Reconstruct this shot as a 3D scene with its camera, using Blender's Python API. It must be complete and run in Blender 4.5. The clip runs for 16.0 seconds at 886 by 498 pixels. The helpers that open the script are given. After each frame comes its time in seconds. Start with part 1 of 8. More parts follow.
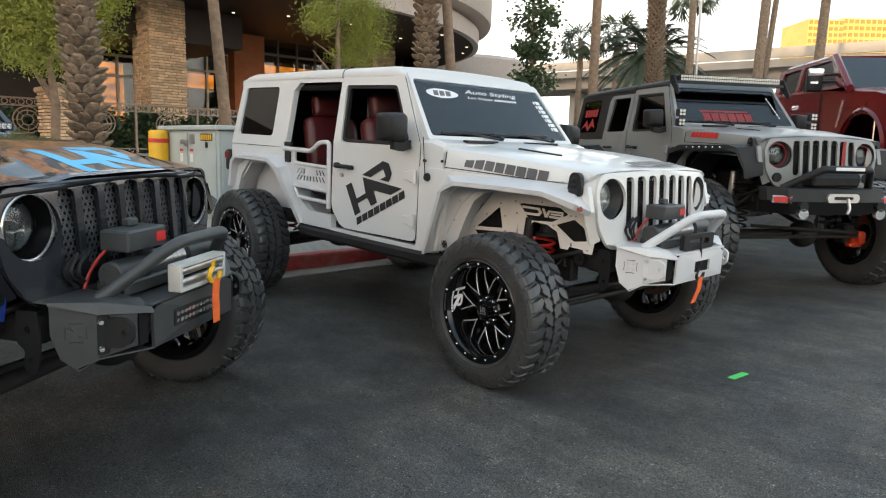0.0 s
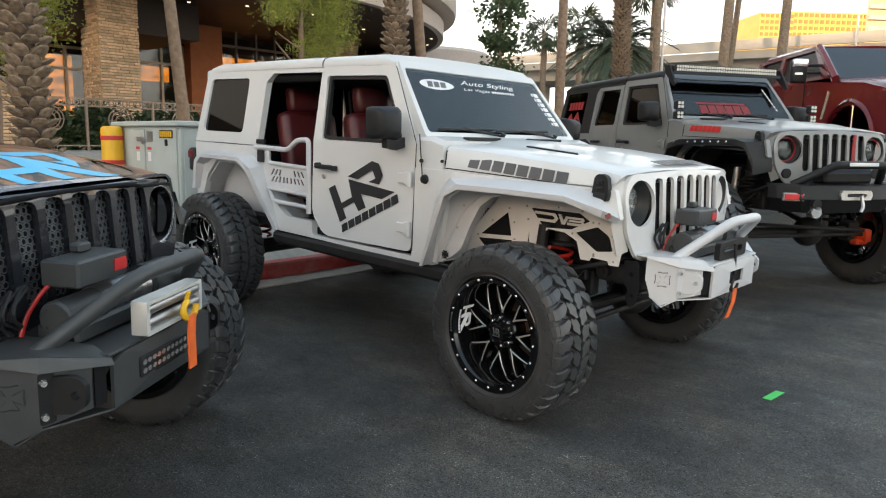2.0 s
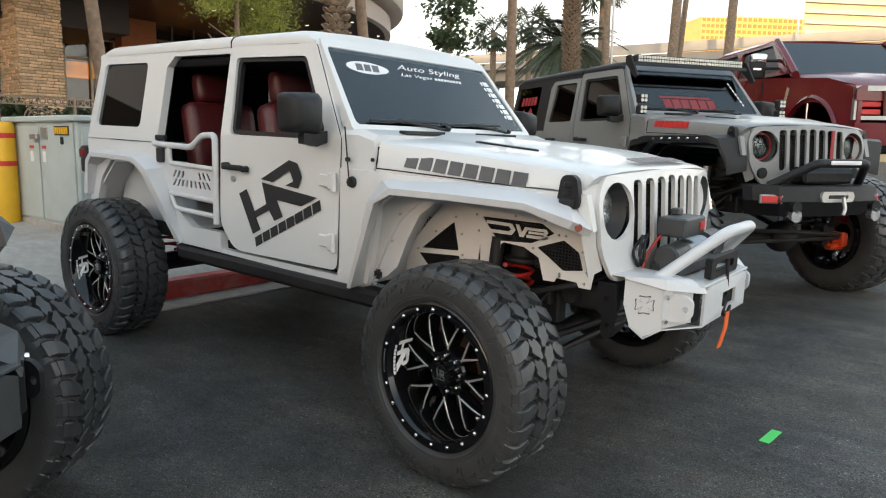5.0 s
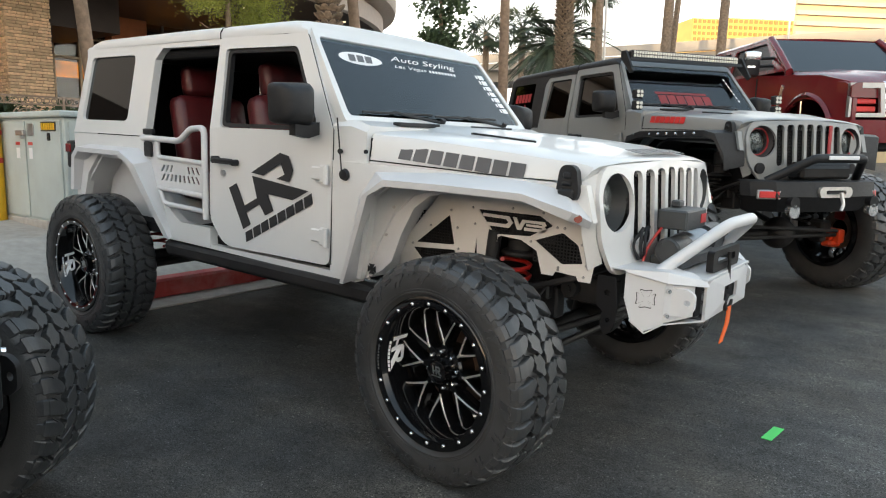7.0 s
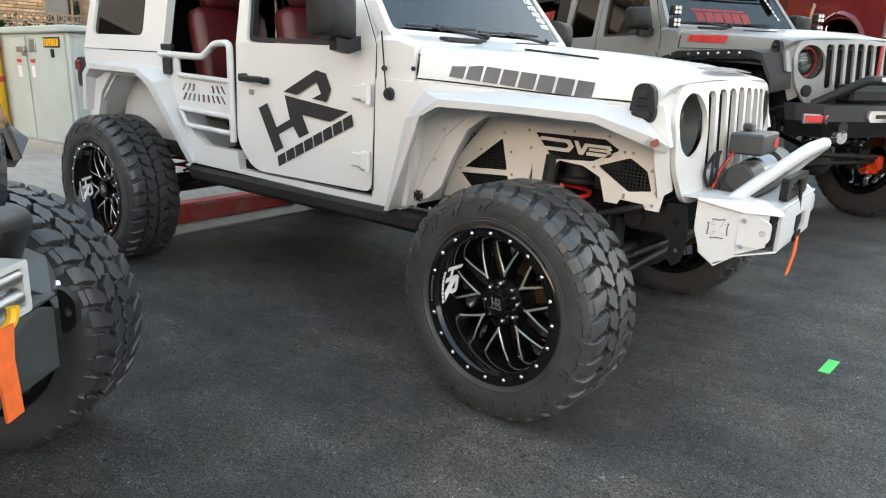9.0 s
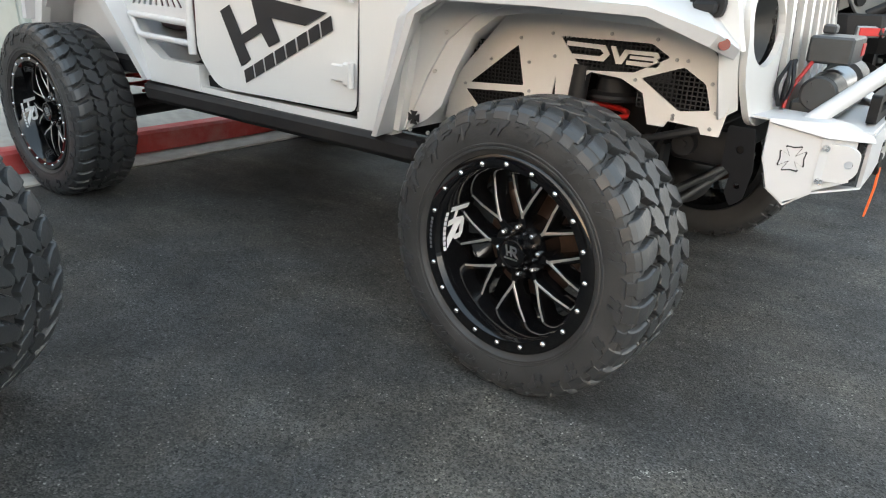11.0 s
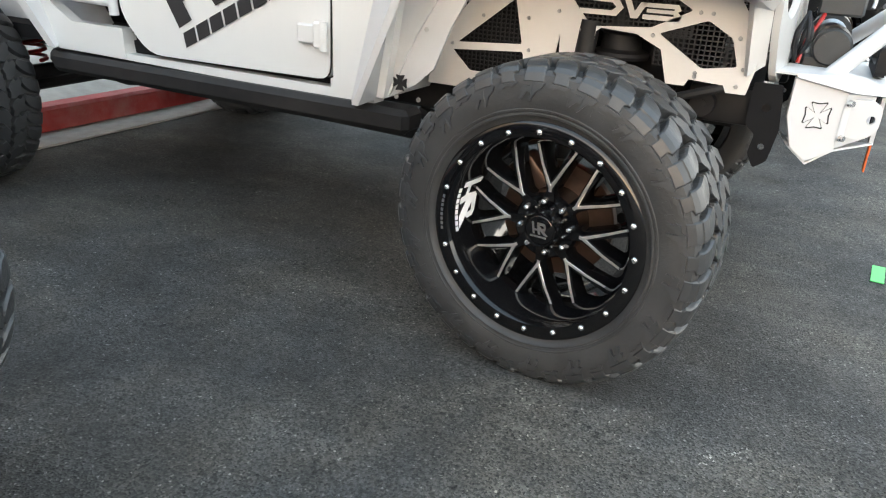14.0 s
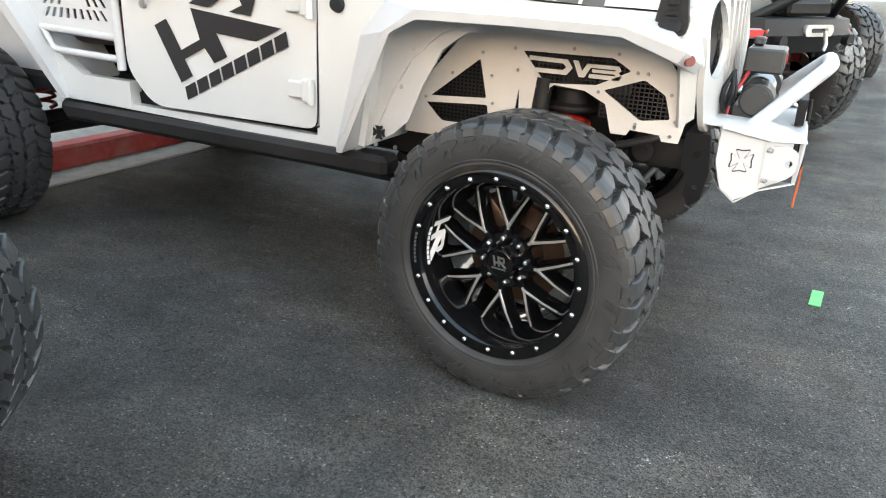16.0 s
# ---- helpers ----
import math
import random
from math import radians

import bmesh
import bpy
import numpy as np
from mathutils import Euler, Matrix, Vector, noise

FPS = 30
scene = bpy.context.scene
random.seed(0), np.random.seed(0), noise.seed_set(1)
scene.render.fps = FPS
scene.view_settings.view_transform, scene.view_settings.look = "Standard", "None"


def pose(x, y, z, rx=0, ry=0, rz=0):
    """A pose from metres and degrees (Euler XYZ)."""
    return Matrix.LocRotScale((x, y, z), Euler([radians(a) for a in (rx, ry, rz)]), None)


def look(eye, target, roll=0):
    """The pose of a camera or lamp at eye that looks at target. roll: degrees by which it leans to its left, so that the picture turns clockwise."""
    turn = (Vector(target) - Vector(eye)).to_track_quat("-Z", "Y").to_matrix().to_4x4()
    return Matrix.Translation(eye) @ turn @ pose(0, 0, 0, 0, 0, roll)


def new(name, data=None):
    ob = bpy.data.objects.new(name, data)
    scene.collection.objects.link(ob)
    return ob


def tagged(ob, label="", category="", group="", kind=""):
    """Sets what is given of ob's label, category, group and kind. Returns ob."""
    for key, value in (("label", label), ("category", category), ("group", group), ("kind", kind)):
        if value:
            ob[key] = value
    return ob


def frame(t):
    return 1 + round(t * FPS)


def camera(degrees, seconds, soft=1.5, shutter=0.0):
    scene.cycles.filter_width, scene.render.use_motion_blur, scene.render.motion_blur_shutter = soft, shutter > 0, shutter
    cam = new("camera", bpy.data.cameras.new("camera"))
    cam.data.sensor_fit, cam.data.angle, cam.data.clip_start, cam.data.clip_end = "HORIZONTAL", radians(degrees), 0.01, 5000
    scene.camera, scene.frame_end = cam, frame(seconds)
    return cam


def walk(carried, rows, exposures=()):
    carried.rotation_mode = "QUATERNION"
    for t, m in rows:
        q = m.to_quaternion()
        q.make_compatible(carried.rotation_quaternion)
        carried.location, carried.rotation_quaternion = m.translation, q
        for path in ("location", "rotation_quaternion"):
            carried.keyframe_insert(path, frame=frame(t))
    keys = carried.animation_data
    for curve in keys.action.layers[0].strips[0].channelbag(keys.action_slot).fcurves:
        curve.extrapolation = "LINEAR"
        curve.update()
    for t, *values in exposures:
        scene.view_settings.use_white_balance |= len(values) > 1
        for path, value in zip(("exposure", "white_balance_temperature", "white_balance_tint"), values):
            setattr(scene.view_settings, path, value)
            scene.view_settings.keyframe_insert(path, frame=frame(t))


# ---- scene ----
cam = camera(65.6, 16.0, 1.15)
PATH = [
    (0, (2.69, -2.962, 1.408), (1.278, -1.576, 1.12), 1.4),
    (0.5, (2.512, -3.077, 1.419), (1.103, -1.689, 1.124), 1.4),
    (1, (2.377, -3.049, 1.415), (0.97, -1.66, 1.115), 1.0),
    (1.5, (2.209, -2.86, 1.423), (0.818, -1.458, 1.112), 1.0),
    (2, (2.137, -2.75, 1.434), (0.806, -1.289, 1.129), 1.0),
    (2.5, (1.988, -2.619, 1.416), (0.68, -1.138, 1.111), 1.1),
    (3, (1.875, -2.553, 1.439), (0.63, -1.017, 1.138), 1.1),
    (3.5, (1.844, -2.516, 1.437), (0.614, -0.966, 1.141), 1.0),
    (4, (1.804, -2.385, 1.41), (0.578, -0.833, 1.111), 0.9),
    (4.2, (1.792, -2.309, 1.415), (0.566, -0.758, 1.113), 0.9),
    (6.3, (1.564, -2.068, 1.38), (0.345, -0.509, 1.088), 0.9),
    (6.5, (1.578, -2.073, 1.389), (0.365, -0.51, 1.096), 0.9),
    (7, (1.642, -2.073, 1.357), (0.433, -0.508, 1.061), 0.9),
    (7.5, (1.656, -2.078, 1.328), (0.452, -0.515, 0.998), 1.0),
    (7.8, (1.634, -2.056, 1.307), (0.444, -0.507, 0.879), 1.2),
    (8, (1.606, -2.073, 1.319), (0.421, -0.528, 0.861), 1.3),
    (8.5, (1.464, -2.104, 1.326), (0.289, -0.561, 0.838), 1.4),
    (8.7, (1.415, -2.106, 1.332), (0.242, -0.565, 0.835), 1.3),
    (10.8, (1.016, -1.714, 1.211), (-0.117, -0.192, 0.58), 1.6),
    (11, (1.008, -1.68, 1.2), (-0.115, -0.179, 0.503), 1.4),
    (11.5, (1.032, -1.655, 1.171), (-0.079, -0.17, 0.421), 1.2),
    (12, (1.068, -1.667, 1.181), (-0.041, -0.185, 0.424), 1.3),
    (12.5, (1.119, -1.731, 1.216), (0.018, -0.24, 0.465), 1.5),
    (13, (1.042, -1.736, 1.21), (-0.055, -0.245, 0.452), 1.6),
    (13.5, (0.795, -1.742, 1.195), (-0.13, -0.15, 0.413), 1.7),
    (14, (0.569, -1.684, 1.145), (-0.273, -0.044, 0.369), 1.6),
    (14.5, (0.445, -1.553, 1.072), (-0.388, 0.096, 0.305), 1.5),
    (15, (0.406, -1.511, 1.07), (-0.426, 0.141, 0.308), 1.5),
    (15.5, (0.509, -1.629, 1.163), (-0.33, 0.024, 0.414), 1.4),
    (16, (0.741, -1.874, 1.269), (-0.097, -0.201, 0.564), 1.3),
]
walk(cam, [(t, look(eye, target, roll)) for t, eye, target, roll in PATH], [(0, 1.36), (4.2, 1.41), (7.2, 1.46), (8.6, 1.95), (10.8, 2.04), (12.0, 2.22), (13.0, 2.31), (16.0, 2.42)])

EXPOSE = 1.0
# ---- world, sun, exposure ----
SUN_AZ, SUN_EL = 165.0, 3.5
world = bpy.data.worlds.new("sky")
scene.world = world
world.use_nodes = True
wn = world.node_tree
wn.nodes.clear()
sky = wn.nodes.new("ShaderNodeTexSky")
sky.sky_type, sky.sun_disc = "NISHITA", False
sky.sun_elevation, sky.sun_rotation = radians(SUN_EL), radians(SUN_AZ)
sky.air_density, sky.dust_density, sky.ozone_density = 1.0, 3.0, 1.0
mixw = wn.nodes.new("ShaderNodeMix")
mixw.data_type = "RGBA"
mixw.inputs["Factor"].default_value = 0.50
# pale haze, brighter low down than overhead
skyc = wn.nodes.new("ShaderNodeTexCoord")
skyz = wn.nodes.new("ShaderNodeSeparateXYZ")
hazef = wn.nodes.new("ShaderNodeMapRange")
hazef.inputs["From Min"].default_value, hazef.inputs["From Max"].default_value = 0.0, 0.62
haze = wn.nodes.new("ShaderNodeMix")
haze.data_type = "RGBA"
haze.inputs["A"].default_value, haze.inputs["B"].default_value = (16.6, 15.8, 14.5, 1), (3.3, 4.25, 5.1, 1)
wn.links.new(skyc.outputs["Generated"], skyz.inputs[0])
wn.links.new(skyz.outputs["Z"], hazef.inputs["Value"])
wn.links.new(hazef.outputs[0], haze.inputs["Factor"])
wn.links.new(haze.outputs["Result"], mixw.inputs["B"])
bgn = wn.nodes.new("ShaderNodeBackground")
bgn.inputs["Strength"].default_value = 0.15
outw = wn.nodes.new("ShaderNodeOutputWorld")
wn.links.new(sky.outputs[0], mixw.inputs["A"])
wn.links.new(mixw.outputs["Result"], bgn.inputs["Color"])
wn.links.new(bgn.outputs[0], outw.inputs[0])
sun = new("sun", bpy.data.lights.new("sun", "SUN"))
sun.data.energy, sun.data.angle, sun.data.color = 4.0, radians(0.6), (1.0, 0.72, 0.42)
sun_dir = Vector((math.sin(radians(SUN_AZ)) * math.cos(radians(SUN_EL)), math.cos(radians(SUN_AZ)) * math.cos(radians(SUN_EL)), math.sin(radians(SUN_EL))))
sun.matrix_world = look(sun_dir * 50, (0, 0, 0))
scene.view_settings.exposure = EXPOSE


# ---- materials ----
def mat(name, color, rough=0.5, metal=0.0, vary=0.0, scale=8.0, bump=0.0, bump_scale=60.0, coat=0.0, spec=0.5, dirt=None, dirt_scale=1.5, dirt_amount=0.5, random=0.0):
    """A procedural surface: base colour broken up at two scales, with fine relief and optional blotches of dirt."""
    m = bpy.data.materials.new(name)
    m.use_nodes = True
    nt = m.node_tree
    b = nt.nodes["Principled BSDF"]
    b.inputs["Roughness"].default_value, b.inputs["Metallic"].default_value = rough, metal
    b.inputs["Coat Weight"].default_value = coat
    b.inputs["Specular IOR Level"].default_value = spec
    b.inputs["Base Color"].default_value = (*color, 1)
    tc = nt.nodes.new("ShaderNodeTexCoord")
    last = None
    if vary or random:
        n1 = nt.nodes.new("ShaderNodeTexNoise")
        n1.inputs["Scale"].default_value, n1.inputs["Detail"].default_value = scale, 8
        nt.links.new(tc.outputs["Object"], n1.inputs["Vector"])
        r = nt.nodes.new("ShaderNodeMapRange")
        r.inputs["From Min"].default_value, r.inputs["From Max"].default_value = 0.3, 0.7
        r.inputs["To Min"].default_value, r.inputs["To Max"].default_value = 1 - vary, 1 + vary
        nt.links.new(n1.outputs[0], r.inputs["Value"])
        val = r.outputs[0]
        if random:
            oi = nt.nodes.new("ShaderNodeObjectInfo")
            r2 = nt.nodes.new("ShaderNodeMapRange")
            r2.inputs["To Min"].default_value, r2.inputs["To Max"].default_value = 1 - random, 1 + random
            nt.links.new(oi.outputs["Random"], r2.inputs["Value"])
            ml = nt.nodes.new("ShaderNodeMath")
            ml.operation = "MULTIPLY"
            nt.links.new(val, ml.inputs[0]), nt.links.new(r2.outputs[0], ml.inputs[1])
            val = ml.outputs[0]
        hv = nt.nodes.new("ShaderNodeHueSaturation")
        hv.inputs["Color"].default_value = (*color, 1)
        nt.links.new(val, hv.inputs["Value"])
        last = hv.outputs[0]
    if dirt:
        n2 = nt.nodes.new("ShaderNodeTexNoise")
        n2.inputs["Scale"].default_value, n2.inputs["Detail"].default_value, n2.inputs["Roughness"].default_value = dirt_scale, 10, 0.65
        nt.links.new(tc.outputs["Object"], n2.inputs["Vector"])
        r3 = nt.nodes.new("ShaderNodeMapRange")
        r3.inputs["From Min"].default_value, r3.inputs["From Max"].default_value = 0.45, 0.75
        r3.inputs["To Max"].default_value = dirt_amount
        nt.links.new(n2.outputs[0], r3.inputs["Value"])
        mx = nt.nodes.new("ShaderNodeMix")
        mx.data_type = "RGBA"
        mx.inputs["A"].default_value, mx.inputs["B"].default_value = (*color, 1), (*dirt, 1)
        nt.links.new(r3.outputs[0], mx.inputs["Factor"])
        if last:
            nt.links.new(last, mx.inputs["A"])
        last = mx.outputs["Result"]
    if last:
        nt.links.new(last, b.inputs["Base Color"])
    if bump:
        n3 = nt.nodes.new("ShaderNodeTexNoise")
        n3.inputs["Scale"].default_value, n3.inputs["Detail"].default_value = bump_scale, 6
        nt.links.new(tc.outputs["Object"], n3.inputs["Vector"])
        bp = nt.nodes.new("ShaderNodeBump")
        bp.inputs["Strength"].default_value, bp.inputs["Distance"].default_value = bump, 0.02
        nt.links.new(n3.outputs[0], bp.inputs["Height"])
        nt.links.new(bp.outputs[0], b.inputs["Normal"])
    return m


def glass_mat(name, color, mix=0.75, rough=0.02, ior=1.5):
    """Tinted pane: a clear gloss over a see-through tint."""
    m = bpy.data.materials.new(name)
    m.use_nodes = True
    nt = m.node_tree
    nt.nodes.clear()
    out = nt.nodes.new("ShaderNodeOutputMaterial")
    tr = nt.nodes.new("ShaderNodeBsdfTransparent")
    tr.inputs[0].default_value = (*color, 1)
    gl = nt.nodes.new("ShaderNodeBsdfGlossy")
    gl.inputs["Roughness"].default_value = rough
    gl.inputs["Color"].default_value = (0.9, 0.93, 0.95, 1)
    fr = nt.nodes.new("ShaderNodeFresnel")
    fr.inputs[0].default_value = ior
    mp = nt.nodes.new("ShaderNodeMath")
    mp.operation, mp.use_clamp = "MULTIPLY_ADD", True
    mp.inputs[1].default_value, mp.inputs[2].default_value = mix, 0.02
    nt.links.new(fr.outputs[0], mp.inputs[0])
    mx = nt.nodes.new("ShaderNodeMixShader")
    nt.links.new(mp.outputs[0], mx.inputs[0]), nt.links.new(tr.outputs[0], mx.inputs[1]), nt.links.new(gl.outputs[0], mx.inputs[2])
    nt.links.new(mx.outputs[0], out.inputs[0])
    return m


def emit_mat(name, color, strength, patchy=False):
    m = bpy.data.materials.new(name)
    m.use_nodes = True
    b = m.node_tree.nodes["Principled BSDF"]
    b.inputs["Base Color"].default_value = (*color, 1)
    b.inputs["Emission Color"].default_value, b.inputs["Emission Strength"].default_value = (*color, 1), strength
    if patchy:
        nt = m.node_tree
        tc = nt.nodes.new("ShaderNodeTexCoord")
        mp = nt.nodes.new("ShaderNodeMapping")
        mp.inputs["Scale"].default_value = (1.0, 1.0, 2.6)
        n = nt.nodes.new("ShaderNodeTexNoise")
        n.inputs["Scale"].default_value, n.inputs["Detail"].default_value = 1.5, 4
        r = nt.nodes.new("ShaderNodeMapRange")
        r.inputs["From Min"].default_value, r.inputs["From Max"].default_value = 0.40, 0.62
        r.inputs["To Min"].default_value, r.inputs["To Max"].default_value = strength * 0.08, strength
        nt.links.new(tc.outputs["Object"], mp.inputs[0]), nt.links.new(mp.outputs[0], n.inputs["Vector"])
        nt.links.new(n.outputs[0], r.inputs["Value"]), nt.links.new(r.outputs[0], b.inputs["Emission Strength"])
    return m


WHITE = mat("white_paint", (0.635, 0.64, 0.635), 0.3, coat=0.4, vary=0.02, scale=3, bump=0.01, bump_scale=200)
WHITE_SATIN = mat("white_powder_coat", (0.585, 0.59, 0.60), 0.42, vary=0.03, bump=0.06, bump_scale=300)
BLACK_PAINT = mat("black_metallic_paint", (0.004, 0.005, 0.008), 0.05, spec=0.5, coat=0.7, vary=0.2, scale=5)
NARDO = mat("grey_wrap", (0.215, 0.223, 0.222), 0.34, coat=0.3, vary=0.05, scale=3)
RED_PAINT = mat("dark_red_paint", (0.14, 0.008, 0.013), 0.2, spec=0.4, coat=0.4, vary=0.08, scale=3)
BLACK_PLASTIC = mat("black_plastic", (0.014, 0.0145, 0.016), 0.5, spec=0.3, vary=0.15, scale=30, bump=0.1, bump_scale=400)
DARK_STEEL = mat("black_steel", (0.015, 0.015, 0.016), 0.55, metal=0.05, spec=0.25, vary=0.2, scale=12, dirt=(0.06, 0.05, 0.04), dirt_amount=0.25)
CHAR_COAT = mat("charcoal_powder_coat", (0.042, 0.046, 0.048), 0.45, vary=0.12, scale=20, bump=0.12, bump_scale=350)
RUBBER = mat("tyre_rubber", (0.044, 0.0445, 0.045), 0.5, spec=0.4, vary=0.3, scale=7, bump=0.14, bump_scale=150, dirt=(0.056, 0.055, 0.054), dirt_scale=3, dirt_amount=0.6)
TREAD = mat("tread_rubber", (0.036, 0.038, 0.040), 0.37, spec=0.6, vary=0.25, scale=9, bump=0.08, bump_scale=120, dirt=(0.052, 0.051, 0.049), dirt_scale=5, dirt_amount=0.5, random=0.05)
GLOSS_BLACK = mat("gloss_black_alloy", (0.005, 0.005, 0.0055), 0.08, spec=0.5, vary=0.1)
MILLED = mat("milled_aluminium", (0.80, 0.76, 0.72), 0.30, metal=0.8, vary=0.06, scale=40)
CHROME = mat("bright_metal", (0.85, 0.85, 0.85), 0.2, metal=0.85, vary=0.03)
SMOKED = mat("smoked_reflector", (0.22, 0.23, 0.22), 0.2, metal=0.75, vary=0.1)
REFLECTOR = mat("lamp_reflector", (0.8, 0.8, 0.77), 0.15, metal=0.75, vary=0.05)
STEEL = mat("grey_steel", (0.42, 0.42, 0.42), 0.35, metal=0.9, vary=0.1, scale=20)
RED_PLASTIC = mat("red_coil", (0.34, 0.015, 0.012), 0.35, vary=0.08)
DISC = mat("rusty_disc", (0.11, 0.07, 0.052), 0.35, metal=0.7, vary=0.2, scale=20)
RED_LEATHER = mat("red_leather", (0.07, 0.007, 0.009), 0.42, vary=0.12, scale=10, bump=0.15, bump_scale=90)
ORANGE = mat("orange_webbing", (0.75, 0.13, 0.02), 0.75, vary=0.12, scale=40, bump=0.2, bump_scale=300)
YELLOW = mat("yellow_plastic", (0.75, 0.42, 0.015), 0.4, vary=0.06)
DECAL_BLACK = mat("black_vinyl", (0.018, 0.018, 0.02), 0.4, vary=0.1)
DECAL_GREY = mat("grey_vinyl", (0.10, 0.10, 0.105), 0.4, vary=0.1)
DECAL_WHITE = mat("white_vinyl", (0.75, 0.75, 0.75), 0.4, vary=0.03)
DECAL_RED = mat("red_vinyl", (0.55, 0.03, 0.03), 0.4, vary=0.06)
DECAL_BLUE = mat("blue_vinyl", (0.06, 0.45, 0.75), 0.35, vary=0.05)
GLASS_DARK = glass_mat("tinted_glass", (0.50, 0.58, 0.59), 1.0, 0.02, 1.5)
GLASS_PRIV = glass_mat("privacy_glass", (0.03, 0.035, 0.038), 1.0, 0.02, 1.52)
DARK_PANE = mat("dark_side_glass", (0.02, 0.014, 0.014), 0.16, spec=0.16, vary=0.4, scale=1.5)
GLASS_CLEAR = glass_mat("clear_lens", (0.85, 0.88, 0.9))
MESH = mat("black_steel_mesh", (0.015, 0.015, 0.016), 0.5, spec=0.3, vary=0.2)


def asphalt_mat():
    """Weathered asphalt: stone chips, fine relief, darker tyre-worn and damp patches, pale dusty streaks."""
    m = bpy.data.materials.new("asphalt")
    m.use_nodes = True
    nt = m.node_tree
    b = nt.nodes["Principled BSDF"]
    tc = nt.nodes.new("ShaderNodeTexCoord")

    def noise_node(scale, detail, rough=0.6, stretch=None):
        n = nt.nodes.new("ShaderNodeTexNoise")
        n.inputs["Scale"].default_value, n.inputs["Detail"].default_value, n.inputs["Roughness"].default_value = scale, detail, rough
        src = tc.outputs["Object"]
        if stretch:
            mp = nt.nodes.new("ShaderNodeMapping")
            mp.inputs["Scale"].default_value, mp.inputs["Rotation"].default_value = stretch, (0, 0, radians(28))
            nt.links.new(src, mp.inputs[0])
            src = mp.outputs[0]
        nt.links.new(src, n.inputs["Vector"])
        return n

    def ramp(src, lo, hi, a, c):
        r = nt.nodes.new("ShaderNodeMapRange")
        for key, v in (("From Min", lo), ("From Max", hi), ("To Min", a), ("To Max", c)):
            r.inputs[key].default_value = v
        nt.links.new(src, r.inputs["Value"])
        return r.outputs[0]

    def times(a, c):
        x = nt.nodes.new("ShaderNodeMath")
        x.operation = "MULTIPLY"
        nt.links.new(a, x.inputs[0]), nt.links.new(c, x.inputs[1])
        return x.outputs[0]
    chips = nt.nodes.new("ShaderNodeTexVoronoi")
    chips.inputs["Scale"].default_value = 190
    nt.links.new(tc.outputs["Object"], chips.inputs["Vector"])
    sep = nt.nodes.new("ShaderNodeSeparateColor")
    nt.links.new(chips.outputs["Color"], sep.inputs[0])
    speck = ramp(sep.outputs[0], 0.0, 1.0, 0.35, 1.75)
    pale = times(ramp(sep.outputs[1], 0.95, 1.0, 1.0, 3.0), ramp(sep.outputs[2], 0.92, 0.97, 1.0, 0.3))
    patch = ramp(noise_node(0.55, 6, 0.62).outputs[0], 0.35, 0.68, 0.72, 1.24)
    stain = ramp(noise_node(2.6, 8, 0.7).outputs[0], 0.38, 0.62, 0.74, 1.22)
    streak = ramp(noise_node(1.0, 6, 0.65, (0.5, 5.0, 1.0)).outputs[0], 0.42, 0.66, 0.84, 1.26)
    # base colour grows paler towards +x, across a noise-wobbled edge
    xyz = nt.nodes.new("ShaderNodeSeparateXYZ")
    nt.links.new(tc.outputs["Object"], xyz.inputs[0])
    wob = nt.nodes.new("ShaderNodeMath")
    wob.operation = "ADD"
    nt.links.new(xyz.outputs[0], wob.inputs[0])
    nt.links.new(ramp(noise_node(0.9, 6, 0.65).outputs[0], 0.3, 0.7, -0.9, 0.9), wob.inputs[1])
    x_tone = ramp(wob.outputs[0], 0.0, 1.75, 0.93, 1.40)
    # scattered pits where stones have come out, and small clusters of bare stones
    holes = nt.nodes.new("ShaderNodeTexVoronoi")
    holes.inputs["Scale"].default_value = 38
    nt.links.new(tc.outputs["Object"], holes.inputs["Vector"])
    hs = nt.nodes.new("ShaderNodeSeparateColor")
    nt.links.new(holes.outputs["Color"], hs.inputs[0])
    near = ramp(holes.outputs["Distance"], 0.22, 0.42, 1.0, 0.0)
    pit = times(near, ramp(hs.outputs[0], 0.93, 0.95, 0.0, 1.0))
    bare = times(times(ramp(sep.outputs[1], 0.70, 0.80, 0.0, 1.0), ramp(noise_node(5.0, 3, 0.6).outputs[0], 0.60, 0.68, 0.0, 1.0)), ramp(sep.outputs[2], 0.5, 1.0, 0.3, 1.0))
    val = times(times(times(times(speck, pale), times(patch, stain)), streak), x_tone)
    val = times(times(val, ramp(pit, 0.0, 1.0, 1.0, 0.3)), ramp(bare, 0.0, 1.0, 1.0, 2.6))
    hv = nt.nodes.new("ShaderNodeHueSaturation")
    tint = nt.nodes.new("ShaderNodeMix")
    tint.data_type = "RGBA"
    tint.inputs["A"].default_value, tint.inputs["B"].default_value = (0.051, 0.0525, 0.052, 1), (0.060, 0.056, 0.048, 1)
    nt.links.new(ramp(noise_node(1.1, 7, 0.65).outputs[0], 0.42, 0.60, 0.0, 1.0), tint.inputs["Factor"])
    nt.links.new(tint.outputs["Result"], hv.inputs["Color"])
    nt.links.new(val, hv.inputs["Value"])
    nt.links.new(hv.outputs[0], b.inputs["Base Color"])
    nt.links.new(ramp(noise_node(1.7, 5).outputs[0], 0.35, 0.65, 0.62, 0.88), b.inputs["Roughness"])
    bp = nt.nodes.new("ShaderNodeBump")
    bp.inputs["Strength"].default_value, bp.inputs["Distance"].default_value = 0.75, 0.006
    nt.links.new(chips.outputs["Distance"], bp.inputs["Height"])
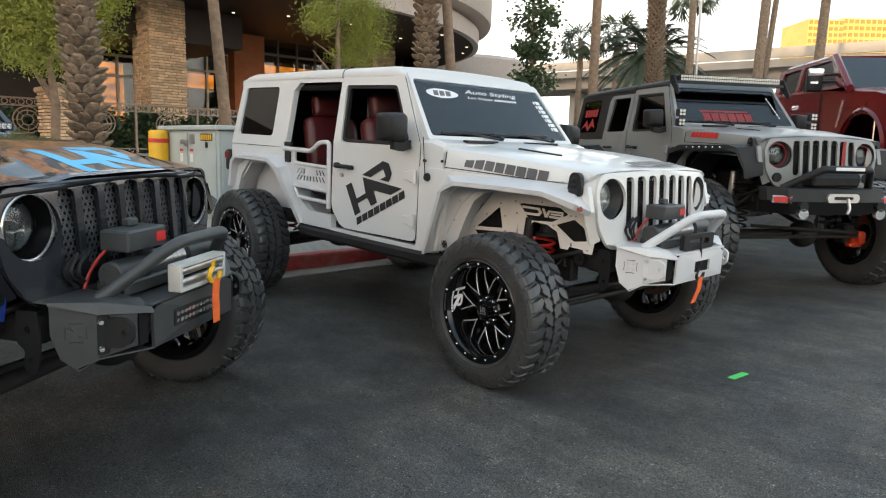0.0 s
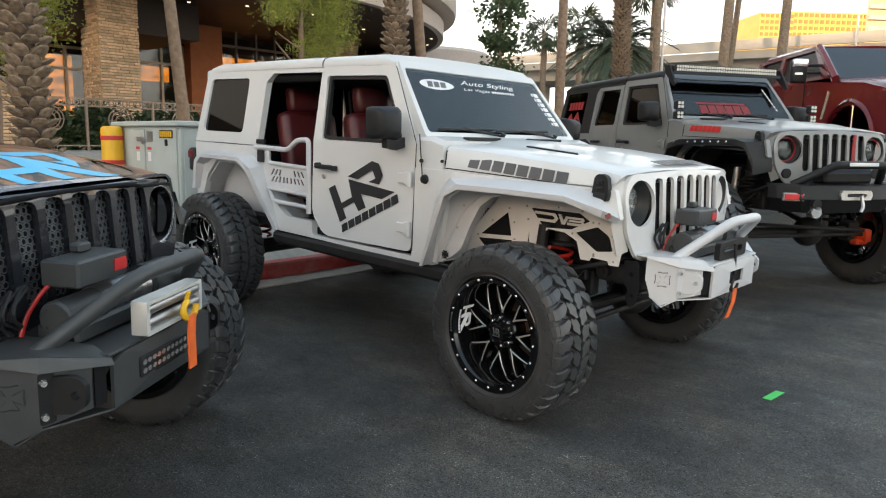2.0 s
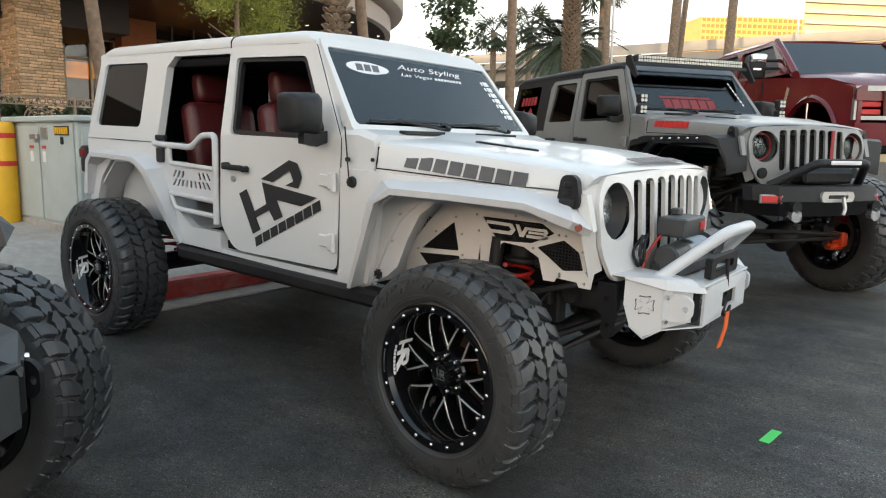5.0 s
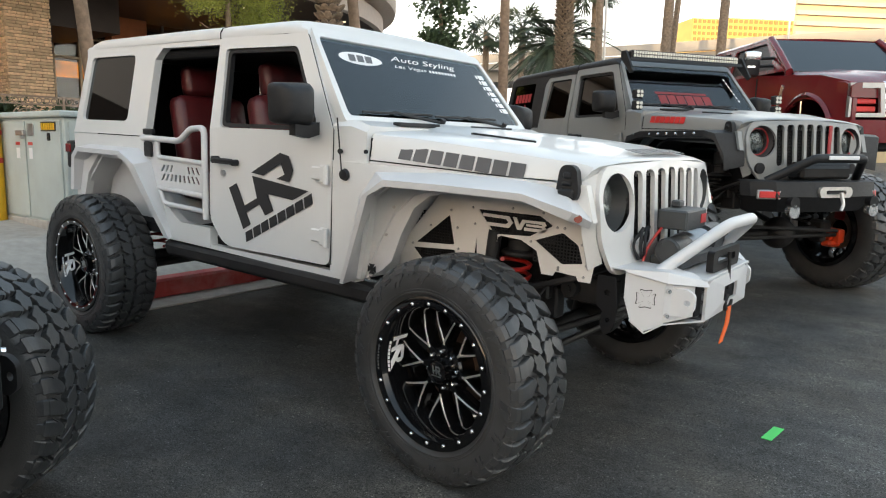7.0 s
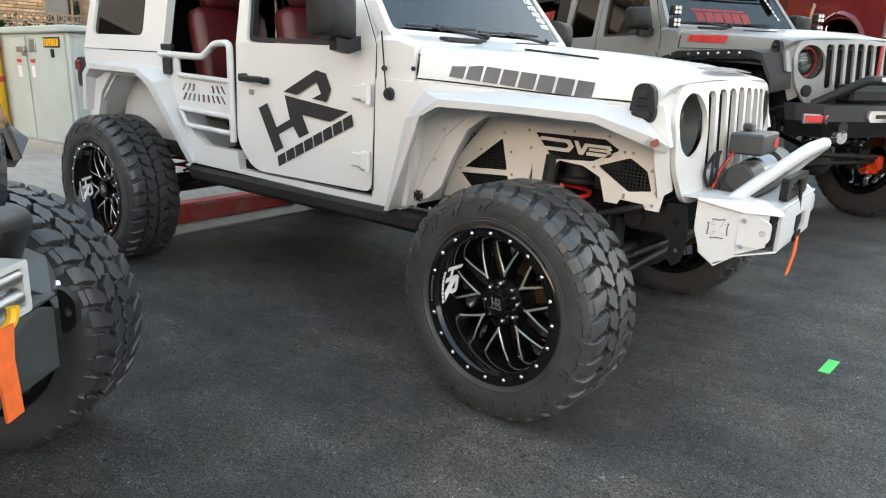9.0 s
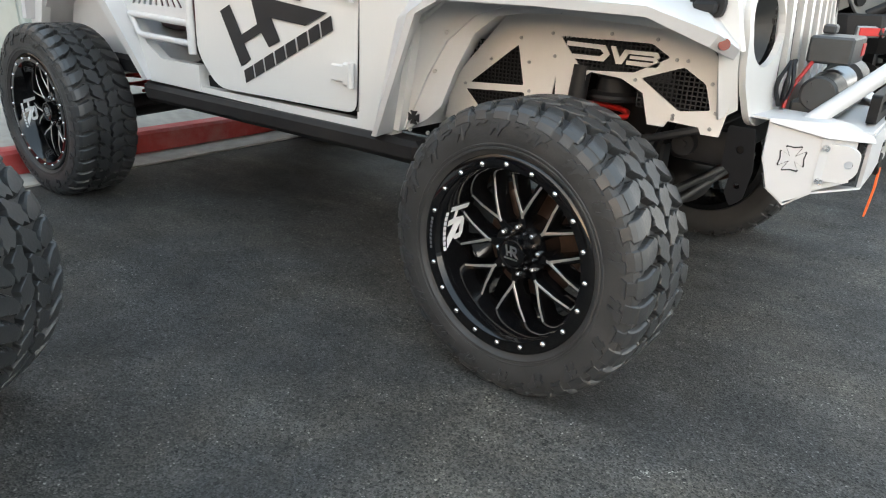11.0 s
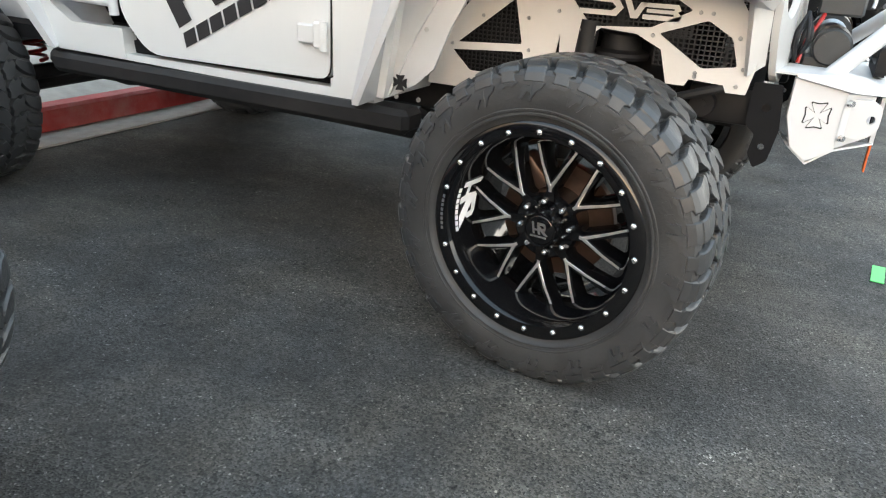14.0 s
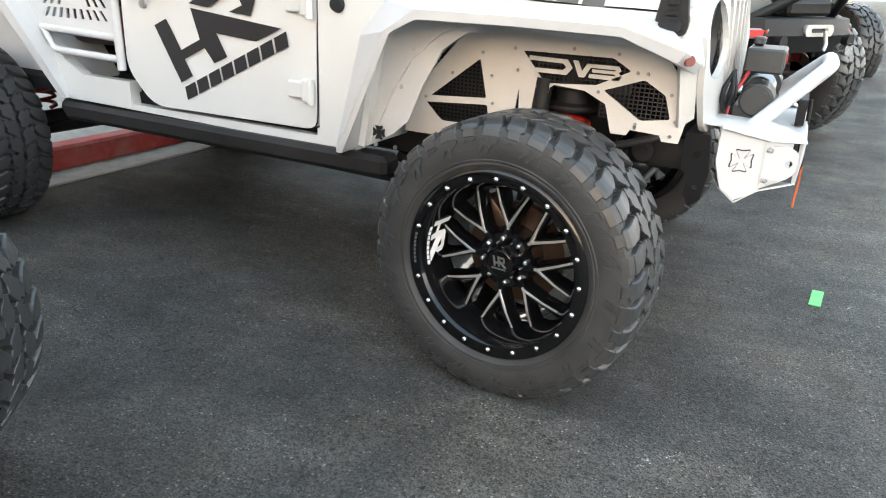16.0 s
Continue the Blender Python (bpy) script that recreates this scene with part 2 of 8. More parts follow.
    bp2 = nt.nodes.new("ShaderNodeBump")
    bp2.inputs["Strength"].default_value, bp2.inputs["Distance"].default_value = 0.5, 0.006
    nt.links.new(noise_node(160, 4).outputs[0], bp2.inputs["Height"])
    nt.links.new(bp.outputs[0], bp2.inputs["Normal"])
    nt.links.new(bp2.outputs[0], b.inputs["Normal"])
    return m


ASPHALT = asphalt_mat()
CONCRETE = mat("concrete", (0.40, 0.37, 0.33), 0.85, vary=0.12, scale=14, bump=0.2, bump_scale=120, dirt=(0.22, 0.2, 0.17), dirt_scale=2)
KERB_RED = mat("red_kerb_paint", (0.42, 0.045, 0.04), 0.6, vary=0.14, scale=10, bump=0.15, bump_scale=90, dirt=(0.3, 0.22, 0.2), dirt_scale=5, dirt_amount=0.6)
TAPE = mat("green_tape", (0.10, 0.72, 0.16), 0.5, vary=0.05)
CABINET_PAINT = mat("pale_green_enamel", (0.44, 0.49, 0.47), 0.45, vary=0.04, scale=4, dirt=(0.33, 0.34, 0.31), dirt_scale=2.5, dirt_amount=0.5)
STONE = mat("sandstone", (0.66, 0.45, 0.27), 0.8, vary=0.16, scale=9, bump=0.4, bump_scale=40, random=0.28)
# pier core, coloured dark to deepen the shade in the stone joints
STONE_CORE = mat("stone_joint_shade", (0.16, 0.10, 0.06), 0.9, vary=0.2, scale=9)
STUCCO = mat("tan_stucco", (0.50, 0.42, 0.36), 0.8, vary=0.05, scale=6, bump=0.1, bump_scale=80)
TERRACOTTA = mat("orange_stucco", (0.42, 0.13, 0.04), 0.75, vary=0.1, scale=5, bump=0.1)
SOFFIT = mat("dark_brown_soffit", (0.042, 0.027, 0.020), 0.45, spec=0.2, vary=0.1, scale=3)
DARK_FRAME = mat("bronze_frame", (0.10, 0.07, 0.05), 0.4, vary=0.1)
GOLD_FRAME = mat("gold_frame", (0.45, 0.32, 0.18), 0.4, vary=0.1)
IRON = mat("brown_iron", (0.30, 0.205, 0.145), 0.55, vary=0.15, scale=20)
BARK = mat("palm_bark", (0.23, 0.17, 0.12), 0.9, vary=0.35, scale=12, bump=0.5, bump_scale=40)
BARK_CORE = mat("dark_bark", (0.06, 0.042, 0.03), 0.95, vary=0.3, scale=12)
STUB = mat("palm_stub", (0.215, 0.155, 0.105), 0.9, vary=0.45, scale=14, bump=0.4, bump_scale=50)
BARK2 = mat("smooth_bark", (0.25, 0.17, 0.115), 0.9, vary=0.28, scale=8, bump=0.4, bump_scale=30)
LEAF = mat("feathery_leaf", (0.27, 0.285, 0.05), 0.7, vary=0.4, scale=2)
LEAF_DARK = mat("dark_leaf", (0.045, 0.07, 0.022), 0.6, vary=0.4, scale=2)
PALM_LEAF = mat("palm_leaf", (0.055, 0.075, 0.038), 0.55, vary=0.3, scale=2)
CONC_LIGHT = mat("light_concrete", (0.42, 0.375, 0.32), 0.85, vary=0.06, scale=1.0, bump=0.05, dirt=(0.4, 0.36, 0.31), dirt_scale=0.4)
TOWER = mat("cream_render", (0.50, 0.40, 0.24), 0.8, vary=0.05, scale=0.3)
TOWER_GOLD = mat("golden_render", (0.50, 0.34, 0.10), 0.7, vary=0.08, scale=0.3)
TOWER_GLASS = mat("gold_glass", (0.30, 0.17, 0.05), 0.2, metal=0.4, vary=0.2, scale=0.5)
AMBER = emit_mat("warm_lit_interior", (1.0, 0.36, 0.04), 0.62, True)
GREY_RENDER = mat("grey_render", (0.33, 0.35, 0.37), 0.85, vary=0.1, scale=0.4)
LAMP = emit_mat("downlight", (1.0, 0.80, 0.5), 1.0)
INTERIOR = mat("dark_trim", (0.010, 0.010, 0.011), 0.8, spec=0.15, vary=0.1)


# ---- mesh helpers ----
def part(name, bm, material, parent=None, label="", smooth=0.0, kind=""):
    """Links a bmesh as one mesh object under a thing or part; smooth: shade smooth below that angle in degrees."""
    bmesh.ops.recalc_face_normals(bm, faces=bm.faces)
    me = bpy.data.meshes.new(name)
    if smooth:
        for f in bm.faces:
            f.smooth = True
        lim = radians(smooth)
        for e in bm.edges:
            if len(e.link_faces) == 2 and e.calc_face_angle(0) > lim:
                e.smooth = False
    bm.to_mesh(me)
    bm.free()
    me.materials.append(material)
    ob = new(name, me)
    if parent is not None:
        ob.parent = parent
    if label:
        ob["label"] = label
    if kind:
        ob["kind"] = kind
    return ob


def thing(name, label, category, m=None, group="", kind=""):
    ob = new(name)
    ob.empty_display_size = 0.2
    if m is not None:
        ob.matrix_world = m
    return tagged(ob, label, category, group, kind)


def box(bm, c, s, bevel=0.0, rot=None, seg=1):
    r = bmesh.ops.create_cube(bm, size=1.0)
    vs = r["verts"]
    m = Matrix.Translation(c) @ (rot.to_4x4() if rot else Matrix()) @ Matrix.Diagonal((*s, 1))
    bmesh.ops.transform(bm, matrix=m, verts=vs)
    if bevel:
        es = list({e for v in vs for e in v.link_edges})
        bmesh.ops.bevel(bm, geom=es, offset=bevel, segments=seg, affect="EDGES", profile=0.5)
    return bm


def BM():
    return bmesh.new()


def box_bm(c, s, bevel=0.0, rot=None, seg=1):
    return box(BM(), c, s, bevel, rot, seg)


def cyl(bm, a, b, r, r2=None, n=16, caps=True):
    """A cylinder or cone from point a to point b."""
    a, b = Vector(a), Vector(b)
    d = b - a
    q = d.to_track_quat("Z", "Y").to_matrix().to_4x4()
    m = Matrix.Translation((a + b) / 2) @ q
    bmesh.ops.create_cone(bm, cap_ends=caps, segments=n, radius1=r, radius2=r if r2 is None else r2, depth=d.length, matrix=m)
    return bm


def rounded(pts, r, seg=4):
    """Rounds the corners of a 2D outline."""
    out, n = [], len(pts)
    for i in range(n):
        p0, p, p1 = Vector(pts[i - 1]), Vector(pts[i]), Vector(pts[(i + 1) % n])
        rr = r[i] if isinstance(r, (list, tuple)) else r
        a, b = (p0 - p), (p1 - p)
        k = min(rr, a.length * 0.45, b.length * 0.45)
        if k <= 0.0005:
            out.append(tuple(p))
            continue
        a, b = p + a.normalized() * k, p + b.normalized() * k
        for j in range(seg + 1):
            t = j / seg
            out.append(tuple(a * (1 - t) ** 2 + p * 2 * t * (1 - t) + b * t * t))
    return out


def plate(bm, outer, holes, fn, th):
    """A sheet with holes: fn(u, v, d) gives its places, d from 0 at the face to th at the back."""
    tmp = BM()
    loops, k = [], 0
    for lp in [outer] + list(holes):
        vs = [tmp.verts.new((u, v, 0)) for u, v in lp]
        for i in range(len(vs)):
            tmp.edges.new((vs[i - 1], vs[i]))
        loops.append(range(k, k + len(vs)))
        k += len(vs)
    tmp.verts.ensure_lookup_table()
    for i, v in enumerate(tmp.verts):
        v.index = i
    flat = [(v.co.x, v.co.y) for v in tmp.verts]
    bmesh.ops.triangle_fill(tmp, use_beauty=True, use_dissolve=False, edges=list(tmp.edges))
    tris = [[v.index for v in f.verts] for f in tmp.faces]
    tmp.free()
    f0 = [bm.verts.new(fn(u, v, 0)) for u, v in flat]
    f1 = [bm.verts.new(fn(u, v, th)) for u, v in flat]
    for t in tris:
        bm.faces.new([f0[i] for i in t])
        bm.faces.new([f1[i] for i in reversed(t)])
    for lp in loops:
        lp = list(lp)
        for i in range(len(lp)):
            a, b = lp[i - 1], lp[i]
            bm.faces.new((f0[a], f0[b], f1[b], f1[a]))
    return bm


def loft(bm, rings, closed=True, caps=True):
    """Skins rings of equally many points; closed: each ring is a loop."""
    vs = [[bm.verts.new(p) for p in r] for r in rings]
    n = len(vs[0])
    for a, b in zip(vs, vs[1:]):
        for i in range(n if closed else n - 1):
            j = (i + 1) % n
            bm.faces.new((a[i], a[j], b[j], b[i]))
    if caps and closed:
        bm.faces.new(vs[0][::-1])
        bm.faces.new(vs[-1])
    return bm


def tube(bm, pts, r, n=10, smooth_corners=0.0, caps=True):
    """A round bar along a polyline; smooth_corners: bend radius."""
    pts = [Vector(p) for p in pts]
    if smooth_corners:
        q = [pts[0]]
        for i in range(1, len(pts) - 1):
            p0, p, p1 = pts[i - 1], pts[i], pts[i + 1]
            k = min(smooth_corners, (p0 - p).length * 0.45, (p1 - p).length * 0.45)
            a, b = p + (p0 - p).normalized() * k, p + (p1 - p).normalized() * k
            for j in range(6):
                t = j / 5
                q.append(a * (1 - t) ** 2 + p * 2 * t * (1 - t) + b * t * t)
        q.append(pts[-1])
        pts = q
    rings, up = [], None
    for i, p in enumerate(pts):
        d = (pts[min(i + 1, len(pts) - 1)] - pts[max(i - 1, 0)]).normalized()
        if up is None:
            up = d.orthogonal().normalized()
        up = (up - d * up.dot(d)).normalized()
        s = d.cross(up)
        rr = r[i] if isinstance(r, (list, tuple)) else r
        rings.append([p + (up * math.cos(a) + s * math.sin(a)) * rr for a in [2 * math.pi * k / n for k in range(n)]])
    return loft(bm, rings, True, caps)


def lathe(bm, prof, n=64, axis="y", closed=False):
    """Turns a profile of (radius, along) round the axis."""
    rings = []
    for r, a in prof:
        ring = []
        for k in range(n):
            t = 2 * math.pi * k / n
            c, s = r * math.cos(t), r * math.sin(t)
            ring.append((c, a, s) if axis == "y" else ((c, s, a) if axis == "z" else (a, c, s)))
        rings.append(ring)
    if closed:
        rings.append(rings[0])
        vs = [[bm.verts.new(p) for p in r] for r in rings[:-1]]
        for i in range(len(vs)):
            a, b = vs[i - 1], vs[i]
            for k in range(n):
                j = (k + 1) % n
                bm.faces.new((a[k], a[j], b[j], b[k]))
        return bm
    return loft(bm, rings, True, False)


def flat_on(bm, poly, fn, th=0.002):
    return plate(bm, poly, [], fn, th)


def empty_part(name, parent, m=None):
    ob = new(name)
    ob.empty_display_size = 0.1
    ob.parent = parent
    if m is not None:
        ob.matrix_basis = m
    return ob


# ---- ground ----
def ground_z(x, y=0.0):
    """The lot is nearly level: it rises gently towards the kerb behind the parked cars and away along their row."""
    back = 0.0 if x > -0.5 else min(0.035 * (-0.5 - x), 0.10)
    along = 0.04 * max(0.0, min(y, 12.0) - 1.9) * max(0.0, min(1.0, (x + 3.3) / 1.4))
    return back + along


KERB_X = -3.49
bm = BM()
xs = [-900, -60, -20, KERB_X - 0.02, -3.3, -2.6, -1.9, -1.2, -0.5, 2, 8, 40, 900]
ys = [-900, -60, -14, -5, 0, 1.9, 5, 12, 30, 80, 900]
grid = [[bm.verts.new((x, y, ground_z(x, y))) for y in ys] for x in xs]
for i in range(len(xs) - 1):
    for j in range(len(ys) - 1):
        bm.faces.new((grid[i][j], grid[i + 1][j], grid[i + 1][j + 1], grid[i][j + 1]))
tagged(part("ground", bm, ASPHALT), "dark weathered asphalt of a car park", "ground", kind="structure")

bm = BM()
box(bm, (KERB_X + 0.15, 2, ground_z(-3.35) + 0.004), (0.30, 40, 0.012))
tagged(part("gutter", bm, CONCRETE), "pale concrete gutter strip along the kerb", "gutter", kind="structure")
bm = BM()
box(bm, (KERB_X - 0.09, 2, ground_z(-3.7) + 0.07), (0.18, 40, 0.17), 0.02)
tagged(part("kerb", bm, KERB_RED), "red painted concrete kerb, scuffed", "kerb", kind="structure")
bm = BM()
v = [bm.verts.new(p) for p in ((KERB_X - 0.17, -18, 0.235), (KERB_X - 0.17, 22, 0.235), (-4.75, 22, 0.52), (-4.75, -18, 0.52))]
w = [bm.verts.new(p) for p in ((KERB_X - 0.17, -18, 0.0), (KERB_X - 0.17, 22, 0.0), (-4.75, 22, 0.0), (-4.75, -18, 0.0))]
bm.faces.new(v)
for i in range(4):
    bm.faces.new((v[i - 1], v[i], w[i], w[i - 1]))
tagged(part("pavement", bm, CONCRETE), "tan concrete pavement behind the kerb", "pavement", kind="structure")

# green tape on the asphalt
tp = thing("tape_mark", "small bright green tape strip stuck on asphalt", "tape", pose(0.98, 1.422, 0.0, 0, 0, 85.5))
bm = BM()
plate(bm, [(-0.096, -0.024), (0.098, -0.025), (0.096, 0.023), (-0.095, 0.024)], [], lambda u, v, d: (u, v, 0.004 - d + 0.002 * math.sin(u * 60)), 0.003)
part("strip", bm, TAPE, tp)


# ---- wheels ----


def tyre_bm(R, W, rim):
    """The carcass of a mud tyre with its moulded sidewall. Outer face towards -y, centre at the origin."""
    bm = BM()
    h = W / 2
    sh = R - rim
    prof = [(rim - 0.004, -h * 0.80), (rim + 0.004, -h * 0.90), (rim + 0.014, -h * 0.93), (rim + 0.020, -h * 0.965), (rim + 0.022, -h * 0.990), (rim + 0.027, -h * 0.992), (rim + 0.029, -h * 0.975), (rim + 0.034, -h * 0.985), (rim + 0.035, -h * 0.998), (rim + 0.038, -h * 0.999), (rim + 0.040, -h * 0.990), (rim + sh * 0.32, -h * 1.005), (rim + sh * 0.42, -h * 1.018), (rim + sh * 0.55, -h * 1.012), (rim + sh * 0.68, -h * 0.99), (R - 0.033, -h * 0.96), (R - 0.022, -h * 0.875), (R - 0.023, -h * 0.74), (R - 0.025, -h * 0.50), (R - 0.024, 0.0),
            (R - 0.025, h * 0.50), (R - 0.025, h * 0.72), (R - 0.025, h * 0.86), (R - 0.036, h * 0.945), (rim + sh * 0.68, h * 1.01), (rim + sh * 0.45, h * 1.035), (rim + 0.012, h * 0.93), (rim - 0.004, h * 0.80)]
    lathe(bm, prof, 96)
    return bm


def side_words(R, W, rim):
    """Low raised moulding in two arcs on the sidewall, as wide as worn writing."""
    bm = BM()
    h, sh = W / 2, R - rim
    for a0, n in ((0.35, 13), (3.45, 13)):
        for k in range(n):
            if k == 4:
                continue
            aa, ww = a0 + k * 0.088, 0.060
            q = [(aa + da, rim + sh * f) for da, f in ((0, 0.40), (ww, 0.40), (ww * 0.9, 0.545), (ww * 0.1, 0.545))]
            lo = [bm.verts.new((r * math.cos(x), -h * 1.010, r * math.sin(x))) for x, r in q]
            hi = [bm.verts.new((r * math.cos(x), -h * 1.018 - 0.0006, r * math.sin(x))) for x, r in q]
            bm.faces.new(hi)
            for i in range(4):
                bm.faces.new((lo[i - 1], lo[i], hi[i], hi[i - 1]))
    return bm


def tread_blocks(R, W, lug_n, odd):
    """Meshes of one pitch of mud tread: (name, mesh) of the blocks on each side of the tyre."""
    h = W / 2
    st = 2 * math.pi / lug_n

    def at(a, r, y):
        return (r * math.cos(a), y, r * math.sin(a))
    out = []
    for s in (-1, 1):
        o = 0.5 * st if s > 0 else 0.0
        # centre block: an S-shaped block with zigzag flanks and a thin cut across it
        pts = [(0.30, 0.30), (0.46, 0.385), (0.66, 0.36), (0.86, 0.41), (1.16, 0.37), (1.00, 0.27), (1.10, 0.185), (0.92, 0.10), (0.66, 0.02), (0.40, 0.06), (0.10, 0.03), (0.02, 0.13), (0.20, 0.21)]
        n = len(pts)
        ca, cy = sum(p[0] for p in pts) / n, sum(p[1] for p in pts) / n
        bm = BM()
        rings = []
        for r, k in ((R - 0.026, 1.04), (R - 0.0025, 1.00), (R, 0.955)):
            rings.append([bm.verts.new(at(o + (ca + (a - ca) * k) * st, r, s * h * (cy + (y - cy) * k))) for a, y in pts])
        for q0, q1 in zip(rings, rings[1:]):
            for i in range(n):
                bm.faces.new((q0[i - 1], q0[i], q1[i], q1[i - 1]))
        bm.faces.new(rings[-1])
        out.append(("tread_block", bm))
        # shoulder block: a crescent sweeping over the edge, with a stepped foot
        bm = BM()
        rows = [(0.415, R - 0.001, 0.84, 1.02), (0.46, R, 0.62, 1.17), (0.53, R, 0.44, 1.20), (0.535, R, 0.44, 1.14), (0.62, R - 0.0005, 0.29, 1.10), (0.70, R - 0.0015, 0.19, 1.02), (0.705, R - 0.0015, 0.25, 1.02), (0.80, R - 0.005, 0.16, 0.96)]
        if odd:
            rows += [(0.88, R - 0.011, 0.12, 0.93), (0.885, R - 0.015, 0.12, 0.91), (0.955, R - 0.027, 0.09, 0.92), (1.000, R - 0.047, 0.08, 0.94)]
        else:
            rows += [(0.88, R - 0.011, 0.12, 0.92), (0.945, R - 0.022, 0.10, 0.92), (0.955, R - 0.028, 0.22, 0.82), (1.005, R - 0.047, 0.20, 0.82)]
        rings = []
        for y, r, a0, a1 in rows:
            dr, dy = (0.026, 0.0) if y < 0.75 else ((0.014, 0.04) if y < 0.90 else (0.005, 0.05))
            c = min(0.05, (a1 - a0) * 0.2)
            m = (a0 + a1) / 2
            top = [(a0 + 0.03, 0.30), (a0 + 0.03 + c, 0.03), (m, 0.0), (a1 - 0.03 - c, 0.03), (a1 - 0.03, 0.30)]
            a0, a1 = a0 + 0.03, a1 - 0.03
            ring = [at(o + (a0 - 0.05) * st, r - dr, s * h * (y - dy))]
            ring += [at(o + a * st, r - dr * k, s * h * (y - dy * k)) for a, k in top]
            ring += [at(o + (a1 + 0.05) * st, r - dr, s * h * (y - dy))]
            rings.append(ring)
        loft(bm, rings)
        out.append(("shoulder_block", bm))
    # jagged biter on the outer sidewall below the shoulder
    def y_at(r):
        return -h * float(np.interp(R - r, (0.042, 0.050, 0.071, 0.091, 0.11), (0.958, 0.990, 1.012, 1.018, 1.010)))
    if odd:
        zig = [(0.05, 0.051), (0.50, 0.050), (0.62, 0.060), (0.86, 0.058), (1.02, 0.070), (0.90, 0.072), (1.08, 0.090), (0.98, 0.094), (0.74, 0.074), (0.58, 0.076), (0.70, 0.094), (0.60, 0.098), (0.34, 0.072), (0.16, 0.066)]
    else:
        zig = [(0.10, 0.051), (0.78, 0.050), (0.92, 0.062), (0.70, 0.064), (0.58, 0.058), (0.30, 0.060)]
    bm = BM()
    plate(bm, zig, [], lambda a, q, d: at(a * st, R - q, y_at(R - q) - 0.0055 + d), 0.012)
    out.append(("sidewall_block", bm))
    return out


def word_bars(n, w, hgt, gap=0.22):
    """Plain blocks as long and as high as a word of n signs, from (0, 0)."""
    p = w / n
    return [[(i * p, 0), (i * p + p * (1 - gap), 0), (i * p + p * (1 - gap), hgt), (i * p, hgt)] for i in range(n)]


def emblem(sc=1.0, tall=1.6):
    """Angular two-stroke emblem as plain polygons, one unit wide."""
    H = [(0.0, 0.419), (0.11, 0.414), (0.183, 0.192), (0.36, 0.189), (0.336, 0.388), (1.0, 0.0), (0.799, 0.005), (0.501, 0.171), (0.552, 0.008), (0.438, 0.013), (0.385, 0.127), (0.195, 0.13), (0.235, 0.012), (0.126, 0.008)]
    P = [(0.327, 0.419), (0.721, 0.421), (0.816, 0.355), (0.849, 0.226), (0.788, 0.155), (0.636, 0.242), (0.744, 0.234), (0.711, 0.338), (0.478, 0.332)]
    return [[(x * sc, y * sc * tall) for x, y in q] for q in (H, P)]


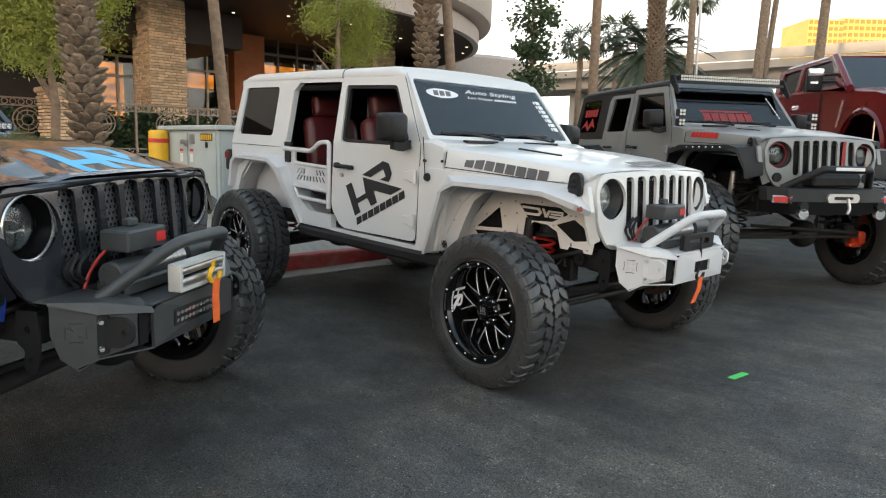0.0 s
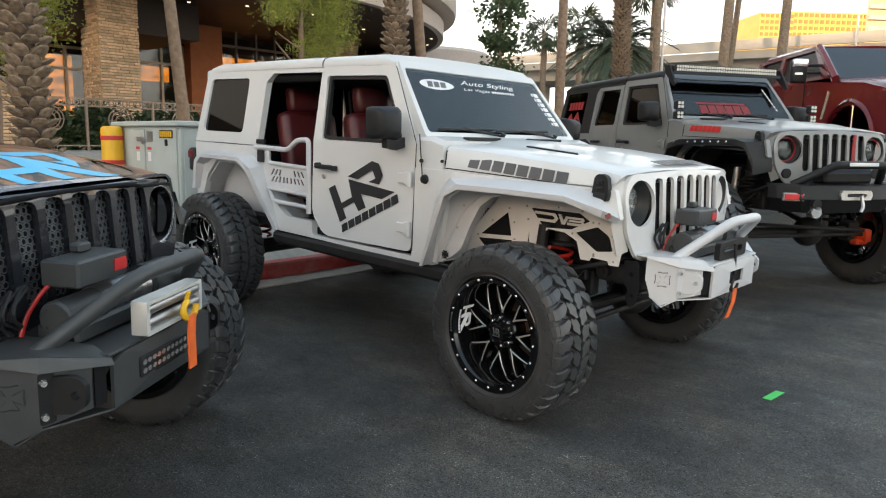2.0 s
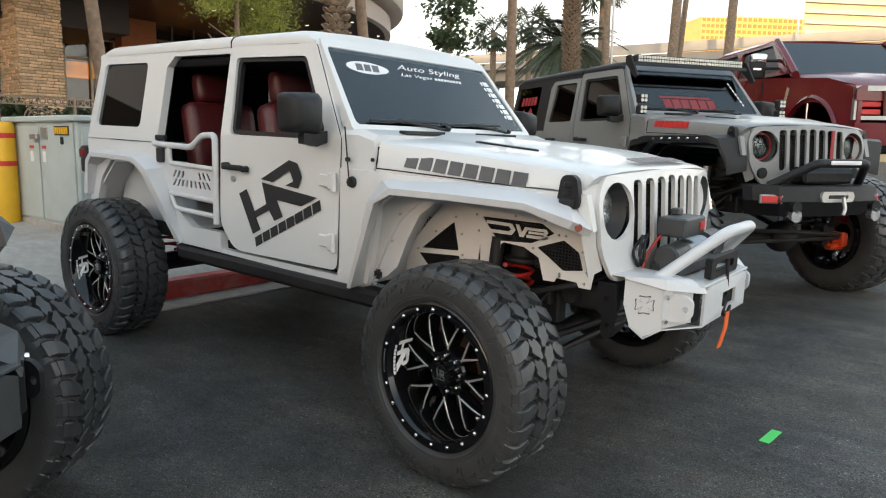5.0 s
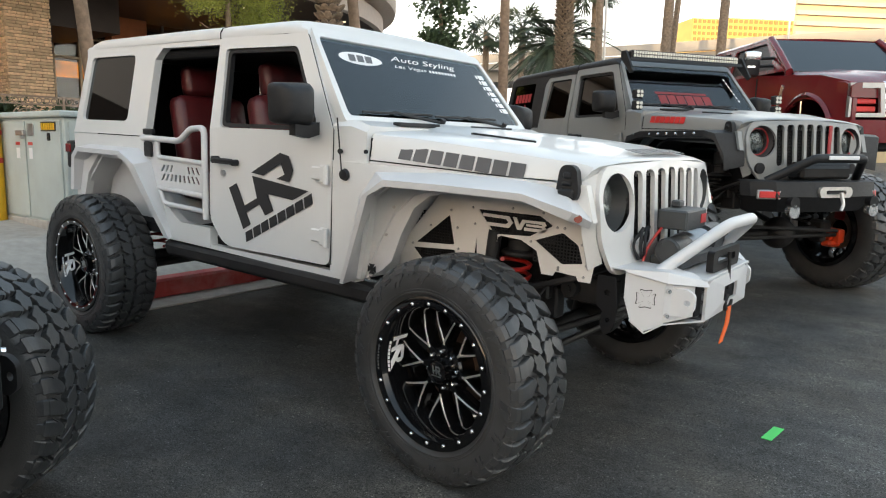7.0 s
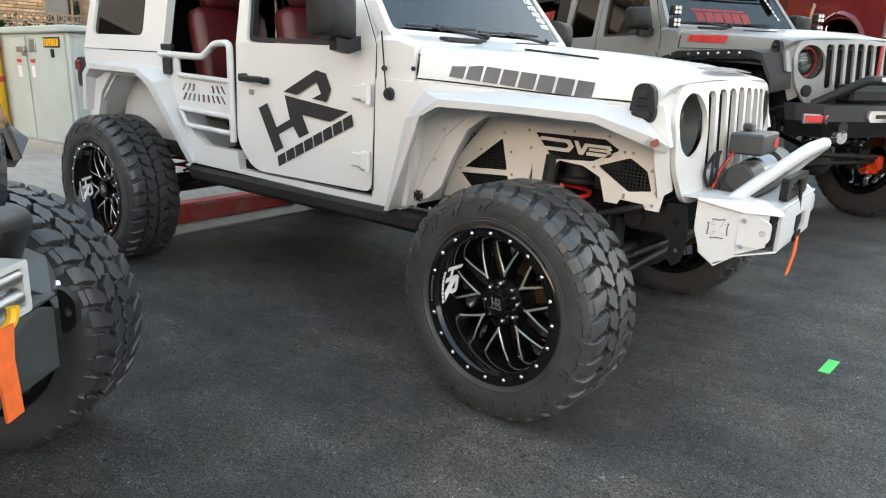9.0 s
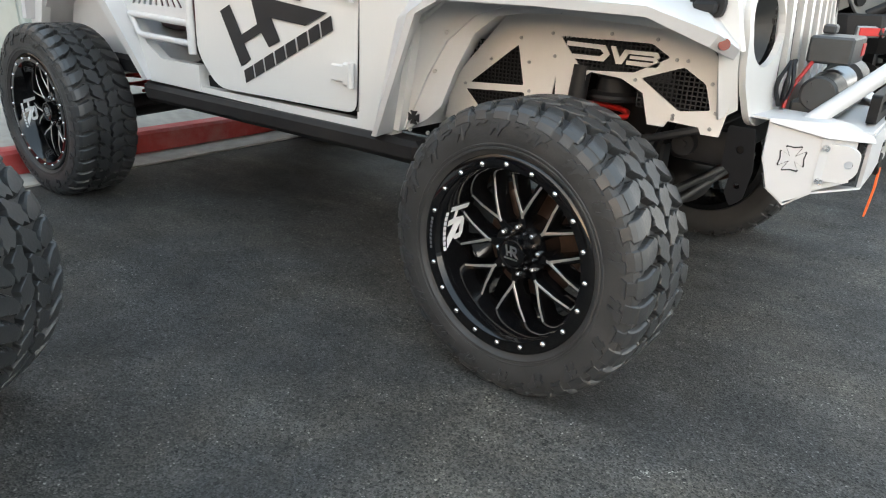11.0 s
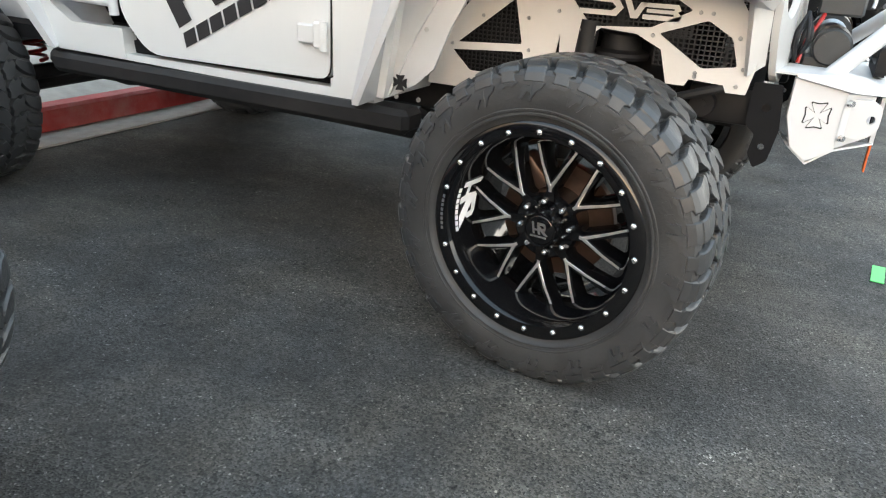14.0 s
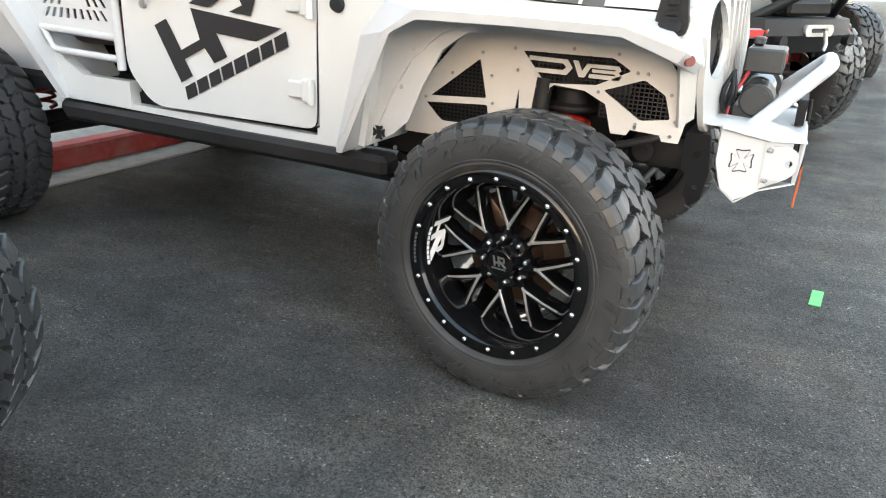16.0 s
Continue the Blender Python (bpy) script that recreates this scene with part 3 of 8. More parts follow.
def make_wheel(name, R, W, rim, parent, m, dish=0.088, logo=True, spokes=8, accents=MILLED, turn=0.0, caliper=None, lugs=36):
    """A wheel standing at m: centre of its outer bolt ring at the origin, outer face towards -y."""
    wh = empty_part(name, parent, m)
    base = pose(0, W / 2 - 0.018, 0)
    t = part("tyre", tyre_bm(R, W, rim + 0.016), RUBBER, wh, smooth=35)
    t.matrix_basis = base
    o = part("sidewall_moulding", side_words(R, W, rim + 0.016), RUBBER, wh, kind="stuff")
    o.matrix_basis = base
    for odd in (0, 1):
        for kind, bm in tread_blocks(R, W, lugs, odd):
            o = part(kind, bm, TREAD, wh, smooth=14)
            for k in range(odd, lugs, 2):
                if k > 1:
                    o = new(kind, o.data)
                    o.parent = wh
                o.matrix_basis = base @ Matrix.Rotation(-2 * math.pi * k / lugs, 4, "Y")
    bm = BM()
    r = rim
    lathe(bm, [(r + 0.022, 0.022), (r + 0.021, -0.004), (r + 0.012, -0.010), (r - 0.020, -0.008), (r - 0.026, 0.002), (r - 0.031, 0.012), (r - 0.060, dish + 0.012), (r - 0.062, dish + 0.05), (r - 0.055, dish + 0.07), (r - 0.05, W - 0.05), (r - 0.01, W - 0.02), (r + 0.02, W - 0.03)], 96)
    part("barrel", bm, GLOSS_BLACK, wh, "gloss black deep-dish wheel barrel", 40)

    def ring_of(name, first, n, a0, skip=()):
        """Further copies of a piece turned round the axle."""
        k0 = True
        for k in range(n):
            if k in skip:
                continue
            o = first if k0 else new(name, first.data)
            k0 = False
            o.parent = wh
            o.matrix_basis = Matrix.Rotation(-(a0 + 2 * math.pi * k / n), 4, "Y")
    bm = BM()
    lathe(bm, [(0.0082, 0.0), (0.0082, -0.005), (0.006, -0.0085), (0.0, -0.0095)], 10)
    bmesh.ops.translate(bm, verts=bm.verts, vec=(r - 0.005, -0.006, 0))
    ring_of("lip_bolt", part("lip_bolt", bm, CHROME, wh, "bright bolt in the wheel lip", 50), 20, math.pi + turn + 0.03, (0,) if logo else ())
    # spokes: V pairs from a node near the hub to the barrel, with a bevelled and milled upper edge
    bm, bx = BM(), BM()
    for s in (-1, 1):
        a1 = s * 0.225
        node = Vector((0.117, dish - 0.012, 0))
        root = Vector((0.066, dish - 0.004, s * 0.006))
        tip = Vector(((r - 0.049) * math.cos(a1), dish - 0.004, (r - 0.049) * math.sin(a1)))
        mid = node.lerp(tip, 0.55) + Vector((0, -0.006, 0))
        side = Vector((-math.sin(a1), 0, math.cos(a1)))
        rings = []
        for p, w2 in ((root, 0.018), (node, 0.0145), (mid, 0.0125), (tip, 0.016)):
            rings.append([p + side * w2 * 1.2 + Vector((0, 0.055, 0)), p + side * w2 + Vector((0, 0.010, 0)), p + side * (w2 - 0.005), p - side * (w2 - 0.005), p - side * w2 + Vector((0, 0.010, 0)), p - side * w2 * 1.2 + Vector((0, 0.055, 0))])
        loft(bm, rings)
        q = []
        for p, w2, off in ((node.lerp(root, 0.20), 0.0044, 0.0), (node, 0.0060, 0.0), (mid, 0.0050, s * 0.003), (tip.lerp(mid, 0.10), 0.0044, s * 0.005)):
            c = p + side * off
            q.append([c + side * w2 + Vector((0, 0.001, 0)), c + side * w2 * 0.6 + Vector((0, -0.0016, 0)), c - side * w2 * 0.6 + Vector((0, -0.0016, 0)), c - side * w2 + Vector((0, 0.001, 0))])
        loft(bx, q)
    a0 = math.pi / spokes + 0.350
    ring_of("spoke", part("spoke", bm, GLOSS_BLACK, wh, "gloss black split spoke", 30), spokes, a0)
    ring_of("milled_edge", part("milled_edge", bx, accents, wh, "bright milled spoke edge", 0), spokes, a0)
    # hub and protruding cap
    bm = BM()
    lathe(bm, [(0.0, dish - 0.046), (0.040, dish - 0.046), (0.043, dish - 0.044), (0.045, dish - 0.048), (0.049, dish - 0.048), (0.052, dish - 0.040), (0.055, dish - 0.004), (0.060, dish + 0.004), (0.090, dish - 0.006), (0.098, dish + 0.004), (0.102, dish + 0.09)], 48)
    part("hub", bm, GLOSS_BLACK, wh, "gloss black wheel hub and cap", 35)
    bm = BM()
    cyl(bm, (0.076, dish + 0.004, 0), (0.076, dish - 0.016, 0), 0.0085, 0.0075, 6)
    cyl(bm, (0.076, dish - 0.016, 0), (0.076, dish - 0.019, 0), 0.0065, 0.003, 6)
    ring_of("lug_nut", part("lug_nut", bm, CHROME, wh, "chromed lug nut"), 8, 0.12)
    bm = BM()
    cyl(bm, (0.061, dish + 0.002, 0), (0.061, dish - 0.012, 0), 0.0042, 0.0036, 6)
    ring_of("cap_screw", part("cap_screw", bm, CHROME, wh, "small bright cap screw"), 8, 0.12 + math.pi / 8)
    if logo:
        bm = BM()
        for q in emblem(0.052):
            flat_on(bm, q, lambda u, v, d: (u - 0.024, dish - 0.048 + d, v - 0.012))
        for q in word_bars(8, 0.05, 0.005):
            flat_on(bm, [(x - 0.001, y - 0.009) for x, y in q], lambda u, v, d: (u - 0.024, dish - 0.048 + d, v - 0.012))
        part("cap_emblem", bm, STEEL, wh, "grey cap emblem")

        def on_barrel(u, v, d):
            a = radians(154) + u / (r - 0.045)
            k = v / dish
            rr = r - 0.0325 - 0.029 * k - d
            return (rr * math.cos(a + turn), 0.012 + v, rr * math.sin(a + turn))
        bm = BM()
        for q in emblem(0.165, 0.82):
            flat_on(bm, [(x, 0.018 + y) for x, y in q], on_barrel)
        part("barrel_decal", bm, DECAL_WHITE, wh, "white angular emblem sticker in the wheel barrel")
        bm = BM()
        for q in word_bars(8, 0.135, 0.0085):
            flat_on(bm, [(x + 0.04, y + 0.005) for x, y in q], on_barrel)
        part("barrel_marking", bm, DECAL_WHITE, wh, "row of small white blocks in the wheel barrel", kind="stuff")
        bm = BM()
        for q in word_bars(8, 0.115, 0.007, 0.35):
            flat_on(bm, [(x - 0.058, y - 0.003) for x, y in q], lambda u, v, d: ((r - 0.004 - v) * math.cos(math.pi + u / r), -0.0115 + d, (r - 0.004 - v) * math.sin(math.pi + u / r)))
        part("lip_marking", bm, STEEL, wh, "row of thin grey marks on the wheel lip", kind="stuff")
    # brake disc and caliper behind the spokes
    bm = BM()
    lathe(bm, [(0.09, 0.165), (0.172, 0.165), (0.174, 0.168), (0.174, 0.192), (0.09, 0.192)], 48)
    part("brake_disc", bm, DISC, wh, "rust-brown steel brake disc", 30)
    bm = BM()
    box(bm, (-0.10, 0.178, 0.115), (0.12, 0.07, 0.10), 0.018, Matrix.Rotation(radians(45), 3, "Y"), 2)
    part("brake_caliper", bm, caliper or DISC, wh, "rust-brown brake caliper" if not caliper else "", 30)
    return wh


# ---- four-door off-road car ----
def tum(z):
    """Inward lean of the upper body."""
    return 0.0 if z < 1.33 else (z - 1.33) * 0.20


def side_fn(s, base=0.78, out=0.0):
    return lambda u, v, d: (u, s * (base + out - d - tum(v)), v)


def hood_half(x):
    return 0.735 - 0.105 * max(0.0, (x + 0.72) / 1.14)


HOOD = ((-0.70, 1.40, 1.432), (-0.45, 1.388, 1.425), (-0.1, 1.360, 1.405), (0.2, 1.332, 1.380), (0.36, 1.322, 1.350), (0.42, 1.315, 1.338), (0.448, 1.306, 1.329), (0.456, 1.298, 1.322))


def hood_top(u, v):
    """Height of the hood's skin."""
    for (x0, a0, c0), (x1, a1, c1) in zip(HOOD, HOOD[1:]):
        if u <= x1 or x1 == 0.456:
            k = max(0.0, (u - x0) / (x1 - x0))
            zs, zc = a0 + (a1 - a0) * k, c0 + (c1 - c0) * k
            break
    w, k = hood_half(u), abs(v)
    pts = ((0, zc + 0.012), (0.24, zc + 0.006), (0.30, zs + (zc - zs) * 0.60), (0.40, zs + (zc - zs) * 0.45), (w - 0.05, zs), (w - 0.02, zs - 0.012), (w - 0.004, zs - 0.045))
    for (y0, z0), (y1, z1) in zip(pts, pts[1:]):
        if k <= y1:
            return z0 + (z1 - z0) * (k - y0) / (y1 - y0)
    return pts[-1][1]


def offroad_car(name, label, m, paint, st):
    """A lifted four-door off-road car; x forward from the front axle, y to its left, z up from the ground."""
    car = thing(name, label, "car", m, "off-road cars on show")
    trim = st.get("trim", BLACK_PLASTIC)
    for s, sn in ((-1, "right"), (1, "left")):
        f = side_fn(s)
        # body sides
        bm = BM()
        plate(bm, [(-1.945, 0.68), (-2.36, 0.68), (-2.50, 0.87), (-2.62, 1.06), (-2.78, 1.165), (-3.27, 1.165), (-3.42, 1.03), (-3.50, 0.84), (-3.60, 0.84), (-3.61, 1.308), (-2.645, 1.308), (-2.60, 1.20), (-2.50, 1.02), (-2.36, 0.86), (-2.25, 0.80), (-1.945, 0.80)], [], f, 0.05)
        part("quarter_panel", bm, paint, car)
        bm = BM()
        plate(bm, [(-0.70, 0.69), (-0.905, 0.70), (-0.905, 1.255), (-0.60, 1.25), (0.40, 1.225), (0.44, 1.08), (0.30, 1.12), (-0.52, 1.17), (-0.64, 1.08)], [], lambda u, v, d: (u, s * (0.78 - 0.12 * max(0, min(1, (u + 0.7) / 1.1)) - d), v), 0.04)
        part("front_wing", bm, paint, car)
        bm = BM()
        plate(bm, [(-0.74, 0.66), (-2.38, 0.68), (-2.36, 0.80), (-1.95, 0.775), (-1.94, 0.70), (-0.92, 0.70), (-0.92, 0.73), (-0.74, 0.73)], [], side_fn(s, 0.775), 0.06)
        part("sill", bm, paint, car)
        # front door
        out = rounded([(-0.915, 0.725), (-0.915, 1.40), (-1.215, 1.89), (-1.965, 1.90), (-1.935, 1.38), (-1.935, 0.86), (-1.80, 0.715)], [0.05, 0.0, 0.03, 0.03, 0.0, 0.06, 0.08])
        win = rounded([(-1.035, 1.43), (-1.275, 1.825), (-1.895, 1.835), (-1.845, 1.39), (-1.10, 1.39)], 0.035)
        bm = BM()
        plate(bm, out, [win], side_fn(s, 0.78, 0.006), 0.045)
        door = part("front_door", bm, paint, car)
        bm = BM()
        plate(bm, [(-1.44 + (u + 1.44) * 1.006, 1.31 + (v - 1.31) * 1.0045) for u, v in out], [[(-1.44 + (u + 1.44) * 0.94, 1.31 + (v - 1.31) * 0.96) for u, v in out]], side_fn(s, 0.7815), 0.004)
        part("door_seal", bm, INTERIOR, door, "dark rubber door seal")
        bm = BM()
        fr = rounded([(-1.045, 1.425), (-1.28, 1.82), (-1.885, 1.83), (-1.838, 1.395), (-1.10, 1.395)], 0.035)
        inn = rounded([(-1.075, 1.435), (-1.295, 1.80), (-1.855, 1.81), (-1.815, 1.415), (-1.11, 1.415)], 0.03)
        plate(bm, fr, [inn], side_fn(s, 0.775), 0.03)
        part("window_seal", bm, BLACK_PLASTIC, door)
        if st.get("front_glass"):
            bm = BM()
            flat_on(bm, inn, side_fn(s, 0.758), 0.004)
            part("window_pane", bm, st["front_glass"], door)
        bm = BM()
        box(bm, (-1.755, s * 0.825, 1.205), (0.20, 0.022, 0.032), 0.009)
        box(bm, (-1.845, s * 0.805, 1.21), (0.035, 0.05, 0.038), 0.008)
        box(bm, (-1.665, s * 0.805, 1.20), (0.03, 0.05, 0.034), 0.008)
        part("door_handle", bm, BLACK_PLASTIC, door, "black pull handle", 30)
        bm = BM()
        cyl(bm, (-1.80, s * 0.78, 1.135), (-1.80, s * 0.793, 1.135), 0.017)
        part("door_lock", bm, STEEL, door)
        for z in (1.185, 0.872):
            bm = BM()
            box(bm, (-0.99, s * 0.795, z), (0.10, 0.018, 0.065), 0.006)
            box(bm, (-0.945, s * 0.803, z), (0.04, 0.03, 0.09), 0.008)
            cyl(bm, (-0.925, s * 0.807, z - 0.05), (-0.925, s * 0.807, z + 0.045), 0.014, n=10)
            part("door_hinge", bm, paint, door, "", 30)
        # mirror
        if not st.get("no_mirror"):
            bm = BM()
            loft(bm, [[(-1.02 + dx, s * (0.79 + dy), z + dz) for dx, dz in ((-0.02 * k, -0.04 * k), (0.03 * k, -0.04 * k), (0.03 * k, 0.02 * k), (-0.02 * k, 0.02 * k))] for dy, z, k in ((0.0, 1.415, 1.0), (0.07, 1.395, 1.0), (0.15, 1.405, 0.9))])
            mir = part("wing_mirror", bm, BLACK_PLASTIC, car, "black wing mirror", 30)
            bm = BM()
            loft(bm, [[(-1.02 + dx, s * (0.93 + sy), 1.518 + dz * 0.92) for sy, dz in rounded([(-0.105 * k, -0.115 * k), (0.095 * k, -0.105 * k), (0.105 * k, 0.10 * k), (-0.10 * k, 0.115 * k)], 0.03, 3)] for dx, k in ((-0.07, 0.96), (-0.05, 1.0), (0.02, 0.96), (0.055, 0.8), (0.075, 0.55))])
            part("mirror_housing", bm, BLACK_PLASTIC, mir, "", 40)
        # hardtop side
        bm = BM()
        rear_open = [(-1.97, 1.905), (-1.97, 1.862), (-2.58, 1.868), (-2.655, 1.80), (-2.645, 1.315)]
        plate(bm, [(-3.61, 1.315), (-3.565, 1.91)] + rear_open, [rounded([(-2.885, 1.405), (-2.90, 1.838), (-3.49, 1.84), (-3.51, 1.405)], 0.045)], f, 0.05)
        top = part("hardtop_side", bm, st.get("top", paint), car)
        bm = BM()
        plate(bm, [(-3.56, 1.32), (-3.53, 1.88), (-1.99, 1.88), (-1.99, 1.868), (-2.585, 1.872), (-2.66, 1.80), (-2.65, 1.32)], [rounded([(-2.87, 1.40), (-2.885, 1.842), (-3.49, 1.845), (-3.51, 1.40)], 0.045)], side_fn(s, 0.726), 0.008)
        part("inner_trim", bm, INTERIOR, top, "dark inner trim")
        bm = BM()
        flat_on(bm, rounded([(-2.875, 1.395), (-2.89, 1.848), (-3.50, 1.85), (-3.52, 1.395)], 0.045), side_fn(s, 0.762), 0.004)
        part("quarter_window", bm, GLASS_PRIV, top, "dark privacy glass")
        if st.get("tube_door"):
            bm = BM()
            h = s * 0.795
            tube(bm, [(-2.65, h, 1.305), (-2.22, h, 1.298), (-2.10, h, 1.375), (-1.965, h, 1.382), (-1.96, h, 0.85)], 0.019, 10, 0.04)
            tube(bm, [(-2.47, h, 1.30), (-2.465, h, 1.19), (-1.965, h, 1.178)], 0.016, 10, 0.03)
            tube(bm, [(-2.47, h, 1.0), (-1.965, h, 0.985)], 0.016)
            tube(bm, [(-2.46, h, 1.0), (-2.40, h, 0.905), (-1.965, h, 0.895)], 0.016, 10, 0.03)
            td = part("tube_door", bm, WHITE_SATIN, car, "white tubular half door", 40)
            bm = BM()
            slots = []
            for i in range(9):
                for row in (0, 1):
                    if row == 0 and 3 <= i <= 5:
                        continue
                    c = -2.42 + i * 0.046
                    z0 = 1.105 - row * 0.055
                    sl = (i - 4) * (0.004 if row else -0.004) * (-1 if row else 1)
                    slots.append([(c - sl, z0), (c - sl + 0.022, z0), (c + sl + 0.022, z0 + 0.042), (c + sl, z0 + 0.042)])
            plate(bm, [(-2.475, 1.185), (-1.97, 1.17), (-1.97, 0.99), (-2.465, 1.005)], slots, side_fn(s, 0.796), 0.006)
            part("slotted_panel", bm, WHITE_SATIN, td)
            bm = BM()
            plate(bm, [(-2.655, 1.30), (-2.475, 1.295), (-2.475, 1.0), (-2.52, 1.03), (-2.60, 1.18)], [], side_fn(s, 0.79), 0.01)
            part("hinge_panel", bm, WHITE_SATIN, td)
            bm = box_bm((-2.57, s * 0.80, 1.235), (0.085, 0.02, 0.095), 0.008)
            part("latch", bm, BLACK_PLASTIC, td, "black paddle latch", 30)
            bm = box_bm((-2.60, s * 0.775, 1.345), (0.11, 0.03, 0.035), 0.006)
            part("striker", bm, BLACK_PLASTIC, td)
        else:
            bm = BM()
            plate(bm, rounded([(-1.955, 0.81), (-1.955, 1.37), (-1.985, 1.86), (-2.57, 1.865), (-2.635, 1.80), (-2.625, 1.30), (-2.59, 1.18), (-2.48, 1.0), (-2.34, 0.87), (-2.25, 0.81)], 0.02), [rounded([(-2.03, 1.40), (-2.05, 1.82), (-2.53, 1.825), (-2.57, 1.40)], 0.035)], side_fn(s, 0.78, 0.006), 0.045)
            rd = part("rear_door", bm, paint, car)
            bm = BM()
            flat_on(bm, rounded([(-2.02, 1.39), (-2.04, 1.83), (-2.54, 1.835), (-2.58, 1.39)], 0.035), side_fn(s, 0.762), 0.004)
            part("window_pane", bm, GLASS_PRIV, rd, "dark privacy glass")
            bm = BM()
            box(bm, (-2.40, s * 0.825, 1.205), (0.20, 0.022, 0.032), 0.009)
            box(bm, (-2.40, s * 0.805, 1.205), (0.17, 0.03, 0.02), 0.005)
            part("door_handle", bm, BLACK_PLASTIC, rd, "black pull handle", 30)
        # flares
        if st.get("flat_fender"):
            bm = BM()
            loft(bm, [[(x, s * a, z), (x, s * b, z - 0.01), (x, s * b, z - 0.06), (x, s * (b - 0.02), z - 0.06), (x, s * a, z - 0.03)] for x, z, a, b in ((-0.86, 0.98, 0.77, 0.86), (-0.62, 1.20, 0.76, 0.95), (-0.40, 1.24, 0.74, 0.97), (0.31, 1.238, 0.64, 0.90), (0.38, 1.215, 0.62, 0.86), (0.425, 1.06, 0.60, 0.80), (0.43, 0.99, 0.60, 0.79))])
            ff = part("front_fender", bm, st["flat_fender"], car, "black steel front fender", 25)
            for i in range(8):
                x = -0.5 + i * 0.11
                bm = BM()
                cyl(bm, (x, s * 0.955, 1.205), (x, s * 0.966, 1.205), 0.011, 0.008, 8)
                part("fender_bolt", bm, CHROME, ff, "bright bolt")
        else:
            bm = BM()
            sec = (((-0.83, 0.67, 0.78), (-0.79, 0.665, 0.835), (-0.765, 0.665, 0.835), (-0.70, 0.70, 0.735)),
                   ((-0.72, 1.09, 0.78), (-0.51, 1.125, 0.975), (-0.485, 1.125, 0.97), (-0.64, 1.11, 0.735)),
                   ((-0.62, 1.215, 0.775), (-0.40, 1.20, 0.965), (-0.40, 1.170, 0.96), (-0.55, 1.165, 0.72)),
                   ((-0.20, 1.235, 0.74), (-0.10, 1.198, 0.925), (-0.10, 1.170, 0.92), (-0.20, 1.165, 0.60)),
                   ((0.12, 1.23, 0.71), (0.226, 1.188, 0.86), (0.226, 1.160, 0.855), (0.12, 1.155, 0.57)),
                   ((0.32, 1.20, 0.675), (0.40, 1.125, 0.76), (0.375, 1.09, 0.75), (0.29, 1.105, 0.60)),
                   ((0.42, 1.12, 0.645), (0.435, 1.085, 0.665), (0.42, 1.055, 0.65), (0.37, 1.06, 0.60)))
            loft(bm, [[(p[0], s * p[2], p[1]) for p in r] for r in sec])
            part("front_flare", bm, st.get("flare", WHITE_SATIN), car, "", 25)
        bm = BM()
        sec = (((-2.36, 0.69, 0.78), (-2.33, 0.69, 0.82), (-2.38, 0.69, 0.82), (-2.42, 0.70, 0.76)),
               ((-2.56, 1.16, 0.78), (-2.58, 1.14, 0.90), (-2.64, 1.12, 0.90), (-2.66, 1.10, 0.74)),
               ((-2.72, 1.235, 0.78), (-2.73, 1.215, 0.91), (-2.75, 1.185, 0.91), (-2.77, 1.16, 0.72)),
               ((-3.36, 1.235, 0.78), (-3.38, 1.215, 0.88), (-3.36, 1.185, 0.88), (-3.33, 1.16, 0.72)),
               ((-3.52, 1.17, 0.78), (-3.54, 1.15, 0.84), (-3.50, 1.13, 0.84), (-3.46, 1.10, 0.72)),
               ((-3.60, 0.90, 0.78), (-3.62, 0.90, 0.82), (-3.57, 0.90, 0.82), (-3.53, 0.90, 0.72)))
        loft(bm, [[(p[0], s * p[2], p[1]) for p in r] for r in sec])
        part("rear_flare", bm, st.get("flat_fender", st.get("flare", WHITE_SATIN)), car, "", 25)
        # wheel-arch liners
        bm = BM()
        lin = [(-0.70, 0.69), (-0.60, 0.90), (-0.52, 1.03), (-0.41, 1.12), (-0.30, 1.155), (0.10, 1.15), (0.26, 1.135)]
        loft(bm, [[(x, s * (0.75 - 0.10 * max(0, x + 0.3)), z), (x, s * 0.46, z), (x, s * 0.46, z + 0.02), (x, s * (0.75 - 0.10 * max(0, x + 0.3)), z + 0.02)] for x, z in lin])
        part("front_arch_liner", bm, st.get("liner", BLACK_PLASTIC), car, "", 30)
        if not st.get("flat_fender"):
            bm = BM()
            plate(bm, [(-0.74, 0.68), (-0.70, 0.69), (-0.60, 0.745), (-0.538, 0.80), (-0.482, 0.935), (-0.41, 1.064), (-0.322, 1.126), (-0.235, 1.140), (-0.10, 1.145), (-0.10, 1.185), (-0.62, 1.185), (-0.70, 1.06)], [], lambda u, v, d: (u, s * (0.738 - d - 0.10 * max(0, u + 0.3)), v), 0.012)
            part("arch_face", bm, st.get("flare", WHITE_SATIN), car)
        bm = BM()
        lin = [(-2.40, 0.70), (-2.62, 1.02), (-2.80, 1.15), (-3.25, 1.15), (-3.42, 1.0), (-3.54, 0.86)]
        loft(bm, [[(x, s * 0.76, z), (x, s * 0.44, z), (x, s * 0.44, z + 0.02), (x, s * 0.76, z + 0.02)] for x, z in lin])
        plate(bm, [(-2.40, 0.70), (-2.62, 1.04), (-2.80, 1.17), (-3.25, 1.17), (-3.42, 1.02), (-3.54, 0.70)], [], side_fn(s, 0.60), 0.02)
        part("rear_arch_liner", bm, st.get("liner", BLACK_PLASTIC), car, "", 30)
        # tail light
        bm = box_bm((-3.66, s * 0.755, 1.15), (0.11, 0.085, 0.20), 0.02, seg=2)
        tl = part("tail_light", bm, BLACK_PLASTIC, car, "", 30)
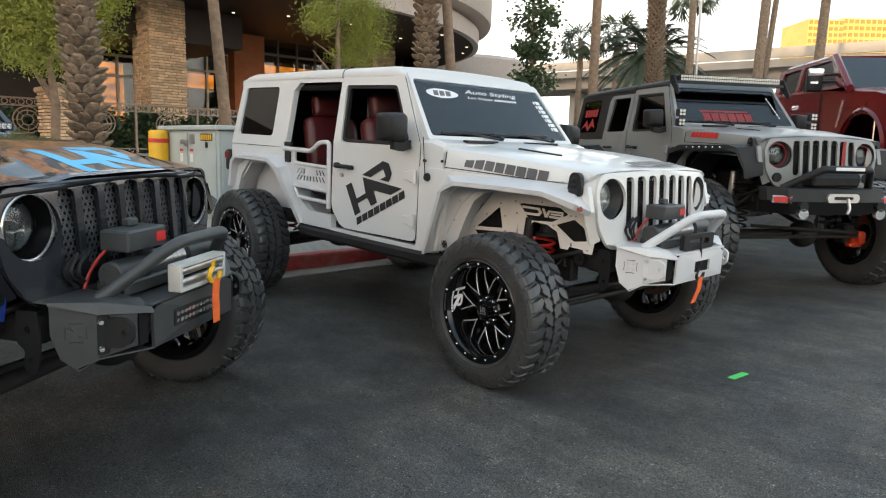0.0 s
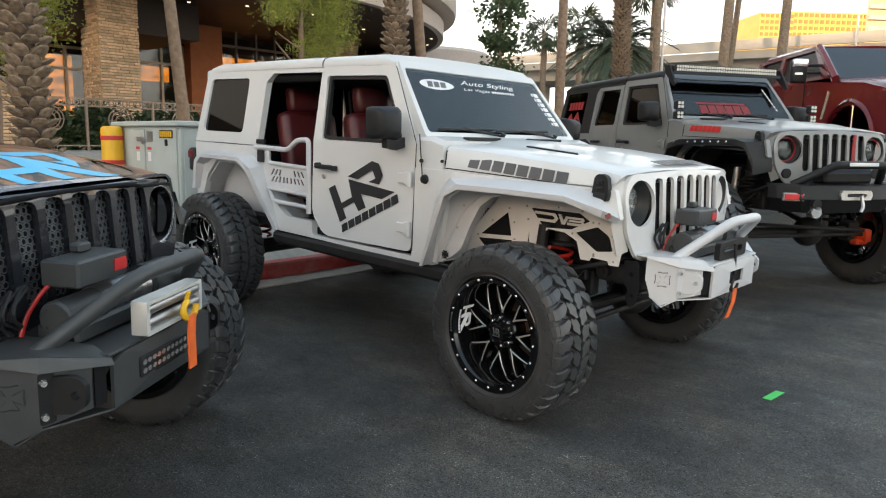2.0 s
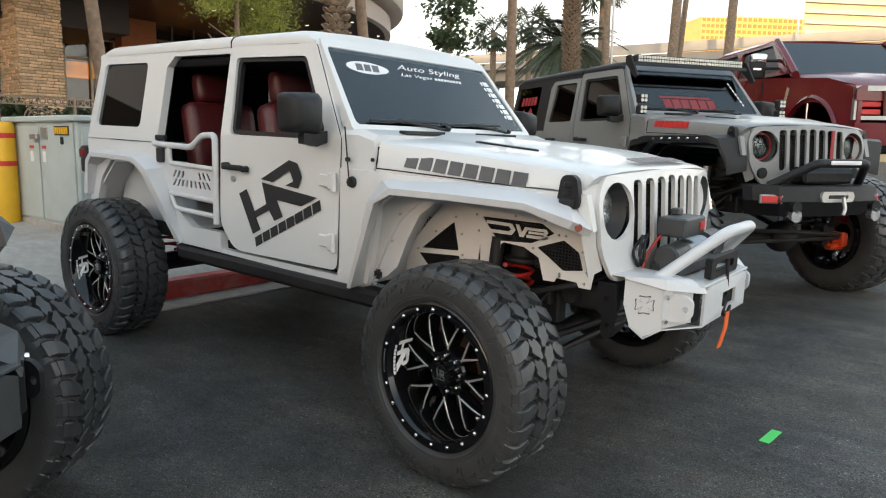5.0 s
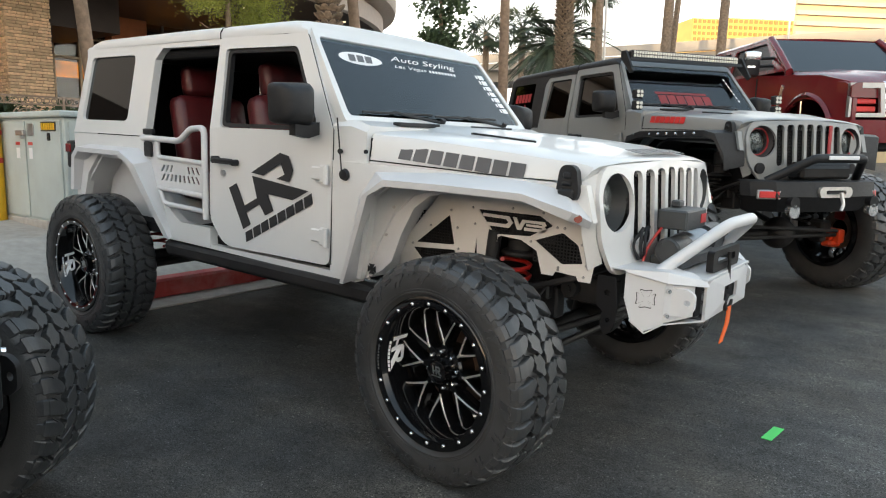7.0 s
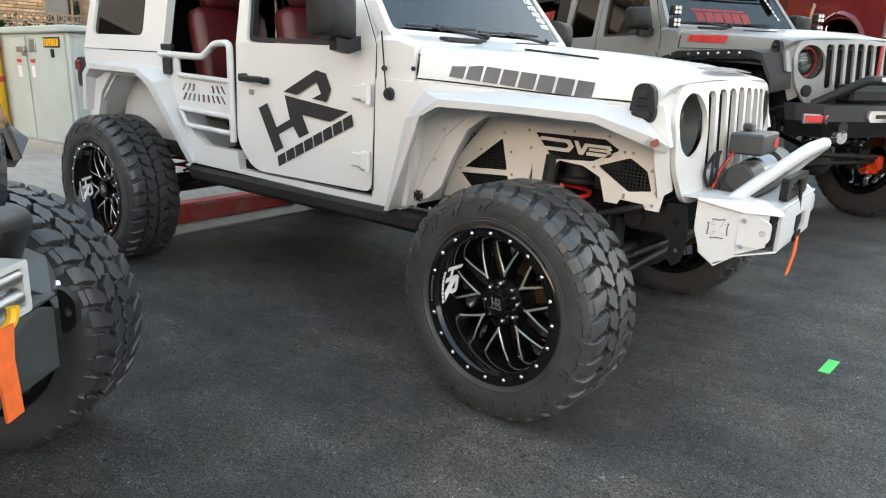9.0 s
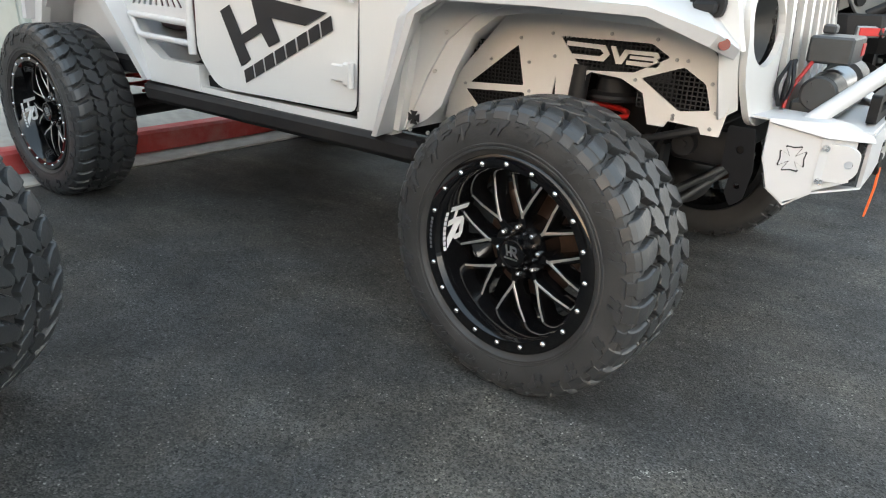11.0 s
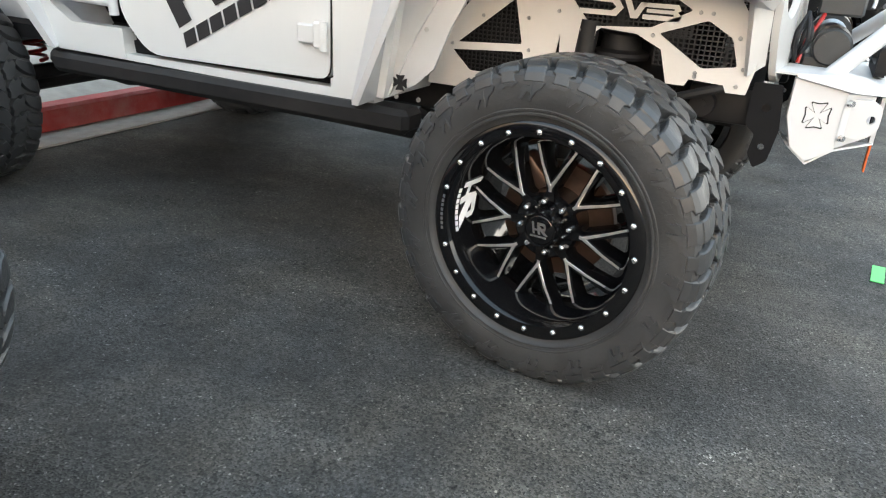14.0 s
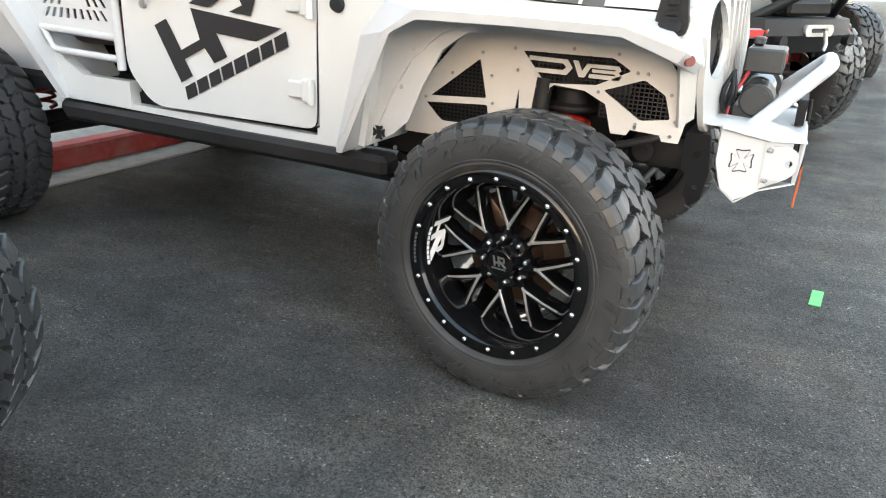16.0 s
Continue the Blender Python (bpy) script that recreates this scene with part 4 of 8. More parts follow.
        bm = box_bm((-3.675, s * 0.762, 1.195), (0.09, 0.085, 0.075), 0.012)
        part("lens", bm, mat("tail_lens", (0.16, 0.01, 0.012), 0.25), tl)
        # hood latch: a rubber strap with a raised catch on a foot
        yl = s * (hood_half(0.33) + 0.034)
        bm = BM()
        plate(bm, rounded([(0.285, 1.165), (0.372, 1.165), (0.380, 1.20), (0.366, 1.285), (0.345, 1.302), (0.312, 1.302), (0.292, 1.285), (0.280, 1.20)], 0.012, 3), [], lambda u, v, d: (u, yl + s * (0.014 - d), v), 0.034)
        box(bm, (0.328, yl + s * 0.020, 1.190), (0.07, 0.022, 0.034), 0.008)
        box(bm, (0.328, yl + s * 0.018, 1.262), (0.034, 0.016, 0.026), 0.006)
        box(bm, (0.328, yl + s * 0.018, 1.228), (0.040, 0.014, 0.018), 0.005)
        part("hood_latch", bm, BLACK_PLASTIC, car, "black rubber hood latch", 30)
    # roof
    bm = BM()
    prof = [(-0.672, 1.895), (-0.672, 1.925), (-0.655, 1.952), (-0.61, 1.968), (-0.3, 1.983), (0, 1.987), (0.3, 1.983), (0.61, 1.968), (0.655, 1.952), (0.672, 1.925), (0.672, 1.895), (0.6, 1.89), (-0.6, 1.89)]
    loft(bm, [[(x + (0.06 if z > 1.93 else 0) * k, y * w, z - dz) for y, z in prof] for x, k, w, dz in ((-1.215, -1, 1.0, 0.022), (-1.27, -0.3, 1.0, 0.008), (-1.38, 0, 1.0, 0), (-2.4, 0, 1.0, -0.004), (-3.42, 0, 0.995, 0.0), (-3.55, 0.2, 0.985, 0.02), (-3.585, 1, 0.97, 0.05))])
    roof = part("roof", bm, st.get("top", paint), car, "", 40)
    bm = BM()
    loft(bm, [[(x, y * 1.002, z + (0.0055 if z > 1.9 else 0)) for y, z in prof] for x in (-1.972, -1.962)])
    part("roof_seam", bm, INTERIOR, roof, "dark panel seam")
    bm = BM()
    box(bm, (-3.60, 0, 1.62), (0.05, 1.32, 0.60), 0.02)
    box(bm, (-3.59, 0, 1.03), (0.06, 1.50, 0.56), 0.02)
    part("tailgate", bm, paint, car, "", 30)
    # windscreen frame and glass
    def ws(u, v, d):
        k = (v - 1.445) / (1.915 - 1.445)
        return (-0.85 - 0.365 * k - d * 0.75, u * (0.748 - 0.10 * k), v - d * 0.6)
    bm = BM()
    plate(bm, rounded([(-1, 1.445), (1, 1.445), (1, 1.925), (-1, 1.925)], 0.03), [rounded([(-0.945, 1.475), (0.945, 1.475), (0.955, 1.878), (-0.955, 1.878)], 0.035)], ws, 0.06)
    wsf = part("windscreen_frame", bm, paint, car)
    bm = BM()
    flat_on(bm, rounded([(-0.96, 1.465), (0.96, 1.465), (0.97, 1.888), (-0.97, 1.888)], 0.035), lambda u, v, d: ws(u, v, d + 0.010), 0.004)
    part("windscreen", bm, GLASS_DARK, wsf, "tinted windscreen")
    for y0 in (-0.34, 0.18):
        bm = BM()
        a, b, c = Vector((-0.835, y0 + 0.26, 1.462)), Vector((-0.892, y0 - 0.02, 1.505)), Vector((-0.888, y0 - 0.28, 1.50))
        tube(bm, [a, b], 0.009, 6)
        tube(bm, [Vector((-0.884, y0 - 0.26, 1.497)), Vector((-0.888, y0 + 0.24, 1.503))], 0.007, 6)
        cyl(bm, a, a + Vector((0.012, 0, 0.02)), 0.016, n=8)
        part("wiper", bm, BLACK_PLASTIC, wsf, "black wiper arm", 30)
    # cowl
    bm = BM()
    loft(bm, [[(x, -w, 1.25), (x, -w, z - 0.03), (x, -w + 0.03, z), (x, w - 0.03, z + 0.0), (x, w, z - 0.03), (x, w, 1.25)] for x, w, z in ((-0.92, 0.765, 1.45), (-0.80, 0.76, 1.452), (-0.705, 0.748, 1.425))])
    part("cowl", bm, paint, car, "", 20)
    for y in (-0.36, 0.20):
        part("cowl_vent", box_bm((-0.735, y, 1.442), (0.05, 0.30, 0.02), 0.004), BLACK_PLASTIC, car)
    # hood
    bm = BM()
    rings = []
    for x, zs, zc in HOOD:
        w = hood_half(x)
        lo = 1.236 if x < 0.3 else (1.232 if x < 0.38 else (1.240 if x < 0.43 else (1.268 if x < 0.45 else zs - 0.016)))
        b = max(0.0, min(1.0, (0.42 - x) / 0.5))
        f1, f2 = 0.60 + 0.28 * (1 - b), 0.45 + 0.25 * (1 - b)
        rings.append([(x, -w, lo), (x, -w + 0.004, max(lo, zs - 0.045)), (x, -w + 0.02, zs - 0.012), (x, -w + 0.05, zs), (x, -0.40, zs + (zc - zs) * f2), (x, -0.30, zs + (zc - zs) * f1), (x, -0.24, zc + 0.006 * b), (x, 0, zc + 0.012 * b), (x, 0.24, zc + 0.006 * b), (x, 0.30, zs + (zc - zs) * f1), (x, 0.40, zs + (zc - zs) * f2), (x, w - 0.05, zs), (x, w - 0.02, zs - 0.012), (x, w - 0.004, max(lo, zs - 0.045)), (x, w, lo)])
        rings[-1] = [(px - 0.05 * (py / 0.60) ** 2 * max(0.0, min(1.0, (x - 0.2) / 0.2)), py, pz) for px, py, pz in rings[-1]]
    loft(bm, rings)
    hood = part("hood", bm, st.get("hood", paint), car, "", 28)
    for s in (-1, 1):
        bm = BM()
        low = [(-0.70 + 0.1 * k, 1.262 - 0.0033 * k - 0.0001 * k * k) for k in range(11)]
        line = low + [(u, v + 0.0055) for u, v in reversed(low)] + [(-0.694, 1.29), (-0.690, 1.33), (-0.690, 1.37), (-0.695, 1.37), (-0.6955, 1.33), (-0.70, 1.29)]
        plate(bm, line, [], lambda u, v, d: (u, s * (hood_half(u) + 0.0025 - 0.08 * max(0.0, v - 1.30) - d), v), 0.006)
        part("hood_gap", bm, INTERIOR, hood, "dark shut line")
    for s in (-1, 1):
        bm = BM()
        plate(bm, [(-0.42, s * 0.27), (-0.40, s * 0.33), (-0.02, s * 0.345), (-0.06, s * 0.29)], [], lambda u, v, d: (u, v, 1.418 - 0.075 * (u + 0.45) - d), 0.012)
        part("hood_vent", bm, BLACK_PLASTIC, hood, "black hood vent")
    # grille: seven slots, two lamp holes
    def gr(u, v, d):
        return (0.488 - 0.032 * max(0, (v - 1.12)) / 0.2 - 0.05 * (abs(u) / 0.60) ** 2 - d, u, v)
    LAMP_Y = 0.454
    slots = []
    for i in range(7):
        c = (i - 3) * 0.097
        lo = 0.935 + 0.010 * abs(i - 3)
        slots.append(rounded([(c - 0.034, lo), (c + 0.034, lo), (c + 0.035, 1.292 - 0.004 * abs(i - 3)), (c - 0.035, 1.292 - 0.004 * abs(i - 3))], 0.030, 3))
    lamp = [[(sy * LAMP_Y + 0.122 * math.cos(a), 1.15 + 0.122 * math.sin(a)) for a in [2 * math.pi * k / 28 for k in range(28)]] for sy in (-1, 1)]
    bm = BM()
    plate(bm, rounded([(-0.47, 0.845), (0.47, 0.845), (0.58, 1.0), (0.605, 1.19), (0.55, 1.300), (0, 1.325), (-0.55, 1.300), (-0.605, 1.19), (-0.58, 1.0)], 0.06), slots + lamp, gr, 0.020)
    grille = part("grille", bm, st.get("grille", paint), car)
    for s in (-1, 1):
        bm = BM()
        loft(bm, [[(0.424, s * 0.515, 0.90), (0.421, s * 0.583, 1.01), (0.411, s * 0.605, 1.19), (0.403, s * 0.56, 1.27), (0.39, s * 0.535, 1.27), (0.39, s * 0.505, 0.90)], [(0.385, s * 0.56, 0.87), (0.375, s * 0.62, 1.02), (0.35, s * 0.638, 1.20), (0.34, s * 0.625, 1.245), (0.33, s * 0.59, 1.245), (0.375, s * 0.55, 0.87)]])
        part("grille_side", bm, paint, grille, "", 30)
    bm = BM()
    box(bm, (0.36, 0, 1.10), (0.02, 0.70, 0.44))
    part("radiator", bm, INTERIOR, grille)
    bm = BM()
    for i in range(7):
        c = (i - 3) * 0.097
        for k in range(14):
            z = 0.965 + k * 0.024
            for j in range(-2, 2):
                y = c + j * 0.02 + (0.015 if k % 2 else 0.005)
                hx = [(y + 0.0105 * math.cos(q), z + 0.0135 * math.sin(q)) for q in [math.pi / 3 * n + math.pi / 6 for n in range(6)]]
                hi = [(y + (p[0] - y) * 0.74, z + (p[1] - z) * 0.74) for p in hx]
                plate(bm, hx, [hi], lambda u, v, d: gr(u, v, d + 0.034), 0.004)
    part("grille_mesh", bm, st.get("mesh", MESH), grille, "dark mesh behind the grille slots")
    for sy in (-1, 1):
        c = Vector((0.008, sy * LAMP_Y, 1.15))
        bm = BM()
        lathe(bm, [(0.1225, 0.425), (0.118, 0.39), (0.104, 0.355), (0.098, 0.335)], 28, "x")
        bmesh.ops.translate(bm, verts=bm.verts, vec=c)
        hl = part("headlight", bm, st.get("bezel", CHAR_COAT), grille, "round headlight", 40)
        if st.get("lamp_ring"):
            bm = BM()
            lathe(bm, [(0.117, 0.424), (0.118, 0.431), (0.123, 0.432), (0.125, 0.426)], 36, "x")
            bmesh.ops.translate(bm, verts=bm.verts, vec=c)
            part("lamp_ring", bm, st["lamp_ring"], hl, "thin bright ring", 40)
        bm = BM()
        lathe(bm, [(0.096, 0.345), (0.094, 0.36), (0.085, 0.372), (0.06, 0.382), (0.0, 0.388)], 28, "x")
        bmesh.ops.translate(bm, verts=bm.verts, vec=c)
        part("lens", bm, GLASS_CLEAR, hl, "clear lens", 40)
        bm = BM()
        lathe(bm, [(0.095, 0.355), (0.085, 0.345), (0.05, 0.33), (0.0, 0.325)], 24, "x")
        for k in range(7):
            a = 2 * math.pi * k / 6
            rr = 0.0 if k == 6 else 0.05
            cyl(bm, (0.34, rr * math.cos(a), rr * math.sin(a)), (0.368, rr * math.cos(a), rr * math.sin(a)), 0.012, 0.022, 10)
        bmesh.ops.translate(bm, verts=bm.verts, vec=c)
        part("reflector", bm, st.get("reflector", REFLECTOR), hl, "bright reflector cups", 30)
    # interior
    bm = BM()
    box(bm, (-2.2, 0, 0.72), (2.9, 1.46, 0.06))
    box(bm, (-0.98, 0, 1.25), (0.16, 1.46, 0.30), 0.04)
    box(bm, (-3.45, 0, 1.0), (0.1, 1.1, 0.5))
    box(bm, (-3.566, 0, 1.45), (0.012, 1.26, 0.84))
    box(bm, (-2.42, 0, 1.872), (2.26, 1.18, 0.02))
    for y in (-0.66, 0.66):
        tube(bm, [(-1.98, y, 0.75), (-2.0, y * 0.93, 1.84)], 0.03, 8)
        tube(bm, [(-1.30, y * 0.92, 1.83), (-3.3, y * 0.92, 1.83)], 0.03, 8)
    part("cabin_trim", bm, INTERIOR, car, "", 30)
    for y in (-0.36, 0.36):
        for x, nm in ((-1.72, "front_seat"), (-2.55, "rear_seat")):
            bm = BM()
            box(bm, (x + 0.26, y, 1.0), (0.52, 0.50, 0.17), 0.05, seg=2)
            box(bm, (x - 0.02, y, 1.30), (0.16, 0.48, 0.58), 0.06, Matrix.Rotation(radians(-12), 3, "Y"), 2)
            box(bm, (x - 0.10, y, 1.68), (0.11, 0.27, 0.20), 0.04, Matrix.Rotation(radians(-8), 3, "Y"), 2)
            part(nm, bm, st.get("seat", INTERIOR), car, "", 50)
    bm = BM()
    lathe(bm, [(0.185, -0.012), (0.197, 0.0), (0.185, 0.012), (0.173, 0.0)], 24, "x", closed=True)
    bmesh.ops.transform(bm, matrix=pose(-1.22, 0.36, 1.33, 0, 25, 0), verts=bm.verts)
    part("steering_wheel", bm, INTERIOR, car, "", 40)
    # underbody
    for y in (-0.42, 0.42):
        part("frame_rail", box_bm((-1.65, y, 0.68), (3.7, 0.08, 0.15), 0.01), DARK_STEEL, car, "", 30)
        sy = 1 if y > 0 else -1
        bm = box_bm((0.345, y, 0.765), (0.25, 0.075, 0.115), 0.015, None, 2)
        cyl(bm, (0.27, y + sy * 0.03, 0.765), (0.27, y + sy * 0.075, 0.765), 0.040, 0.037, 18)
        cyl(bm, (0.27, y + sy * 0.070, 0.765), (0.27, y + sy * 0.085, 0.765), 0.016, n=6)
        box(bm, (0.14, y + sy * 0.03, 0.73), (0.07, 0.10, 0.07), 0.01)
        part("frame_horn", bm, DARK_STEEL, car, "", 30)
        bm = BM()
        hole = [[(cx + r * math.cos(q), cz + r * math.sin(q)) for q in [2 * math.pi * k / 10 for k in range(10)]] for cx, cz, r in ((0.462, 0.665, 0.010), (0.452, 0.780, 0.013))]
        plate(bm, rounded([(0.405, 0.850), (0.485, 0.850), (0.500, 0.720), (0.486, 0.625), (0.452, 0.598), (0.428, 0.640), (0.436, 0.700), (0.405, 0.725)], 0.008, 2), hole, lambda u, v, d: (u, y + sy * (0.085 - d), v), 0.010)
        part("bumper_bracket", bm, INTERIOR, car, "", 30)
        # sway bar arm with its end link, brake hose
        bm = BM()
        tube(bm, [(0.36, y * 0.4, 0.845), (0.36, y + sy * 0.06, 0.845), (0.32, y + sy * 0.12, 0.825), (0.05, y + sy * 0.14, 0.735)], 0.014, 8, 0.03)
        cyl(bm, (0.055, y + sy * 0.165, 0.745), (0.055, y + sy * 0.185, 0.50), 0.011, n=10)
        for z in (0.735, 0.51):
            cyl(bm, (0.055, y + sy * 0.14, z), (0.055, y + sy * 0.20, z), 0.021, n=12)
        part("sway_bar", bm, DARK_STEEL, car, "", 40)
        bm = BM()
        tube(bm, [(0.18, y + sy * 0.05, 0.80), (0.17, y + sy * 0.16, 0.72), (0.10, y + sy * 0.22, 0.62), (0.12, y + sy * 0.26, 0.52)], 0.006, 6, 0.04)
        part("brake_hose", bm, BLACK_PLASTIC, car, "", 40)
        # upper spring seat with its bump stop
        bm = BM()
        lathe(bm, [(0.0, 0.0), (0.090, 0.0), (0.094, 0.010), (0.090, 0.020), (0.066, 0.030), (0.062, 0.075), (0.070, 0.082), (0.070, 0.094), (0.060, 0.100), (0.058, 0.20), (0.0, 0.20)], 24, "y")
        bmesh.ops.transform(bm, matrix=pose(-0.02, y, 0.865, 90, 0, 0), verts=bm.verts)
        box(bm, (-0.02, y * 0.86, 1.03), (0.20, 0.14, 0.05), 0.015)
        part("spring_tower", bm, DARK_STEEL, car, "", 30)
        yy = 0.752 * (1 if y > 0 else -1)
        part("rock_guard", box_bm((-1.49, yy, 0.625), (1.80, 0.12, 0.085), 0.02), DARK_STEEL, car, "black steel rock guard", 30)
        bm = BM()
        tube(bm, [(-0.60, yy, 0.605), (-2.42, yy, 0.635)], 0.04, 10)
        part("rock_tube", bm, DARK_STEEL, car, "", 40)
    part("skid_plate", box_bm((-1.9, 0, 0.57), (1.3, 0.7, 0.06), 0.01), DARK_STEEL, car, "", 30)
    part("engine_block", box_bm((-0.25, 0, 0.84), (0.9, 0.7, 0.30), 0.03), INTERIOR, car, "", 30)
    part("front_crossmember", box_bm((0.32, 0, 0.76), (0.12, 0.84, 0.14), 0.02), DARK_STEEL, car, "", 30)
    hubz = st.get("hub", 0.46)
    fx = st.get("front_x", 0.0)
    for x, nm in ((fx, "front_axle"), (-3.008, "rear_axle")):
        bm = BM()
        tube(bm, [(x, -0.86, hubz), (x, 0.86, hubz)], 0.045, 12)
        bmesh.ops.create_uvsphere(bm, u_segments=16, v_segments=10, radius=0.14, matrix=Matrix.Translation((x + 0.02, 0.22 if x == fx else 0, hubz)))
        if x == fx:
            tube(bm, [(0.14, -0.75, hubz - 0.02), (0.14, 0.75, hubz - 0.02)], 0.018, 10)
            tube(bm, [(0.20, -0.50, hubz + 0.10), (0.18, 0.72, hubz + 0.02)], 0.017, 10)
        for y in (-0.47, 0.47):
            tube(bm, [(x, y * 1.1, hubz - 0.06), (x - (0.75 if x == fx else -0.75), y * 0.9, 0.58)], 0.028, 8)
            box(bm, (x, y * 1.55, hubz), (0.16, 0.12, 0.2), 0.02)
        part(nm, bm, DARK_STEEL, car, "", 30)
        for y in (-0.50, 0.50):
            bm = BM()
            pts = []
            for k in range(61):
                a = 2 * math.pi * k / 9
                pts.append((x + 0.068 * math.cos(a), y + 0.068 * math.sin(a), hubz + 0.07 + (0.79 - hubz) * k / 60))
            tube(bm, pts, 0.0105, 7)
            part("coil_spring", bm, st.get("spring", RED_PLASTIC), car, "", 40)
            bm = BM()
            cyl(bm, (x - 0.13, y * 1.12, hubz + 0.0), (x - 0.10, y * 1.05, 0.98), 0.032)
            cyl(bm, (x - 0.13, y * 1.12, hubz - 0.05), (x - 0.12, y * 1.1, hubz + 0.2), 0.02)
            part("shock_absorber", bm, st.get("shock", BLACK_PLASTIC), car, "", 30)
    # wheels
    R, W, rim = st["tyre"]
    wy = st.get("wheel_y", 1.06)
    for x, k in ((fx, 0), (-3.008, 1)):
        for s in (-1, 1):
            mw = pose((x if s > 0 or k else 0.0) - 0.032, s * wy, R - 0.012 - st.get("lift", 0.0), 0, 0, (0 if s < 0 else 180) + (st.get("steer", 0) if k == 0 else 0))
            make_wheel("wheel", R, W, rim, car, mw @ pose(0, 0, 0, 0, st.get("spin", 0) + (-14 * k if s < 0 else 40), 0), logo=s < 0 and st.get("logo", True), accents=st.get("accents", MILLED), caliper=st.get("caliper"), spokes=st.get("spokes", 8), lugs=st.get("lugs", 36))
    return car


WIDER = 0.095


def widen(car):
    """Spreads a car's two halves apart; only its middle strip is stretched."""
    def move(y):
        return y + WIDER * max(-1.0, min(1.0, y / 0.30))
    done = set()
    for ob in car.children_recursive:
        if ob.parent == car and abs(ob.matrix_basis.translation.y) > 0.3:
            ob.location.y = move(ob.location.y)
            continue
        top = ob
        while top.parent != car:
            top = top.parent
        if abs(top.matrix_basis.translation.y) > 0.3 or ob.type != "MESH" or ob.data.name in done:
            continue
        done.add(ob.data.name)
        for v in ob.data.vertices:
            v.co.y = move(v.co.y)


M_WHITE = Matrix.Rotation(math.atan(0.088 / 3.008), 4, "Y") @ pose(0, 1.06 + WIDER, 0)
white_car = offroad_car("white_off_road_car", "lifted white four-door off-road car with red seats", M_WHITE, WHITE,
                        dict(tyre=(0.467, 0.335, 0.294), lift=0.005, steer=-4.0, tube_door=True, liner=WHITE_SATIN, seat=RED_LEATHER, spin=0))
M_BLACK = pose(-0.751, -2.12, 0.0, 1.2, 1.6, 34.8) @ Matrix.Scale(0.976, 4)
# grille: black paint with the sky's blue-grey sheen put into its base colour
black_car = offroad_car("black_off_road_car", "black four-door off-road car with brown and blue hood graphics", M_BLACK, BLACK_PAINT,
                        dict(tyre=(0.472, 0.335, 0.292), flare=CHAR_COAT, front_glass=GLASS_PRIV, bezel=GLOSS_BLACK, grille=mat("black_paint_sky_sheen", (0.022, 0.025, 0.031), 0.22, metal=0.3, coat=0.6, vary=0.1), mesh=mat("slate_steel_mesh", (0.12, 0.128, 0.14), 0.4, metal=0.4, vary=0.2), reflector=SMOKED, lamp_ring=CHROME, no_mirror=True, spring=DARK_STEEL, front_x=0.12, wheel_y=1.075))
M_GREY = pose(0.165, 4.286, 0.28, 0, 0, -32.3)
grey_car = offroad_car("grey_off_road_car", "matt grey four-door off-road car with black fenders and light bar", M_GREY, NARDO,
                       dict(tyre=(0.535, 0.40, 0.31), lift=0.150, wheel_y=1.19, flat_fender=BLACK_PLASTIC, front_glass=GLASS_PRIV, top=BLACK_PLASTIC, logo=False, hub=0.373, caliper=RED_PLASTIC, accents=CHROME, spring=DARK_STEEL, shock=STEEL, reflector=SMOKED))


# ---- fittings of the white and the black car ----
def cross_outline(cx, cz, r):
    """Flared cross outline."""
    out = []
    for k in range(4):
        a = math.pi / 2 * k
        c, s = math.cos(a), math.sin(a)
        for u, v in ((0.22, -0.22), (0.92, -0.62), (1.0, -0.55), (0.9, 0.0), (1.0, 0.55), (0.92, 0.62)):
            out.append((cx + r * (u * c - v * s), cz + r * (u * s + v * c)))
    return out


def narrow(y):
    """Half width before widen() spreads the car."""
    k = 1.0 if y >= 0 else -1.0
    y = abs(y)
    return k * (y - WIDER if y > 0.30 + WIDER else y / (1 + WIDER / 0.30))


